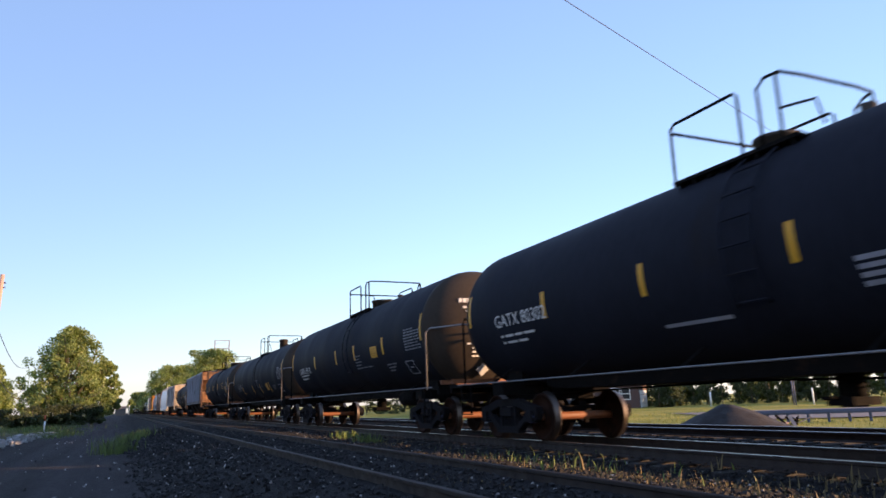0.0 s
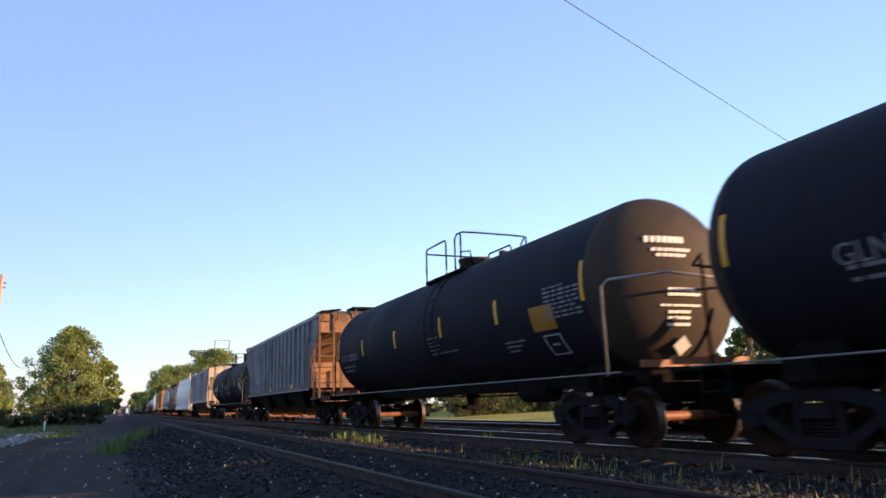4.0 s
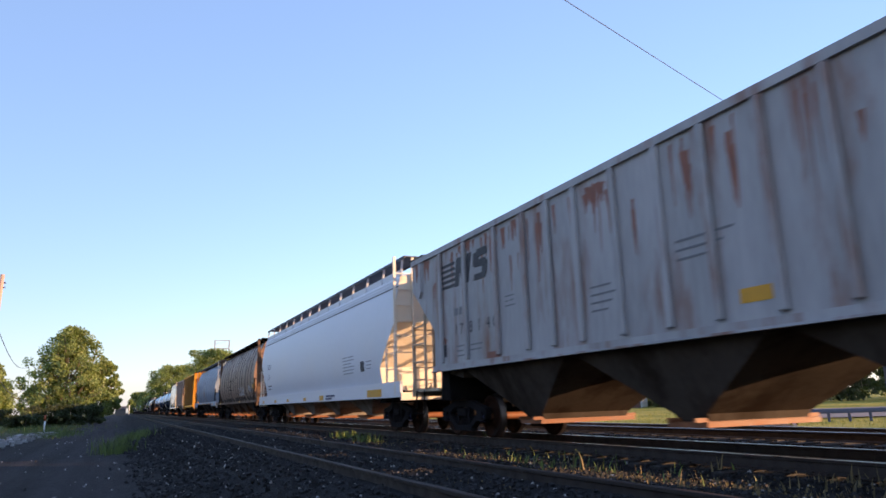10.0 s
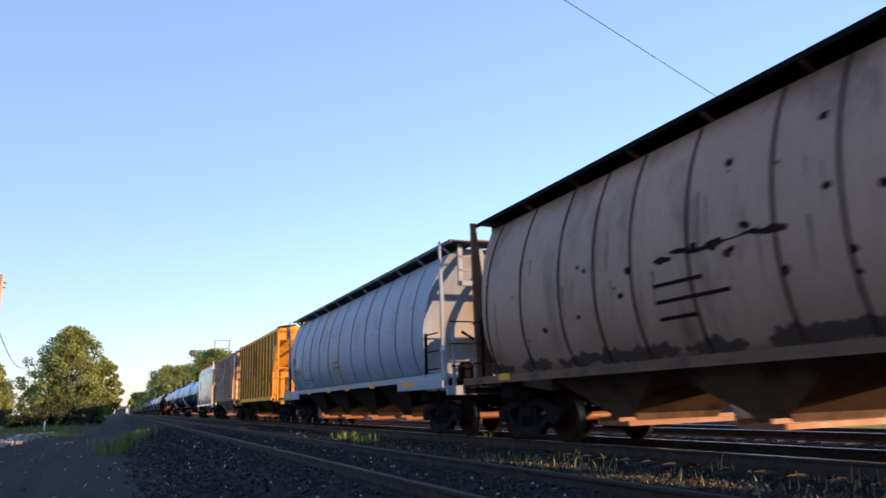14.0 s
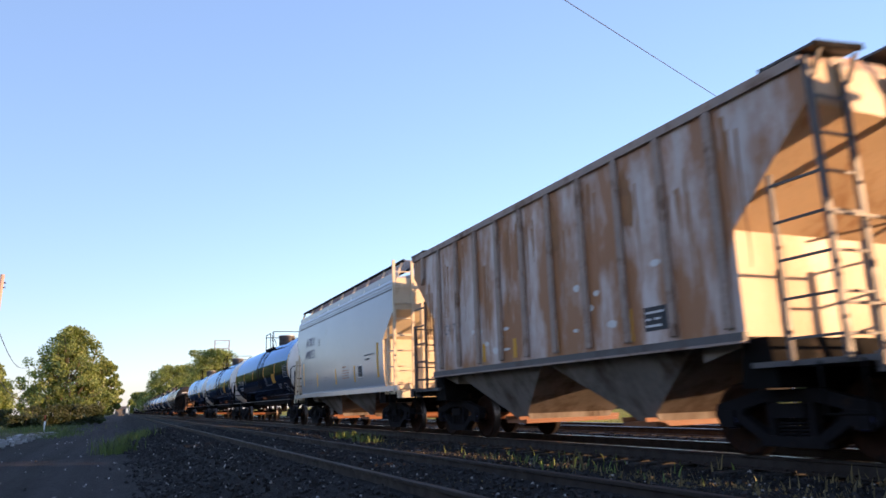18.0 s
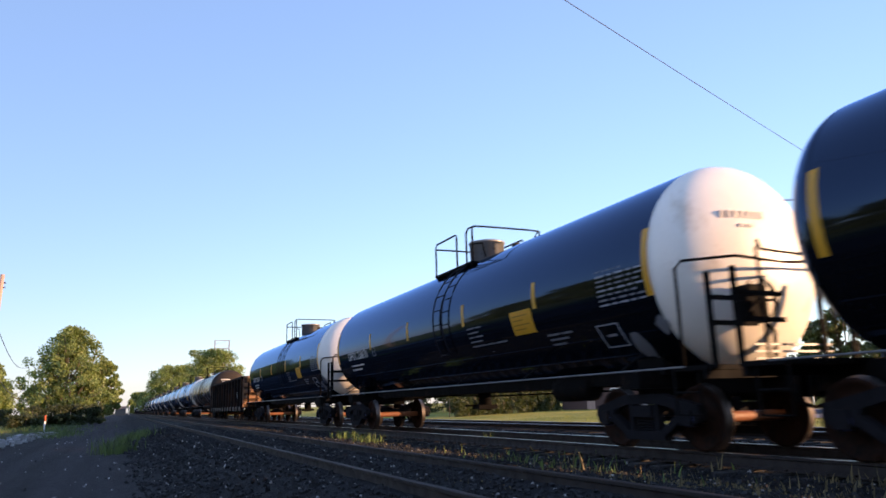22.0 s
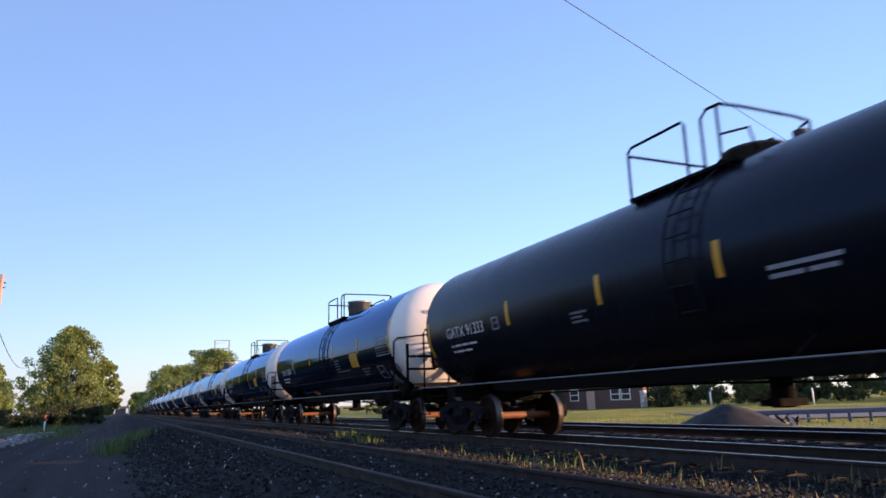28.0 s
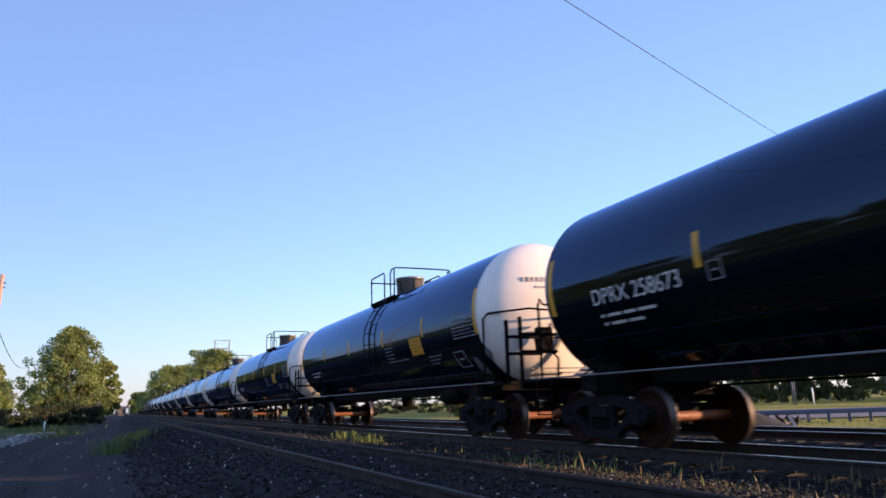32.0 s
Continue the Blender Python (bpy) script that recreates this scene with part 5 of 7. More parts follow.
def scrawl(car, face, y0, y1, z0, z1, mat, seed, strokes=9):
    """Unreadable sprayed strokes, each one ribbon."""
    rnd = random.Random(seed)
    for k in range(strokes):
        bm = bmesh.new()
        cy, cz = y0 + (y1 - y0) * (k + 0.5) / strokes, (z0 + z1) / 2
        pts = []
        a = rnd.uniform(0, 6.28)
        turn = rnd.choice((-1, 1))
        for i in range(16):
            a += turn * rnd.uniform(0.25, 0.5)
            r = rnd.uniform(0.36, 0.5)
            pts.append((cy + abs(y1 - y0) / strokes * r * 1.7 * math.cos(a), cz + (z1 - z0) * r * math.sin(a)))
        last = None
        for i, (y, z) in enumerate(pts):
            p, q = pts[max(0, i - 1)], pts[min(len(pts) - 1, i + 1)]
            d = Vector((q[0] - p[0], q[1] - p[1])).normalized()
            w = rnd.uniform(0.012, 0.028)
            o = 0.007 + 0.0006 * i
            pair = [bm.verts.new((-(face(z + t * w * d.x) + o), y - t * w * d.y, z + t * w * d.x)) for t in (-1, 1)]
            if last:
                bm.faces.new((last[0], last[1], pair[1], pair[0]))
            last = pair
        part("graffiti_stroke", bm, mat, car)


M["tan_grey"] = material("tan_grey", (0.34, 0.32, 0.33), 0.6, var=0.3, scale=3, bump=0.1, spot=(0.22, 0.15, 0.11), spot_amount=0.3, spot_scale=4)
M["tan_pale"] = material("tan_pale", (0.36, 0.28, 0.22), 0.6, var=0.3, scale=3, bump=0.1)
M["scrape"] = material("scrape", (0.022, 0.014, 0.010), 0.85, gloss=0.1, var=0.4, scale=5, bump=0)
M["rust_dark"] = material("rust_dark", (0.05, 0.032, 0.025), 0.8, var=0.4, scale=4, bump=0.2)
# yellow car's bays, colour darkened for the shade beneath it
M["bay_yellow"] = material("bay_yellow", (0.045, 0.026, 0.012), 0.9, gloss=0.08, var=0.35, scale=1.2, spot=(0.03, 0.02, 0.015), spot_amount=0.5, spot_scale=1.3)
OLD = "dusty black railway tank car with yellow reflective strips"
GLOSSY = "glossy black tank car with white rounded ends and a yellow placard"
T_OLD = (4.2, 0.6, -1.6, -4.3)
# unseen car ahead of the others, added for its shadow and reflection
couple(tank_car(17.4, "black_dusty", "head_dust_sunlit", label=OLD, tape=T_OLD), -20.2, -2.8)
gx = couple(tank_car(17.4, "black_dusty", "head_dust_sunlit", "GATX 80302", label=OLD, tape=(4.5, 1.9, -0.6, -3.2), plat=1.0, front_y=0.2, dome=0.22, dome_r=0.3, block=-2.6, R=1.445, gap=1.35, gap_r=1.28, text_y=6.3), -2.8, 14.6)
bars(gx, tank_side(1.445), 1.75, 1.70, [[1.2]], M["marking_grey"], 0.045, 0.1)
bars(gx, tank_side(1.445), -1.25, 2.06, [[0.62, 0.5], [0.9], [0.5, 0.55], [1.0]], M["marking_grey"], 0.05, 0.085)
couple(tank_car(17.0, "black_dusty", "head_dust_sunlit", "GATX 59412", tape=(3.4, 0.5, -1.6, -4.3), placard=-3.5, placard_z=2.08, placard_s=0.75, label=OLD, dome=0.2, block=-1.6, size=0.33, R=1.48, gap=1.3, text_y=5.97, text_z=2.02), 14.6, 31.6)
couple(tank_car(17.9, "black_dusty", "head_dust_sunlit", "GLNX 80622", tape=(4.3, 0.9, -1.45, -4.07), tape_z=1.56, placard=-3.4, placard_s=0.78, plat=0.3, dome_y=-0.85, front_y=-0.3, label=OLD, dome=0.5, dome_r=0.22, size=0.32, R=1.445, placard_z=1.66, gap=1.2, gap_r=1.34, text_y=6.15, text_z=1.99, dim=True), 31.6, 49.5)
couple(tank_car(17.0, "black_dusty", "head_dust_sunlit", "NATX 280245", tape=(4.4, 1.6, -1.4, -4.1), tape_z=2.2, placard=-5.7, placard_mat="yellow_dark", label=OLD, dim=True, size=0.30, dome=0.25, R=1.49, gap=1.45, text_y=6.75), 49.5, 66.5)
nw, face = hopper(18.6, 8.4, 6.95, 1.58, 4.08, 3.42, 2.4, 1.45, "nw_grey", 3, "ribbed", [6.5 - 0.84 * k for k in range(-1, 17)],
                  "dark weathered grey ribbed covered hopper with rust streaks", span=5.6, truck=2.2, ends="gondola_rust", rib_mat="nw_rib", sill_mat="nw_grey", trim="tan_post")
couple(nw, 66.5, 85.1, -0.1)
# two broad faded letters as plain strokes
plates(nw, face, [(y0, y1, 1.62, 3.94) for y0, y1 in ((4.62, 5.36), (3.78, 4.50), (3.04, 3.64))], M["nw_panel"], "repainted_panel", "paler repainted panel")
for k, (ya, za, yb, zb) in enumerate(((4.92, 2.95, 4.92, 3.82), (4.92, 3.82, 4.42, 2.95), (4.42, 2.95, 4.42, 3.82), (4.34, 3.82, 4.22, 2.95), (4.22, 2.95, 4.08, 3.6), (3.88, 3.6, 3.76, 2.95), (3.76, 2.95, 3.46, 3.82))):
    stroke(nw, face, ya, za, yb, zb, 0.07, M["marking_dark"], label="faded dark emblem stroke", out=0.010 + 0.001 * k)
plates(nw, lambda z: face(z) + 0.004, [(4.66, 5.3, 1.98, 2.2), (3.82, 4.48, 1.98, 2.2)], M["spray_grey"], "patch", "pale painted patch")
plates(nw, lambda z: face(z) + 0.004, [(4.66, 5.3, 1.70, 1.95), (3.82, 4.48, 1.70, 1.95)], M["nw_grey"], "patch", "dull painted patch")
plates(nw, lambda z: face(z) + 0.006, [(6.35, 6.75, 1.72, 1.9), (3.95, 4.45, 1.52, 1.66), (0.45, 1.15, 1.52, 1.68), (-4.2, -3.5, 1.52, 1.68)], M["yellow_tape"], "reflector_strip")
writing(nw, "17", 0.34, lambda z: face(z) + 0.006, 5.22, 2.40, M["marking_dark"])
writing(nw, "79", 0.34, lambda z: face(z) + 0.006, 4.44, 2.40, M["marking_dark"])
writing(nw, "53", 0.36, lambda z: face(z) + 0.006, 3.62, 2.40, M["marking_dark"])
bars(nw, face, 2.75, 2.75, [[0.35], [0.4]], M["marking_dim"], 0.03, 0.22)
for k in range(3):
    plates(nw, face, [(1.75, 2.2, 2.42 + 0.14 * k, 2.48 + 0.14 * k)], M["marking_dim"], "lettering", "faded stencilled line")
plates(nw, face, [(1.62, 2.2, 1.9, 2.28)], M["rust_dark"], "stain", "dark brown stained panel")
for k in range(18):
    drips(nw, face, 6.9 - 0.84 * k - 0.3, 6.9 - 0.84 * k + 0.3, 3.9, 0.6, 2.0, M["nw_panel" if k % 2 else "rust_dark"], 500 + k, 2, "streak", "washed streak running down the panel", wide=1.0)

ti = couple(tank_car(18.05, "black_dusty", "head_dust_sunlit", "TILX 253665", tape=(4.45, 1.5, -1.83, -4.6), tape_z=2.18, label="black tank car with pale sprayed graffiti along its side",
                     dome=0.55, dome_r=0.32, size=0.385, block=-1.0, R=1.485, gap=1.5, text_y=6.66, rail_h=0.5, rail_y=0.12, front_y=0.4), 85.1, 103.15)
scrawl(ti, tank_side(1.485), 0.2, -1.0, 1.65, 2.45, M["spray_grey"], 3, 6)
scrawl(ti, tank_side(1.485), 3.7, 1.2, 1.75, 2.15, M["marking_dim"], 4, 7)
plates(ti, tank_side(1.485), [(-6.9, -6.2, 1.9, 2.35)], M["spray_grey"], "patch", "pale painted square")

NS_RIBS = (7.9, 6.75, 5.5, 4.14, 3.06, 2.24, 1.44, 0.45, -0.5, -1.34, -2.25, -3.1, -4.1, -5.4, -6.7, -7.9)
ns, face = hopper(18.1, 8.5, 7.22, 1.58, 4.18, 3.45, 2.35, 1.5, "ns_grey", 3, "ribbed", NS_RIBS, "pale grey ribbed covered hopper with rust patches", span=6.1, truck=2.1, bay_mat="bay_ns", ends="end_cream_sunlit", trim="end_cream_sunlit", posts=((-0.80, 1.05, 3.76), (-0.39, 2.5, 3.76), (0.48, 1.05, 3.7)))
couple(ns, 103.15, 121.25)
for k in range(5):
    plates(ns, face, [(6.02, 6.98, 3.20 + 0.12 * k, 3.265 + 0.12 * k)], M["marking_dark"], "emblem_stroke", "dark emblem stripe")
for k, (ya, za, yb, zb, w) in enumerate(((5.95, 3.18, 5.82, 3.78, 0.10), (5.80, 3.78, 5.50, 3.18, 0.13), (5.48, 3.18, 5.30, 3.78, 0.10), (4.72, 3.62, 4.72, 3.78, 0.22), (5.02, 3.46, 4.98, 3.72, 0.12),
                                        (4.82, 3.42, 4.82, 3.56, 0.24), (4.66, 3.22, 4.60, 3.5, 0.10), (4.86, 3.16, 4.84, 3.28, 0.24))):
    stroke(ns, face, ya, za, yb, zb, w, M["marking_dark"], label="dark emblem letter stroke", out=0.009 + 0.001 * k)
for digit, y in zip("178140", (6.12, 5.86, 5.42, 5.05, 4.66, 4.38)):
    writing(ns, digit, 0.34, face, y, 2.14, M["marking_dark"])
bars(ns, face, 6.12, 2.72, [[0.18, 0.12]], M["marking_dim"], 0.16, 0.2)
for k, y in enumerate((7.35, 6.2, 5.4, 4.4, 3.6, 2.6, 1.9, 0.9, -0.1, -0.9, -1.8, -2.7, -3.6, -4.8, -6.0, -7.2)):
    drips(ns, face, y - 0.35, y + 0.35, 4.02 if k % 4 else 3.5, 0.3, 1.2 if k % 2 else 0.7, M["rust_patch"], 60 + k, 4 if k % 2 else 2, wide=1.8)
for k, (y0, y1, z0, z1) in enumerate(((7.92, 8.3, 3.55, 4.06), (7.35, 7.78, 3.6, 4.06), (4.08, 4.62, 3.5, 4.04), (3.3, 3.9, 3.6, 4.02), (5.0, 5.9, 3.82, 4.05), (-1.12, -0.95, 3.0, 3.8), (-1.85, -1.7, 2.9, 3.8), (-1.3, -1.2, 2.7, 3.2), (-5.2, -4.7, 3.5, 4.0), (-7.4, -6.9, 3.3, 4.0), (0.7, 1.2, 3.5, 3.95))):
    drips(ns, face, y0 + 0.03, y1 - 0.03, z1 + 0.02, 0.45 * (z1 - z0), 1.0 * (z1 - z0), M["rust_patch"], 80 + k, 3 + int(14 * (y1 - y0)), "rust_stain", "red-brown rust stain", wide=2.2)
blob(ns, face, 6.55, 6.82, 2.0, 2.15, M["rust_patch"], 95, "rust_stain", "red-brown rust stain", 0.2)
plates(ns, face, [(6.58, 6.78, 1.72, 1.98)], M["marking_dark"], "patch", "dark data panel")
plates(ns, face, [(4.14, 4.68, 1.56, 1.68)], M["rust_patch"], "reflector_strip", "faded red strip")
bars(ns, face, 6.05, 1.92, [[0.35], [0.3], [0.35]], M["marking_dim"], 0.03, 0.1)
bars(ns, face, 5.4, 1.9, [[0.55], [0.5]], M["marking_dim"], 0.03, 0.1)
bars(ns, face, 3.86, 2.66, [[0.34], [0.1, 0.12], [0.34]], M["marking_dim"], 0.025, 0.09)
bars(ns, face, 1.2, 2.4, [[0.5], [0.6], [0.5], [0.4]], M["marking_dim"], 0.03, 0.12)
bars(ns, face, -0.7, 2.7, [[0.6, 0.3], [0.8], [0.5]], M["marking_dim"], 0.03, 0.12)
plates(ns, face, [(-2.1, -1.65, 1.75, 1.92)], M["yellow_tape"], "reflector_strip")

wh, face = hopper(21.4, 9.83, 8.62, 1.58, 4.12, 2.87, 1.75, 1.12, "hopper_white", 4, "smooth", (), "long smooth white covered hopper with roof walkways", 4.64, curve=0.22, ends="end_white_sunlit", trim="end_white_sunlit", span=7.3, truck=2.1, zdeck=0.98, bay_mat="bay_grey", posts=((0.14, 1.05, 3.8), (0.95, 1.05, 3.8)))
couple(wh, 121.25, 142.65)
bars(wh, face, -5.0, 2.25, [[0.5, 0.6], [0.4, 0.75], [0.9], [0.5, 0.65], [0.7, 0.4], [1.1]], M["marking_grey"], 0.03, 0.10)
plates(wh, face, [(-7.2, -6.85, 1.72, 2.02)], M["marking_dark"], "patch", "dark square data panel")
bars(wh, face, -7.4, 2.0, [[0.5], [0.45], [0.4]], M["marking_grey"], 0.03, 0.10)
writing(wh, "EQUX", 0.32, face, 8.15, 2.57, M["marking_blue"])
writing(wh, "12337", 0.30, face, 8.15, 2.10, M["marking_blue"])
bars(wh, face, 8.0, 1.80, [[0.35, 0.4], [0.3, 0.3]], M["marking_dim"], 0.06, 0.14)
bars(wh, lambda z: 1.60, -3.0, 1.12, [[0.12, 0.9], [0.7]], M["bearing_blue"], 0.06, 0.09)
plates(wh, lambda z: 1.60, [(y - 0.18, y + 0.18, 0.98, 1.10) for y in (9.0, 6.0, 3.3, 0.2)] + [(-2.6, -2.1, 0.96, 1.12), (-8.8, -7.6, 0.96, 1.16)], M["yellow_tape"], "reflector_strip")

TAN_H = (7.2, 5.9, 4.65, 3.7, 2.82, 1.7, 0.37, -0.46, -1.29, -2.26, -3.1, -4.35, -5.37, -6.31)
tan, face = hopper(17.55, 7.75, 7.38, 1.60, 4.28, 3.3, 2.4, 1.15, "hopper_tan", 4, "round", TAN_H, "tan round-sided covered hopper, stained and patched", 4.44, curve=0.52, rib_mat="gondola_brown", span=5.6, reach=0.25, trim="tan_post", ends="hopper_tan", sill_mat="tan_post", bay_mat="bay_tan")
couple(tan, 142.65, 160.2)
plates(tan, face, [(-5.68, -5.28, 1.72, 2.06), (-6.12, -5.72, 1.66, 2.0), (-7.22, -6.95, 1.40, 1.58)], M["tan_grey"], "patch", "pale painted patch")
plates(tan, face, [(-6.62, -6.28, 1.84, 2.12), (-7.1, -6.66, 2.14, 2.28), (-6.9, -6.6, 1.45, 1.66), (-5.2, -4.75, 1.62, 1.86)], M["tan_pale"], "patch", "faded pale patch")
plates(tan, face, [(-7.27, -6.70, 1.79, 2.10)], M["marking_dark"], "patch", "black panel border")
plates(tan, lambda z: face(z) + 0.006, [(-7.22, -6.75, 1.83, 2.06)], M["yellow_tape"], "placard", "orange-yellow placard")
# broad white sprayed letters, unreadable
for k in range(8):
    ya = -1.75 - 0.24 * k
    stroke(tan, face, ya, 1.52 + 0.05 * (k % 2), ya - (0.16 if k % 2 else -0.10), 2.02 - 0.06 * (k % 3), 0.075, M["spray_grey"], "graffiti_stroke", "broad white sprayed stroke", out=0.009 + 0.001 * k)
for k in range(7):
    blob(tan, face, 0.2 + 0.3 * k, 0.55 + 0.3 * k, 2.44 + 0.04 * (k % 3), 2.54 + 0.05 * (k % 2), M["gondola_brown"], 6 + k, "stain", "dark scraped stain", 0.9)
for y, z in ((-0.9, 2.6), (-2.1, 2.9), (-0.3, 2.75), (-4.6, 2.9), (1.6, 2.5), (2.9, 2.45)):
    blob(tan, face, y - 0.06, y + 0.06, z, z + 0.10, M["gondola_brown"], int(y * 10) + 90, "stain", "dark rust spot", 0.9)
for k, y in enumerate(TAN_H):
    drips(tan, face, y - 0.5, y + 0.5, 3.3 if k % 2 else 2.6, 0.2, 0.9, M["rust_dark"], 600 + k, 2, "streak", "dark grimy streak", wide=0.6)
    blob(tan, face, y - 0.6, y + 0.45, 1.22, 1.45, M["rust_dark"], 640 + k, "stain", "dark grime above the sill", 0.9)
rnd = random.Random(9)
for k in range(40):
    y, z, w = rnd.uniform(-6.8, 6.8), rnd.choice((rnd.uniform(1.5, 2.4), rnd.uniform(2.4, 3.6))), rnd.uniform(0.02, 0.07)
    blob(tan, face, y - w, y + w, z, z + w * 1.6, M["gondola_brown"], 700 + k, "stain", "dark rust spot", 0.5)
bars(tan, face, 2.4, 2.2, [[0.9], [1.3], [0.7]], M["gondola_brown"], 0.05, 0.22)
plates(tan, lambda z: 1.61, [(-2.7, -2.3, 1.12, 1.24), (6.4, 6.8, 1.12, 1.24)], M["yellow_tape"], "reflector_strip")

GR_H = (6.6, 5.2, 3.9, 2.6, 1.3, 0.0, -1.4, -2.8, -4.1, -5.4, -6.6)
gr, face = hopper(18.0, 7.9, 7.3, 1.60, 4.22, 3.3, 2.4, 1.32, "hopper_blue_grey", 4, "round", GR_H, "blue-grey round-sided covered hopper with faint stains", 4.42, curve=0.50, span=5.7, reach=0.35, rib_mat="gr_hoop")
couple(gr, 160.2, 178.2)
plates(gr, face, [(5.77, 6.30, 2.30, 2.66)], M["spray_grey"], "patch", "pale painted patch")
bars(gr, lambda z: face(z) + 0.004, 6.99, 2.69, [[0.115, 0.11, 0.12, 0.11]], M["gr_hoop"], 0.23, 0.3)
writing(gr, "490060", 0.33, face, 6.77, 2.0, M["marking_dark"], 1.25)
rnd = random.Random(12)
for k in range(60):
    y, z, w = rnd.uniform(-7, 7.1), rnd.uniform(1.6, 3.9), rnd.uniform(0.006, 0.026)
    blob(gr, face, y - w, y + w, z, z + w * rnd.uniform(1, 4), M["rust_dark"], 800 + k, "stain", "dark rust spot", 0.5)
bars(gr, face, 4.70, 2.43, [[0.3], [0.3]], M["marking_dark"], 0.03, 0.28)
bars(gr, face, 5.1, 1.78, [[0.4, 0.9], [0.12, 0.2]], M["gr_hoop"], 0.05, 0.13)
bars(gr, face, 6.6, 1.68, [[0.5], [0.6], [0.2, 0.2]], M["gr_hoop"], 0.04, 0.10)
for s in (-1, 1):
    bm = bmesh.new()
    box(bm, (-1.62, s * 7.0, 1.18), (0.06, 2.8, 0.26))
    part("sill_plate", bevelled(bm, 0.015), M["hopper_blue_grey"], gr, "wide plate on the side sill over the wheels")
for k, (y, z, w, h) in enumerate(((3.3, 2.6, 0.30, 0.8), (4.9, 2.55, 0.45, 0.35), (3.9, 2.45, 0.2, 0.35), (6.7, 2.8, 0.25, 0.3), (5.3, 3.1, 0.3, 0.5), (1.9, 2.7, 0.4, 0.6), (0.5, 3.0, 0.25, 0.5), (-1.9, 2.6, 0.4, 0.6), (-3.6, 2.9, 0.3, 0.5), (-5.2, 2.5, 0.35, 0.7))):
    blob(gr, face, y - w / 2, y + w / 2, z, z + h, M["gr_stain"], 860 + k, "stain", "tan weathered stain", 0.7)
plates(gr, face, [(0.05, 0.75, 2.12, 2.2), (0.0, 0.7, 1.95, 2.03)], M["emblem_red"], "lettering", "red stencilled bar")
plates(gr, lambda z: 1.61, [(y - 0.22, y + 0.22, 1.20, 1.33) for y in (3.95, 1.2, -1.0, -3.5)], M["yellow_tape"], "reflector_strip")

plates(gr, lambda z: 1.652, [(y - 0.38, y + 0.38, 1.15, 1.26) for y in (7.38, -6.4)], M["yellow_tape"], "reflector_strip")

ye, face = hopper(14.3, 5.97, 4.8, 1.58, 4.35, 3.85, 2.42, 1.2, "hopper_yellow", 2, "ribbed", [4.65 - 0.845 * k for k in range(-1, 13)], "yellow ribbed covered hopper with scraped paint", rib_mat="yellow_rib", span=3.9, truck=1.95, bay_mat="bay_yellow", ends="end_yellow", trim="end_yellow", posts=((-0.25, 1.05, 3.9), (0.67, 1.05, 4.2)))
couple(ye, 178.2, 192.5, 0.13)
bm = bmesh.new()
rings = [[bm.verts.new((-(face(3.1) + o), r * 0.80 * math.cos(2 * math.pi * k / 28), 3.12 + r * math.sin(2 * math.pi * k / 28))) for k in range(28)] for r, o in ((0.72, -0.01), (0.72, 0.008), (0.47, 0.008), (0.47, -0.01))]
for r0, r1 in zip(rings, rings[1:]):
    for k in range(28):
        bm.faces.new((r0[k], r0[(k + 1) % 28], r1[(k + 1) % 28], r1[k]))
part("emblem_ring", bm, M["emblem_red"], ye, "worn red ring emblem")
plates(ye, face, [(3.96, 4.52, 2.44, 2.75), (3.2, 3.72, 2.45, 2.76), (2.36, 2.9, 2.46, 2.77)], M["marking"], "patch", "white lettered square")
writing(ye, "RC", 0.26, lambda z: face(z) + 0.004, 4.45, 2.50, M["marking_dark"])
writing(ye, "LX", 0.26, lambda z: face(z) + 0.004, 3.66, 2.51, M["marking_dark"])
writing(ye, "16915", 0.40, face, 4.45, 1.98, M["yellow_rib"], 1.35)
for k, (ya, za, yb, zb) in enumerate(((0.22, 2.85, 0.16, 3.45), (0.05, 2.8, -0.02, 3.5), (-0.16, 2.85, -0.24, 3.4), (0.3, 3.0, -0.3, 3.12), (0.3, 3.25, -0.5, 3.5))):
    stroke(ye, face, ya, za, yb, zb, 0.05, M["emblem_red"], label="worn dark emblem stroke", out=0.018 + 0.001 * k)
rnd = random.Random(33)
for c, (cy, cz, sy, sz, n) in enumerate(((-0.9, 2.3, 0.3, 0.45, 16), (-1.8, 2.2, 0.3, 0.4, 14), (-2.9, 2.1, 0.5, 0.35, 16), (-4.1, 2.6, 0.5, 0.5, 14), (-1.0, 3.1, 0.5, 0.3, 6), (2.2, 2.1, 1.2, 0.3, 10), (-4.6, 1.7, 0.4, 0.2, 8), (0.2, 1.7, 2.5, 0.15, 12))):
    for k in range(n):
        y, z = cy + rnd.gauss(0, sy), min(3.9, max(1.35, cz + rnd.gauss(0, sz)))
        w, h = rnd.uniform(0.02, 0.10), rnd.uniform(0.03, 0.14)
        if abs(y) < 4.6:
            blob(ye, face, y, y + w, z, z + h, M["scrape"], 200 + 20 * c + k, "scrape", "dark scraped paint", 0.8)
bars(ye, face, -4.0, 2.3, [[0.28, 0.28], [0.28, 0.28]], M["marking_dark"], 0.16, 0.2)

ru, face = hopper(12.8, 5.61, 4.44, 1.58, 4.27, 3.75, 2.62, 1.38, "hopper_rusty", 2, "ribbed", [4.95 - 0.92 * k for k in range(0, 11)], "short grey ribbed covered hopper streaked with rust", span=3.6, truck=1.95, bay_mat="bay_grey", ends="end_rust_sunlit", trim="post_grey", rib_mat="rusty_rib", sill_mat="post_grey", posts=((-0.12, 1.05, 4.3),))
couple(ru, 192.5, 205.3, -0.24)
rnd = random.Random(44)
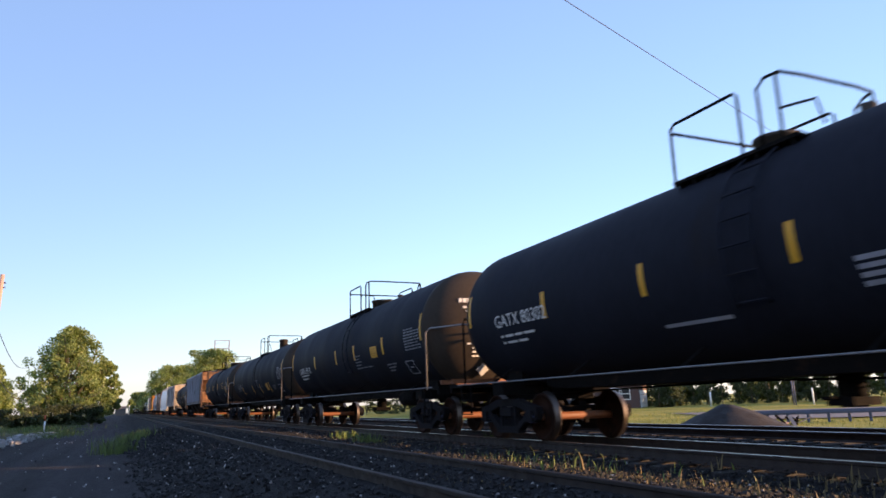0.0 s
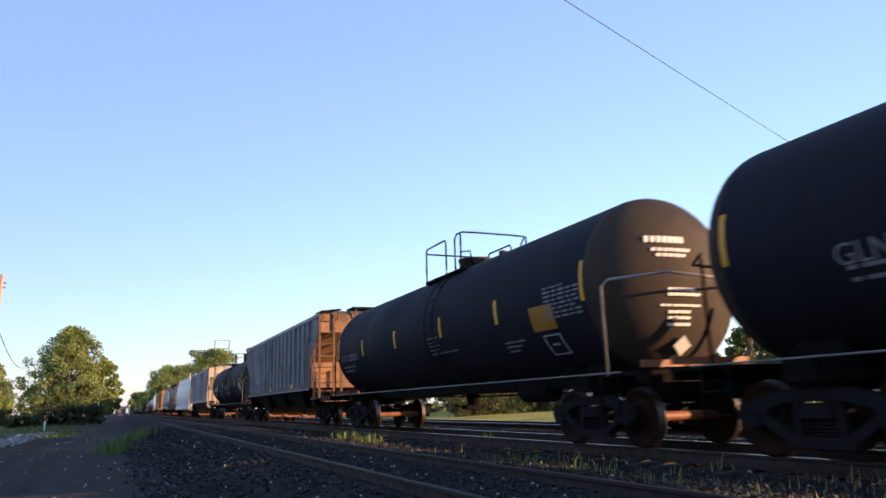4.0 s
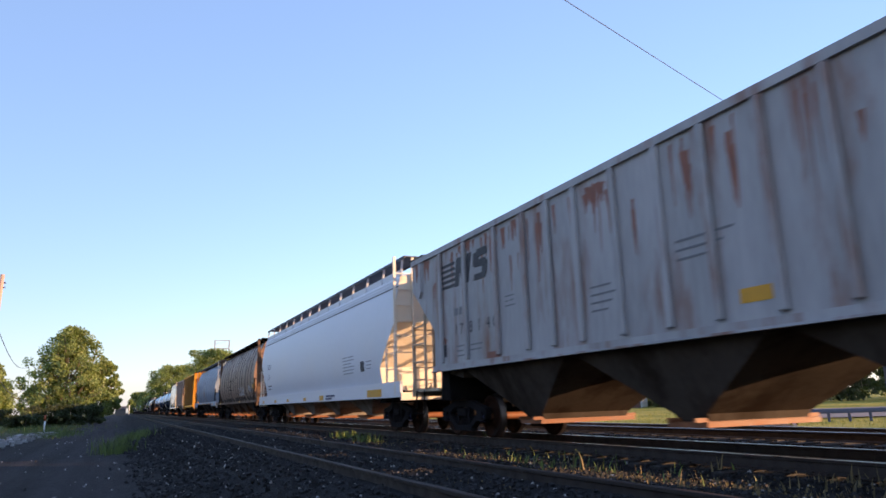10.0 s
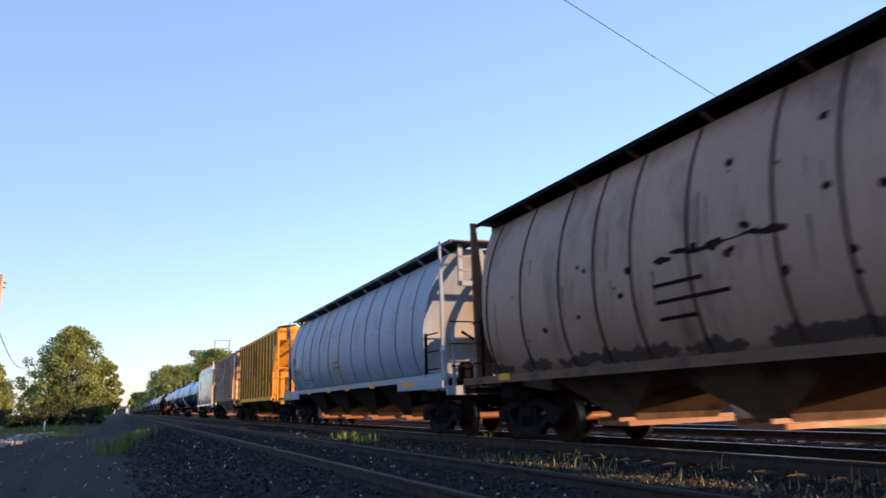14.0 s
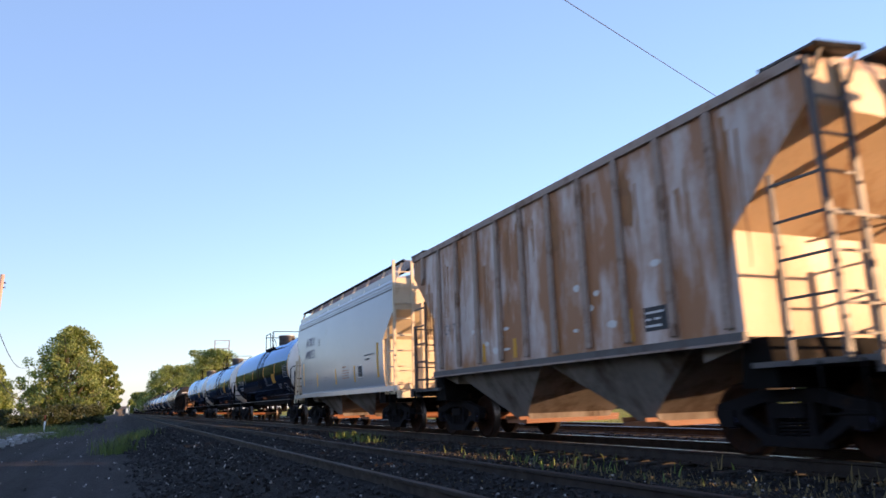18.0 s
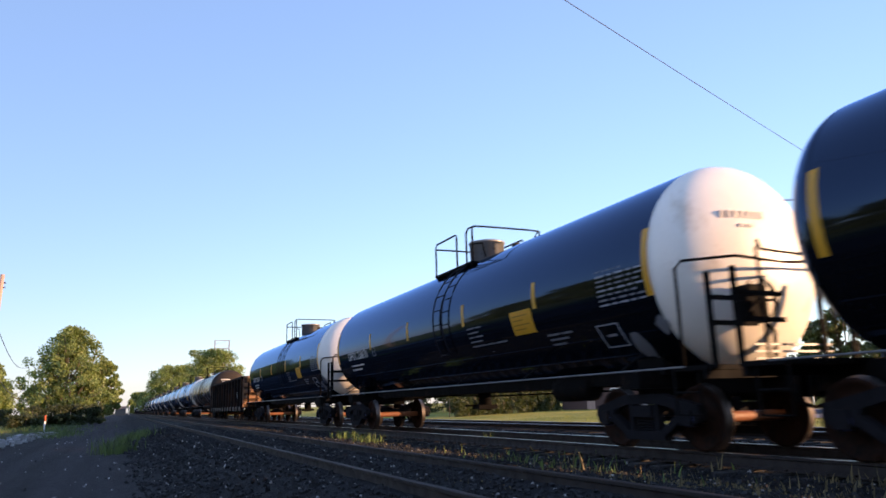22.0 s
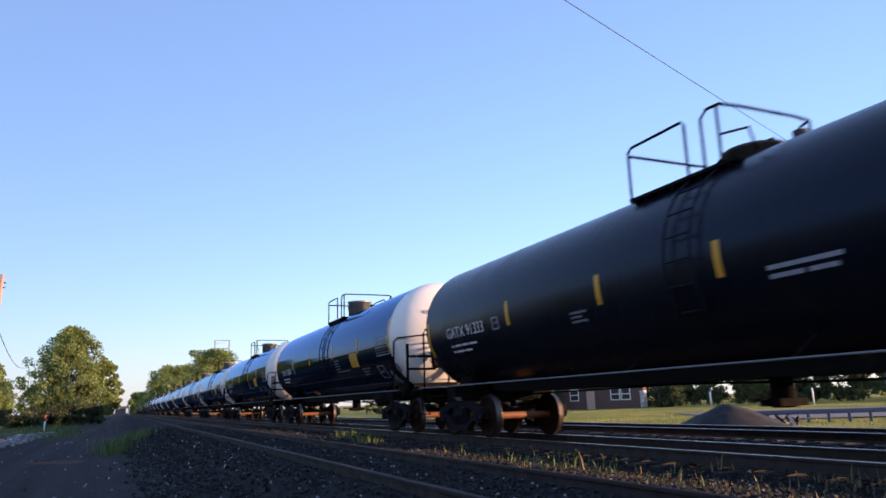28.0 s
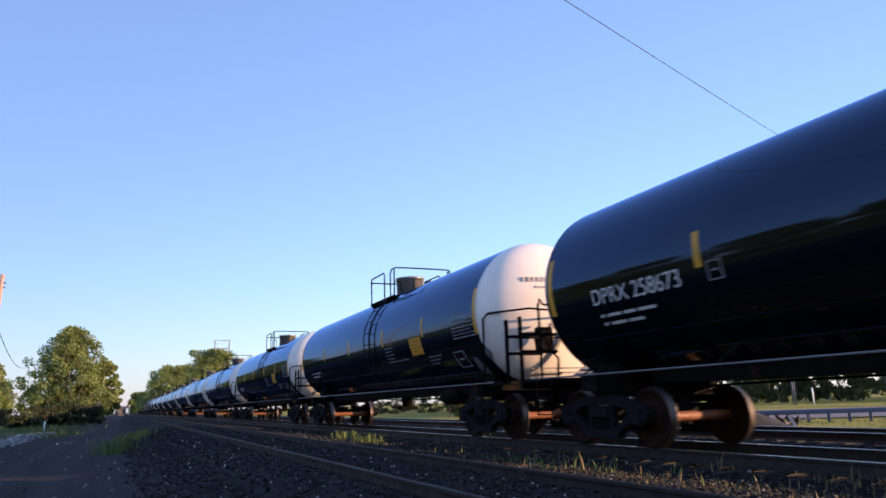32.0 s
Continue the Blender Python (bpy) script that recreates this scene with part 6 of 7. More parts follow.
for k in range(11):
    drips(ru, face, 4.5 - 0.92 * k, 4.9 - 0.92 * k, 4.1 if k % 3 else 3.6, 0.4, 1.7, M["rust_patch2"], 300 + k, 5)
for k in range(4):
    y = rnd.uniform(-4.0, 4.2)
    blob(ru, face, y - 0.18, y + 0.18, 3.1, 3.9, M["rust_patch2"], 330 + k, "rust_stain", "orange-brown rust stain", 0.6)
writing(ru, "C4 74", 0.30, face, 3.9, 2.2, M["marking_dim"])
for k in range(14):
    y, z = (rnd.uniform(0.8, 3.4), rnd.uniform(1.6, 2.1)) if k < 8 else (rnd.uniform(-3.2, -0.8), rnd.uniform(1.7, 2.7))
    blob(ru, face, y, y + rnd.uniform(0.1, 0.28), z, z + rnd.uniform(0.05, 0.14), M["marking"], 400 + k, "patch", "white scuffed paint")
plates(ru, face, [(-3.2, -2.75, 1.60, 1.92)], M["marking_dark"], "patch", "dark data panel")
bars(ru, lambda z: face(z) + 0.004, -2.78, 1.86, [[0.36], [0.1, 0.12], [0.3]], M["marking"], 0.03, 0.09)
plates(ru, face, [(1.97, 2.07, 1.5, 1.85), (0.75, 0.87, 1.5, 1.85), (-0.62, -0.5, 1.5, 1.85), (-2.5, -2.38, 1.5, 1.95), (-4.28, -4.16, 1.5, 2.3)], M["yellow_tape"], "reflector_strip")

pa, face = hopper(13.0, 5.8, 4.95, 1.56, 4.10, 3.23, 2.5, 1.16, "hopper_pale", 2, "smooth", (), "short pale grey smooth two-bay covered hopper", 4.57, curve=0.12, span=3.6, truck=1.95, bay_mat="bay_grey", trim="end_pale_sunlit", ends="end_pale_sunlit")
couple(pa, 205.3, 218.3, -0.1)
writing(pa, "AOKX", 0.46, face, 4.16, 3.0, M["marking_blue"], 1.06)
writing(pa, "498053", 0.46, face, 4.16, 2.53, M["marking_blue"], 1.06)
bars(pa, face, 2.28, 3.16, [[0.28], [0.05, 0.15], [0.28]], M["marking_dim"], 0.04, 0.1)
plates(pa, face, [(y - 0.06, y + 0.06, 1.46, 1.94) for y in (2.34, -0.13, -2.25)] + [(4.38, 4.5, 1.55, 2.4), (-4.55, -4.40, 1.5, 2.45)], M["yellow_tape"], "reflector_strip")
bars(pa, face, -0.95, 1.98, [[0.4]], M["rust_patch"], 0.035, 0.11)
bars(pa, face, -0.88, 1.86, [[0.75], [0.75], [0.7], [0.75]], M["rust_patch"], 0.02, 0.08)
bars(pa, face, 3.9, 1.75, [[0.3, 0.4], [0.25, 0.3]], M["marking_dim"], 0.05, 0.11)
bars(pa, face, 1.4, 1.75, [[0.35], [0.35]], M["marking_dim"], 0.04, 0.1)
plates(pa, face, [(-3.06, -2.63, 1.56, 1.92)], M["marking"], "patch", "white border of a data panel")
plates(pa, lambda z: face(z) + 0.003, [(-3.04, -2.65, 1.58, 1.90)], M["marking_dark"], "patch", "dark square data panel")
bars(pa, lambda z: face(z) + 0.006, -2.72, 1.82, [[0.06, 0.08], [0.2]], M["marking_dim"], 0.05, 0.1)
bars(pa, face, -3.3, 2.2, [[0.3, 0.5], [0.5]], M["marking_dim"], 0.05, 0.12)

y = 218.3
D_TAPE = (4.2, 1.2, -2.05, -4.95)
for mark, shift, front in (("DPRX 258669", 0.0, 1.17), ("DPRX 258676", -0.1, 1.17), ("DPRX 258690", -0.2, 1.3)):
    couple(tank_car(18.3, "black_gloss", "head_white", mark, tape=D_TAPE, tape_z=2.31, placard=-4.42, label=GLOSSY, dome=0.5, block=-2.2, gap=front, gap_r=1.5, rail_h=0.6, R=1.515, bow=2.5, back=0.72 if front < 1.2 else 1.06), y, y + 18.3, shift)
    y += 18.3
go = gondola(16.8, 7.97, "dark brown ribbed open gondola with a rusty end")
couple(go, 273.07, 289.87)
sa = couple(tank_car(19.83, "black_satin", "head_dust_sunlit", "GATX 91333", tape=(4.77, 1.9, -0.54, -3.66), tape_z=2.14, label="black tank car with yellow reflective strips", dome=0.15, block=None, size=0.33, R=1.455, gap=1.95, text_y=7.58, rail_h=0.62, front_y=0.2, gap_r=1.28, plat=0.97, dome_y=-0.6, end_tape=(1.80, 2.60)), 289.87, 309.7)
bars(sa, tank_side(1.455), -1.22, 2.15, [[0.95], [0.45, 0.35]], M["marking_grey"], 0.05, 0.1)
bars(sa, tank_side(1.455), 2.75, 2.12, [[0.45], [0.3], [0.42]], M["marking_mid"], 0.035, 0.07)
square(sa, tank_side(1.455), 5.15, 5.42, 2.12, 2.36, M["marking_grey"])
y = 309.7
for mark in ("DPRX 258761", "DPRX 258673", "", ""):
    couple(tank_car(18.3, "black_gloss", "head_white", mark, tape=D_TAPE, tape_z=2.31, placard=-4.42, label=GLOSSY, dome=0.5, block=-2.2, gap=1.3, gap_r=1.5, rail_h=0.6, R=1.515, bow=2.5, back=1.06), y, y + 18.3)
    y += 18.3
far = tank_car(18.3, "black_gloss", "head_white", "", tape=(-5.3, 5.3), label=GLOSSY, fine=False, dome=0.5)
couple(far, y, y + 18.3)
for k in range(16):
    y += 18.3
    c = copy_thing(far, pose(TRACK_X, y + 9.15, 0))
    CARS.append((c, y + 9.15))
    for o in c.children_recursive:
        if o.name.startswith("wheelset"):
            WHEELSETS.append((o, 1 if o.location.y > 0 else -1))


# ---- trees and surroundings ----
def leaf_material(name, col):
    """Leaves that let some light through."""
    m = material(name, col, 0.55, var=0.25, scale=0.5, island=0.45, bump=0)
    nt = m.node_tree
    bsdf, out = nt.nodes["Principled BSDF"], nt.nodes["Material Output"]
    tr, mix = nt.nodes.new("ShaderNodeBsdfTranslucent"), nt.nodes.new("ShaderNodeMixShader")
    tr.inputs[0].default_value = (col[0] * 1.6, col[1] * 1.7, col[2] * 0.8, 1)
    mix.inputs[0].default_value = 0.35
    nt.links.new(bsdf.outputs[0], mix.inputs[1])
    nt.links.new(tr.outputs[0], mix.inputs[2])
    nt.links.new(mix.outputs[0], out.inputs[0])
    return m


M.update({
    "bark": material("bark", (0.16, 0.12, 0.085), 0.9, var=0.3, scale=4, stretch=(3, 3, 0.6), bump=0.6, bump_scale=14),
    "leaf": leaf_material("leaf", (0.155, 0.20, 0.066)),
    "leaf_dark": leaf_material("leaf_dark", (0.085, 0.108, 0.036)),
    "leaf_hedge": leaf_material("leaf_hedge", (0.048, 0.062, 0.026)),
    "grass_dry": material("grass_dry", (0.12, 0.094, 0.042), 0.8, var=0.3, scale=3, island=0.4, bump=0),
    "grass_field": material("grass_field", (0.22, 0.235, 0.04), 0.75, var=0.3, scale=3, island=0.4, bump=0),
    "grass_green": material("grass_green", (0.085, 0.13, 0.028), 0.75, var=0.3, scale=3, island=0.4, bump=0),
    "pole_wood": material("pole_wood", (0.40, 0.27, 0.22), 0.85, var=0.25, scale=2, stretch=(4, 4, 0.4), bump=0.3, bump_scale=20),
    "pile": material("pile", (0.014, 0.011, 0.0105), 0.95, var=0.3, scale=3, bump=0.8, bump_scale=12),
    "road": material("road", (0.13, 0.12, 0.125), 0.9, var=0.12, scale=0.6, bump=0.2, bump_scale=30),
    "galvanised": material("galvanised", (0.07, 0.09, 0.15), 0.6, metal=0.1, var=0.2, scale=3),
    "white_paint": material("white_paint", (0.74, 0.73, 0.70), 0.6, var=0.1, scale=3),
    "orange_paint": material("orange_paint", (0.40, 0.09, 0.03), 0.6, var=0.15, scale=4),
    "cable_grey": material("cable_grey", (0.085, 0.105, 0.15), 0.9, gloss=0.0, var=0.1, scale=6, bump=0),
    "brick_house": material("brick_house", (0.085, 0.048, 0.042), 0.85, var=0.25, scale=2, bump=0.3),
    "siding": material("siding", (0.10, 0.095, 0.09), 0.8, var=0.12, scale=2, bump=0.1),
    "shingle": material("shingle", (0.065, 0.06, 0.06), 0.9, var=0.3, scale=3, bump=0.4),
    "pane": material("pane", (0.03, 0.035, 0.04), 0.12, var=0.1, scale=2, bump=0),
    "cable": material("cable", (0.07, 0.085, 0.16), 0.9, gloss=0.0, var=0.1, scale=4, bump=0),
    "lattice": material("lattice", (0.24, 0.26, 0.32), 0.5, metal=0.2, var=0.15, scale=3, bump=0),
})


def leaf_cloud(rnd, centres, per, size):
    """Small leaves round the centres: rows of (x, y, z, radius)."""
    rs = np.random.RandomState(rnd)
    c = np.repeat(np.array(centres, float), per, axis=0)
    n = len(c)
    d = rs.normal(size=(n, 3))
    d /= np.linalg.norm(d, axis=1)[:, None]
    p = c[:, :3] + d * (c[:, 3:4] * rs.uniform(0.2, 1.0, (n, 1)) ** 0.6) * np.array((1, 1, 0.85))
    u = rs.normal(size=(n, 3))
    u /= np.linalg.norm(u, axis=1)[:, None]
    v = np.cross(u, rs.normal(size=(n, 3)))
    v /= np.linalg.norm(v, axis=1)[:, None]
    s = size * rs.uniform(0.6, 1.3, (n, 1))
    verts = np.stack([p - u * s, p + v * s * 0.55, p + u * s, p - v * s * 0.55], 1).reshape(-1, 3)
    faces = np.arange(4 * n).reshape(-1, 4)
    return verts.tolist(), faces.tolist()


def tree(x, y, base, height, width, seed, leaf="leaf", clumps=90, per=110, size=0.24, crown0=0.16, taper=0.75, label="broad leafy deciduous tree in full summer leaf", clump=(0.055, 0.10), lobe=0.16):
    t = new("tree")
    t.location = (x, y, base)
    tagged(t, label, "tree", "trees")
    rnd = random.Random(seed)
    bm = bmesh.new()
    pts = [(0, 0, -0.3)]
    hx = 0.0
    for k in range(1, 7):
        hx += rnd.uniform(-0.12, 0.12)
        pts.append((hx, rnd.uniform(-0.15, 0.15), height * 0.72 * k / 6))
    for k, (p0, p1) in enumerate(zip(pts, pts[1:])):
        tube(bm, [p0, p1], max(0.04, height * 0.016 * (1 - k / 7)), 8)
    centres = []
    for k in range(clumps):
        u = rnd.random() ** 1.25
        env = 1 - taper * max(0, (u - 0.25) / 0.75) ** 1.5
        env *= 0.75 + 0.25 * min(1, u / 0.15)
        ang = rnd.uniform(0, 2 * math.pi)
        r = width * rnd.uniform(*clump)
        rr = max(0, width / 2 * env * (0.94 - 0.375 * lobe + lobe * math.sin(3 * ang + seed + 5 * u)) - r) * math.sqrt(rnd.uniform(0.05, 1.0))
        c = (rr * math.cos(ang), rr * math.sin(ang), min(height - r * 0.6, (crown0 + (1 - crown0) * u) * height))
        centres.append((*c, r))
        if k % 4 == 0:
            zt = max(height * 0.15, c[2] * 0.72)
            tube(bm, [(0, 0, zt * 0.8), (c[0] * 0.5, c[1] * 0.5, zt), c], height * 0.004, 5)
    part("trunk", bm, M["bark"], t, "brown trunk with spreading limbs")
    v, f = leaf_cloud(seed, centres, per, size)
    part("crown", sheet("crown", v, f, M[leaf]), None, t, "uneven green crown")
    return t


def hedge(x0, y0, x1, y1, height, seed, leaf="leaf_hedge", label="dense dark green hedge beside a dirt road"):
    h = new("hedge")
    h.location = (x0, y0, -0.6)
    tagged(h, label, "hedge")
    rnd = random.Random(seed)
    n = int(math.hypot(x1 - x0, y1 - y0) / 0.35)
    cs = []
    for k in range(n):
        for j in range(6):
            u = (k + rnd.random()) / n
            cs.append(((x1 - x0) * u + rnd.uniform(-0.7, 0.7), (y1 - y0) * u + rnd.uniform(-0.9, 0.9), 0.15 + (height - 0.5) * (j + rnd.random()) / 6, rnd.uniform(0.35, 0.55)))
    v, f = leaf_cloud(seed, cs, 70, 0.13)
    part("foliage", sheet("foliage", v, f, M[leaf]), None, h)
    for k in range(0, n, 5):
        u = k / n
        bm = bmesh.new()
        tube(bm, [((x1 - x0) * u, (y1 - y0) * u, 0), ((x1 - x0) * u + 0.1, (y1 - y0) * u, height * 0.7)], 0.04, 5)
        part("stem", bm, M["bark"], h)
    return h


tree(-6.9, 110, -0.5, 13.0, 14.8, 3, clumps=330, per=90, size=0.17, taper=0.78, clump=(0.035, 0.08), lobe=0.30)
tree(-2.6, 112, -0.5, 8.4, 7.0, 4, clumps=110, per=110, size=0.20, taper=0.6)
tree(-22.0, 150, -0.5, 11.0, 13, 5, clumps=120, size=0.3)
tree(-13.0, 135, -0.5, 6.0, 7, 6, clumps=70, size=0.3)
hedge(-9.6, 97, -2.6, 104, 2.75, 8)
hedge(-11.4, 92, -8.6, 92, 1.7, 10)
hedge(27.0, 59.5, 47.0, 73.0, 3.4, 20, label="dense shrubs along the far edge of the meadow")
hedge(56.5, 66.0, 63.5, 70.5, 2.6, 23, label="dense shrubs beside a brick house")
hedge(31, 96, 57, 84, 6.0, 21, label="dense shrubs along the far edge of the meadow")
hedge(57, 84, 82, 58, 6.0, 22, label="dense shrubs along the far edge of the meadow")
hedge(-22, 116, -14, 118, 2.6, 9)
tree(15.2, 258, -0.5, 16.0, 27.0, 11, leaf="leaf", size=0.34, taper=0.42, clumps=190)
tree(20.4, 184, -0.5, 15.6, 22.0, 12, leaf="leaf", size=0.26, taper=0.42, clumps=210)
tree(12.5, 520, -0.5, 14.0, 26.0, 13, leaf="leaf", size=0.8, taper=0.5)

# row of trees along the dirt road that runs beside the line
rnd = random.Random(5)
for k in range(13):
    h = rnd.uniform(9.5, 12.5)
    tree(-34.0 + rnd.uniform(-3, 3), -62 + 11.5 * k + rnd.uniform(-2, 2), -0.5, h, h * 1.5, 300 + k, leaf="leaf_dark", clumps=110, per=80, size=0.36, crown0=0.02, taper=0.55,
         label="leafy tree in the row along the dirt road")

# trees, houses and yard beyond the tracks
rnd = random.Random(77)
for k in range(20):
    ang = radians(28 + 44 * (k + rnd.uniform(-0.3, 0.3)) / 19)
    d = rnd.uniform(100, 135)
    h = rnd.uniform(8.5, 12.5) * (1.12 if k > 14 else 1)
    tree(d * math.sin(ang), d * math.cos(ang), -0.5, h, h * rnd.uniform(0.85, 1.15), 100 + k, leaf="leaf_dark", clumps=60, per=70, size=0.36, crown0=0.06, taper=0.6,
         label="shady deciduous tree behind the houses")


def window_unit(parent, x, y, z, w, h, face_y):
    bm = bmesh.new()
    for dx in (-w / 2, w / 2):
        box(bm, (x + dx, y + face_y * 0.03, z), (0.08, 0.08, h + 0.08))
    for dz in (-h / 2, 0, h / 2):
        box(bm, (x, y + face_y * 0.03, z + dz), (w, 0.08, 0.08))
    win = part("window", bm, M["white_paint"], parent, "white framed sash window")
    bm = bmesh.new()
    box(bm, (x, y + face_y * 0.01, z), (w - 0.06, 0.04, h - 0.06))
    part("pane", bm, M["pane"], win)


def house(x, y, rz, w, d, h, wall, label):
    ho = new("house")
    ho.matrix_basis = pose(x, y, -0.56, 0, 0, rz)
    tagged(ho, label, "house", "houses")
    bm = bmesh.new()
    box(bm, (0, 0, h / 2), (w, d, h))
    part("wall", bm, M[wall], ho)
    bm = bmesh.new()
    prism(bm, [(-d / 2 - 0.5, h), (d / 2 + 0.5, h), (0, h + d * 0.28)], -w / 2 - 0.5, w / 2 + 0.5)
    part("roof", bm, M["shingle"], ho)
    for k in range(3):
        window_unit(ho, -w / 2 + w * (k + 0.5) / 3 * 1.0 if k != 1 else w * 0.2, -d / 2, h * 0.56, 1.0, 1.3, -1)
    bm = bmesh.new()
    box(bm, (-w * 0.12, -d / 2 - 0.02, 1.05), (0.95, 0.07, 2.1))
    part("door", bm, M["pole_wood"], ho, "brown wooden front door")
    bm = bmesh.new()
    box(bm, (w * 0.3, 0.2, h + d * 0.28), (0.6, 0.6, 1.1))
    part("chimney", bm, M["brick_house"], ho)
    return ho


brick = house(53.8, 72.4, -47, 9, 7, 3.0, "brick_house", "low brown brick house with white windows")
# sunlight on the end wall, put in as white panels
bm = bmesh.new()
for k in range(4):
    box(bm, (4.53, 0, 0.28 + 0.5 * k), (0.07, 5.6, 0.47))
part("garage_door", bevelled(bm, 0.02), M["white_paint"], brick, "white panels for the sunlit end wall")
house(60, 112, -25, 9, 7, 3.0, "siding", "small pale sided house with a dark roof")


def gravel_mound():
    verts, faces = [], []
    n, rings = 40, 12
    for j in range(rings + 1):
        u = j / rings
        for k in range(n):
            a = 2 * math.pi * k / n
            r = 2.1 * u * (1.12 + 0.14 * math.cos(a - 0.6) + 0.10 * noise.noise((math.cos(a) * 1.5, math.sin(a) * 1.5, 2)))
            z = 0.98 * min(1, (1 - u) ** 0.95 * 1.10) + 0.06 * noise.noise((r * math.cos(a) * 2, r * math.sin(a) * 2, 7))
            verts.append((r * math.cos(a), r * math.sin(a), z - 0.06))
    for j in range(rings):
        for k in range(n):
            faces.append((j * n + k, j * n + (k + 1) % n, (j + 1) * n + (k + 1) % n, (j + 1) * n + k))
    ob = new("gravel_mound", sheet("gravel_mound", verts, faces, M["pile"], True))
    ob.location = (20.5, 20.2, -0.56)
    tagged(ob, "flat-topped heap of dark gravel beside the tracks", "gravel pile")


gravel_mound()


def road_strip():
    verts, faces = [], []
    a, b = Vector((32, 33)), Vector((110, -5))
    n = 30
    for k in range(n + 1):
        c = a.lerp(b, k / n)
        for w in (-9.0, 9.0):
            x, y = c.x + w * 0.45, c.y + w * 0.9
            verts.append((x, y, ground_height(x, y) + 0.06))
        if k:
            i = 2 * k
            faces.append((i - 2, i - 1, i + 1, i))
    ob = new("road", sheet("road", verts, faces, M["road"], True))
    tagged(ob, "pale worn asphalt road and yard", "road", kind="structure")


road_strip()


def guardrail():
    g = new("guardrail")
    g.location = (24.6, 23.2, -0.17)
    tagged(g, "bluish galvanised guardrail on short posts", "guardrail")
    d = Vector((0.80, -0.60, 0))
    bm = bmesh.new()
    p0, p1 = d * -0.3, d * 24
    for z, o in ((0.0, 0.0), (0.06, 0.03), (0.12, 0.0)):
        bar(bm, (p0.x - o, p0.y - o, z), (p1.x - o, p1.y - o, z + 0.08), 0.04, 0.065)
    part("rail_beam", bm, M["galvanised"], g)
    for k in range(30):
        bm = bmesh.new()
        c = d * (0.8 * k)
        box(bm, (c.x + 0.1, c.y + 0.1, -0.14), (0.08, 0.08, 0.58))
        part("post", bm, M["galvanised"], g)


guardrail()


def debris():
    d = new("broken_crate")
    d.location = (24.2, 20.6, -0.50)
    tagged(d, "small heap of broken dark planks on the grass", "debris")
    rnd = random.Random(4)
    for k in range(9):
        bm = bmesh.new()
        m = Euler((rnd.uniform(-0.6, 0.6), rnd.uniform(-0.9, 0.9), rnd.uniform(0, 3))).to_matrix()
        box(bm, (rnd.uniform(-0.45, 0.45), rnd.uniform(-0.3, 0.3), rnd.uniform(0.04, 0.22)), (rnd.uniform(0.35, 0.7), 0.12, 0.035), m)
        part("plank", bm, M["pole_wood" if k % 3 == 0 else "underframe"], d)


debris()


def small_post(x, y, h, r, mat, label, name="marker_post"):
    p = new(name)
    p.location = (x, y, ground_height(x, y))
    tagged(p, label, "post")
    bm = bmesh.new()
    lathe(bm, [(-0.1, r), (h, r), (h + r * 0.4, r * 0.5)], "Z", 10)
    part("shaft", bm, M[mat], p)
    return p


small_post(58.5, 60.0, 1.5, 0.10, "white_paint", "white painted post at the roadside")
small_post(62.2, 50.2, 1.6, 0.09, "white_paint", "white painted post at the roadside")
small_post(59.5, 50.0, 2.4, 0.06, "galvanised", "grey steel post at the roadside")
small_post(61.0, 51.5, 2.4, 0.06, "galvanised", "grey steel post at the roadside")
mp = small_post(-5.13, 61, 0.85, 0.06, "white_paint", "white marker post with an orange top")
bm = bmesh.new()
lathe(bm, [(0.85, 0.075), (1.25, 0.075), (1.28, 0.04)], "Z", 10)
part("cap", bm, M["orange_paint"], mp, "orange top")


def street_lamp():
    p = new("street_lamp")
    p.location = (31.6, 21.5, -0.4)
    tagged(p, "tall steel street lamp with a long arm", "street lamp")
    bm = bmesh.new()
    lathe(bm, [(0, 0.14), (10.0, 0.08)], "Z", 12)
    part("pole", bm, M["galvanised"], p)
    bm = bmesh.new()
    tube(bm, [(0, 0, 9.6), (-0.9, 0.4, 10.05), (-3.4, 1.55, 10.12), (-4.1, 1.87, 10.1)], 0.035, 8)
    part("arm", bm, M["galvanised"], p)
    bm = bmesh.new()
    box(bm, (-4.42, 2.02, 10.06), (0.72, 0.26, 0.13), Euler((0, 0, radians(-24.6))).to_matrix())
    part("lamp_head", bevelled(bm, 0.05, 2), M["galvanised"], p)


street_lamp()


def utility_pole():
    p = new("utility_pole")
    p.location = (-9.05, 60, -0.5)
    p.rotation_euler = (0, radians(2.2), 0)
    tagged(p, "reddish brown wooden utility pole with insulators", "utility pole")
    bm = bmesh.new()
    lathe(bm, [(0, 0.19), (11.5, 0.14)], "Z", 14)
    part("pole", bm, M["pole_wood"], p)
    for z in (10.9, 10.55):
        bm = bmesh.new()
        lathe(bm, [(0, 0.05), (0.10, 0.07), (0.16, 0.03)], "X", 8, (0.13, 0, z))
        part("insulator", bm, M["cable"], p)
    for a, b in (((0.15, 0, 7.6), (-2.3, 44, 7.2)), ((0.15, 0, 4.9), (-2.5, 44, 4.4))):
        bm = bmesh.new()
        pts = [Vector(a).lerp(Vector(b), u) - Vector((0, 0, 1.2 * math.sin(math.pi * u))) for u in np.linspace(0, 1, 12)]
        tube(bm, pts, 0.028, 5)
        part("cable", bm, M["cable"], p, "thin dark cable")


utility_pole()


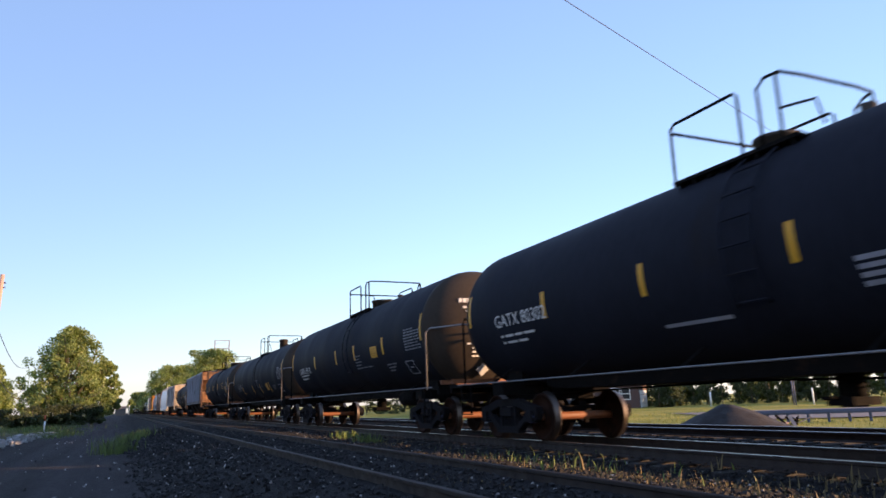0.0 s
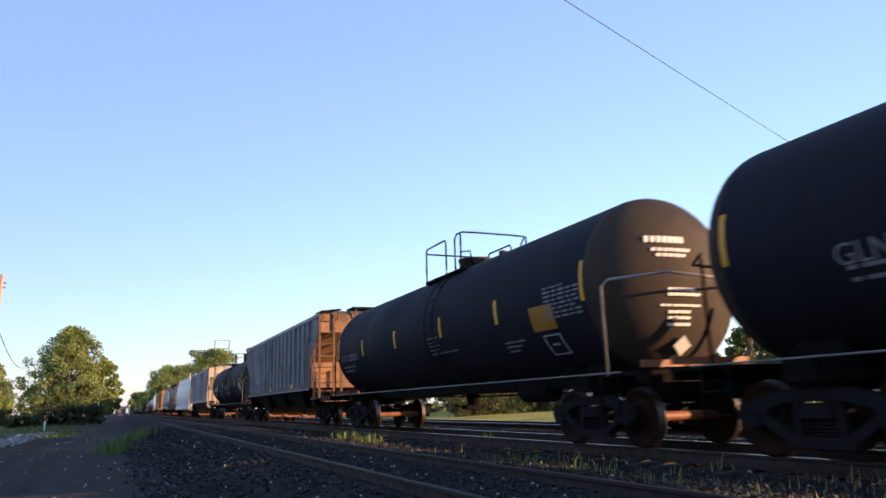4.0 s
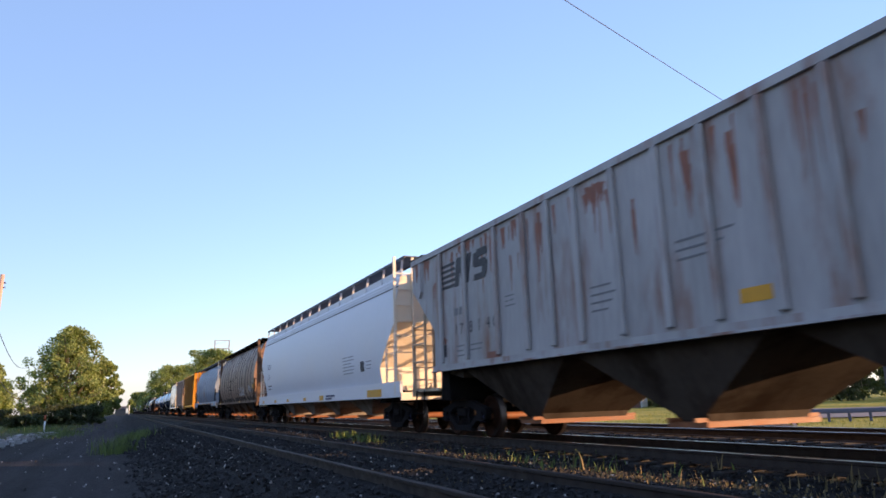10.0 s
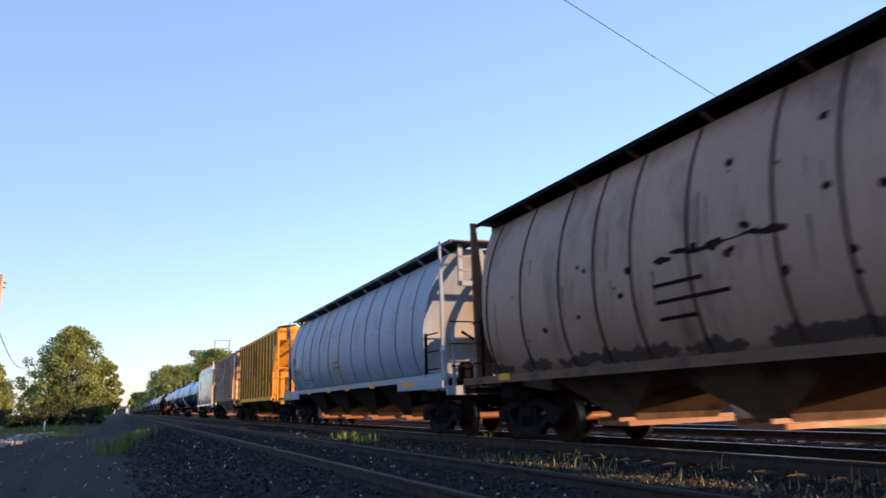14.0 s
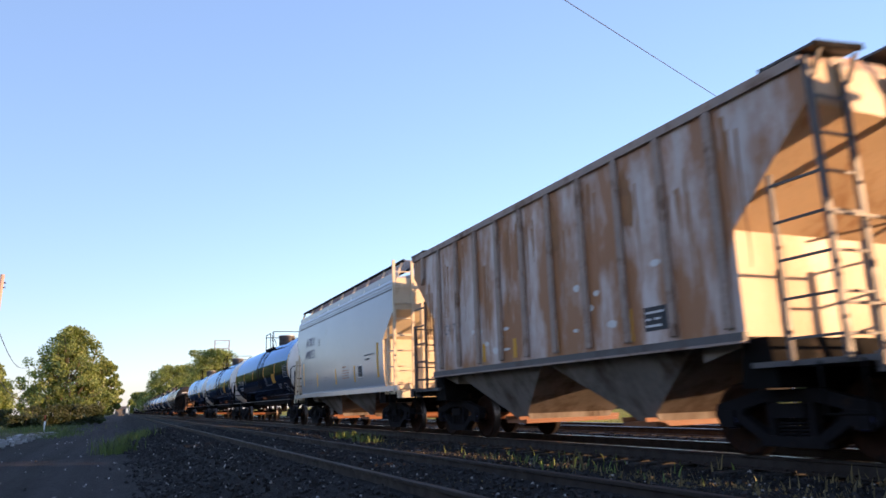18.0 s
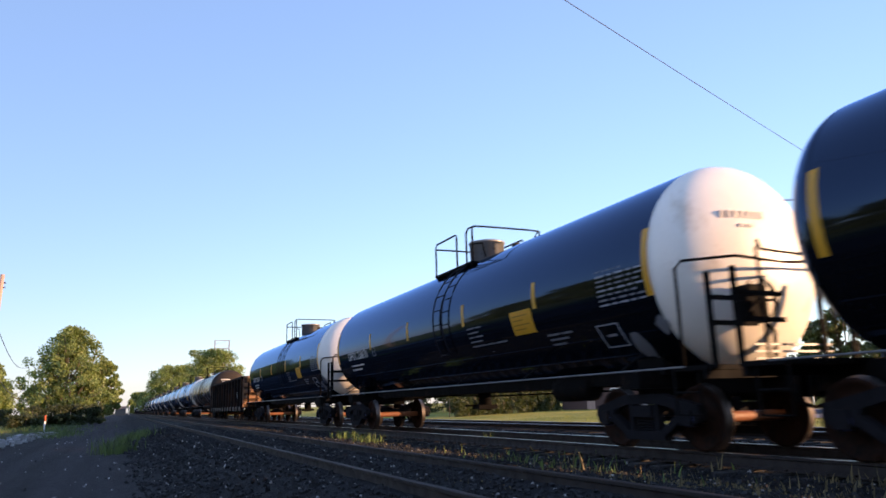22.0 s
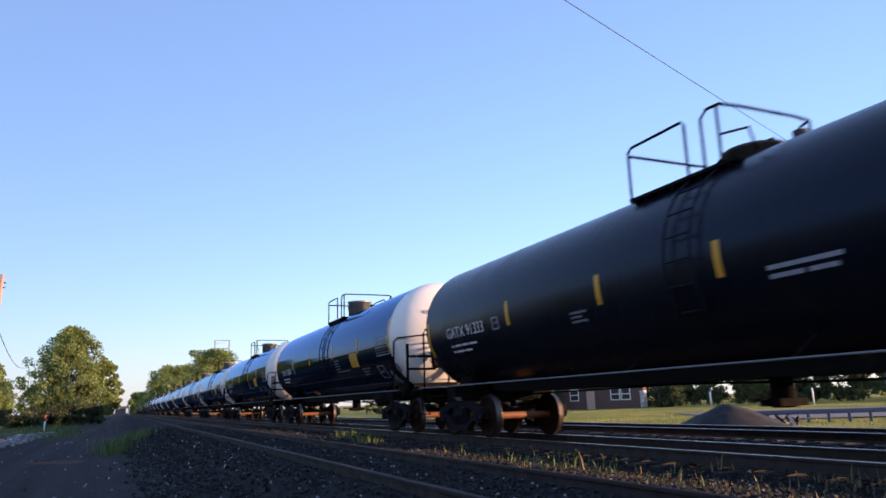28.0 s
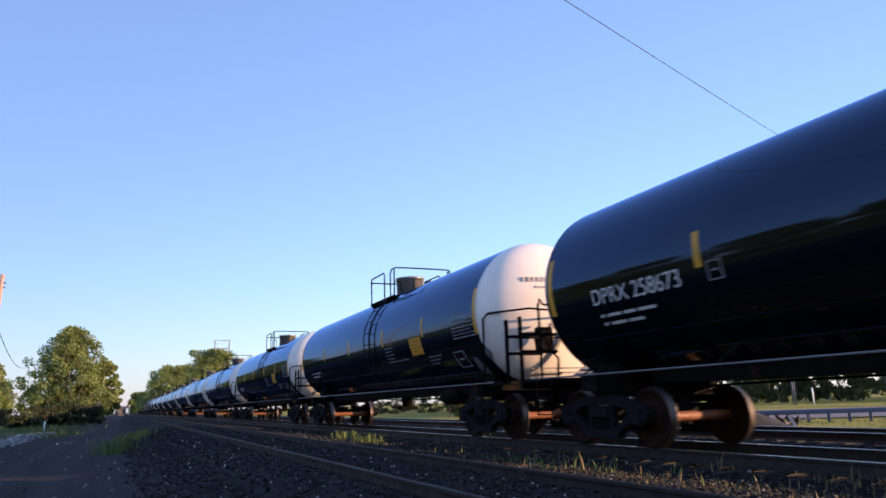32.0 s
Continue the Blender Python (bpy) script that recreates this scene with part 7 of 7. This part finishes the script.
def overhead_cable():
    """One wire that crosses high above the tracks, between poles out of view."""
    a, b = Vector((-16.5, 2.0, 9.45)), Vector((62.0, 31.6, 9.6))
    bm = bmesh.new()
    pts = [a.lerp(b, u) - Vector((0, 0, 0.5 * math.sin(math.pi * u))) for u in np.linspace(0, 1, 30)]
    tube(bm, pts, 0.010, 6)
    c = new("overhead_cable", mesh_of("overhead_cable", bm, M["cable_grey"]))
    tagged(c, "thin overhead cable crossing above the tracks", "cable")
    for q in (a, b):
        p = new("cable_pole")
        p.location = (q.x, q.y, -0.5)
        tagged(p, "plain wooden cable pole", "pole")
        bm = bmesh.new()
        lathe(bm, [(0, 0.16), (q.z + 0.7, 0.11)], "Z", 12)
        part("pole", bm, M["pole_wood"], p)


overhead_cable()


def lattice_tower():
    t = new("lattice_tower")
    t.location = (25.6, 215, -0.5)
    tagged(t, "slender pale steel lattice tower above the trees", "tower")
    for dx in (-2.0, 2.0):
        for dy in (-0.8, 0.8):
            bm = bmesh.new()
            bar(bm, (dx, dy, 0), (dx, dy, 21.0), 0.16)
            part("leg", bm, M["lattice"], t)
    for z in np.arange(2.5, 21.1, 2.3):
        bm = bmesh.new()
        bar(bm, (-2.0, -0.8, float(z)), (2.0, -0.8, float(z)), 0.20)
        bar(bm, (-2.0, -0.8, float(z) - 1.1), (2.0, -0.8, float(z)), 0.06)
        part("brace", bm, M["lattice"], t)


lattice_tower()


def far_signs():
    b = new("trackside_shed")
    b.location = (-0.4, 330, -0.5)
    tagged(b, "small grey trackside shed far down the line", "shed")
    bm = bmesh.new()
    box(bm, (0, 0, 1.4), (4.0, 4.0, 2.8))
    part("wall", bm, M["siding"], b)
    bm = bmesh.new()
    prism(bm, [(-2.3, 2.8), (2.3, 2.8), (0, 3.9)], -2.3, 2.3)
    part("roof", bm, M["shingle"], b)
    s = new("signal_mast")
    s.location = (2.6, 300, -0.5)
    tagged(s, "pale railway signal mast far down the line", "signal")
    bm = bmesh.new()
    lathe(bm, [(0, 0.14), (5.2, 0.12)], "Z", 8)
    part("mast", bm, M["white_paint"], s)
    bm = bmesh.new()
    box(bm, (0, -0.1, 4.6), (0.6, 0.3, 1.2))
    part("signal_head", bm, M["underframe"], s)


far_signs()


# ---- grass and stones ----
def blades(name, spots, mat, seed, label, lean=0.5):
    """Grass blades: spots of (x, y, spread x, spread y, number, lowest, highest)."""
    rs = np.random.RandomState(seed)
    verts, faces = [], []
    for x, y, sx, sy, n, h0, h1 in spots:
        for _ in range(n):
            bx, by = x + rs.normal() * sx, y + rs.normal() * sy
            h = rs.uniform(h0, h1)
            a = rs.uniform(0, 6.28)
            w = 0.006 + 0.010 * rs.rand() + h * 0.006
            z = ground_height(bx, by) - 0.01
            lx, ly = lean * h * rs.normal() * 0.5, lean * h * rs.normal() * 0.5
            dx, dy = w * math.cos(a), w * math.sin(a)
            i = len(verts)
            verts += [(bx - dx, by - dy, z), (bx + dx, by + dy, z), (bx + lx * 0.4 + dx * 0.7, by + ly * 0.4 + dy * 0.7, z + h * 0.6), (bx + lx * 0.4 - dx * 0.7, by + ly * 0.4 - dy * 0.7, z + h * 0.6), (bx + lx, by + ly, z + h)]
            faces += [(i, i + 1, i + 2, i + 3), (i + 3, i + 2, i + 4)]
    tagged(new(name, sheet(name, verts, faces, mat)), label, "grass", kind="stuff")


blades("dry_grass", [(5.75, 8.0, 0.30, 1.5, 1100, 0.012, 0.055), (5.95, 5.8, 0.35, 1.0, 1000, 0.012, 0.055), (6.0, 12.0, 0.25, 1.6, 380, 0.015, 0.06), (5.55, 8.1, 0.05, 0.05, 4, 0.2, 0.4), (3.6, 7.6, 0.12, 1.2, 60, 0.012, 0.04),
                     (6.85, 5.1, 0.10, 0.12, 4, 0.2, 0.34), (7.05, 7.2, 0.05, 0.06, 4, 0.15, 0.3), (6.2, 18.5, 0.3, 2.0, 160, 0.03, 0.09), (6.9, 4.6, 0.25, 0.5, 220, 0.03, 0.14), (5.9, 6.8, 0.4, 1.6, 40, 0.08, 0.18)],
       M["grass_dry"], 1, "dry golden grass between the tracks", 0.45)
blades("green_weeds", [(-0.1, 26.5, 0.32, 0.7, 260, 0.2, 0.62), (0.65, 36, 0.35, 1.5, 320, 0.15, 0.5), (6.1, 18.7, 0.2, 0.35, 130, 0.1, 0.32), (6.4, 22, 0.2, 0.5, 120, 0.1, 0.3), (7.45, 14.3, 0.06, 0.1, 14, 0.2, 0.4),
                       (-4.8, 60, 1.0, 2.5, 900, 0.1, 0.35), (-3.9, 52, 0.8, 3.0, 800, 0.08, 0.3), (-6.5, 75, 2.0, 6.0, 1200, 0.15, 0.5), (6.0, 9.6, 0.4, 1.5, 120, 0.06, 0.2)],
       M["grass_green"], 2, "green weeds growing out of the gravel", 0.6)
blades("meadow_grass", [(24, 24, 4.0, 4.0, 2600, 0.04, 0.13), (30, 38, 7, 6, 2600, 0.05, 0.16), (18.5, 30, 1.5, 8, 1800, 0.04, 0.14)],
       M["grass_field"], 3, "sunlit meadow grass", 0.6)


def pale_rubble():
    rs = np.random.RandomState(12)
    cube = np.array([(x, y, z) for x in (-1, 1) for y in (-1, 1) for z in (-1, 1)], float)
    quad = np.array([(0, 1, 3, 2), (4, 6, 7, 5), (0, 4, 5, 1), (2, 3, 7, 6), (0, 2, 6, 4), (1, 5, 7, 3)])
    verts, faces = [], []
    for k in range(450):
        u = rs.rand()
        x, y = -5.2 + rs.normal() * 0.45 + 0.3 * u, 36 + 22 * u + rs.normal()
        s = rs.uniform(0.04, 0.13)
        v = cube * s * rs.uniform(0.6, 1.1, 3) * rs.uniform(0.75, 1.15, (8, 1)) + np.array((x, y, ground_height(x, y) + s * 0.4))
        i = len(verts)
        verts += [tuple(q) for q in v]
        faces += [tuple(q) for q in quad + i]
    tagged(new("pale_rubble", sheet("pale_rubble", verts, faces, M["pale_stone"])), "strip of pale crushed stone beside the dirt road", "gravel", kind="stuff")


pale_rubble()


def motions():
    """The train rolls past at a steady speed, its wheels turning."""
    for car, y in CARS:
        walk(car, [(0.0, pose(TRACK_X, y, 0)), (SECONDS, pose(TRACK_X, y - SPEED * SECONDS, 0))])
    turn = math.degrees(SPEED / WHEEL_R)
    first = {}
    for wheel, side in WHEELSETS:
        if side not in first:
            n = int(SECONDS * FPS)
            walk(wheel, [(k / FPS, pose(0, side * 0.89, WHEEL_R, turn * k / FPS)) for k in range(n + 1)])
            first[side] = wheel
        else:
            wheel.rotation_mode = "QUATERNION"
            keys = wheel.animation_data_create()
            keys.action = first[side].animation_data.action
            keys.action_slot = first[side].animation_data.action_slot


motions()
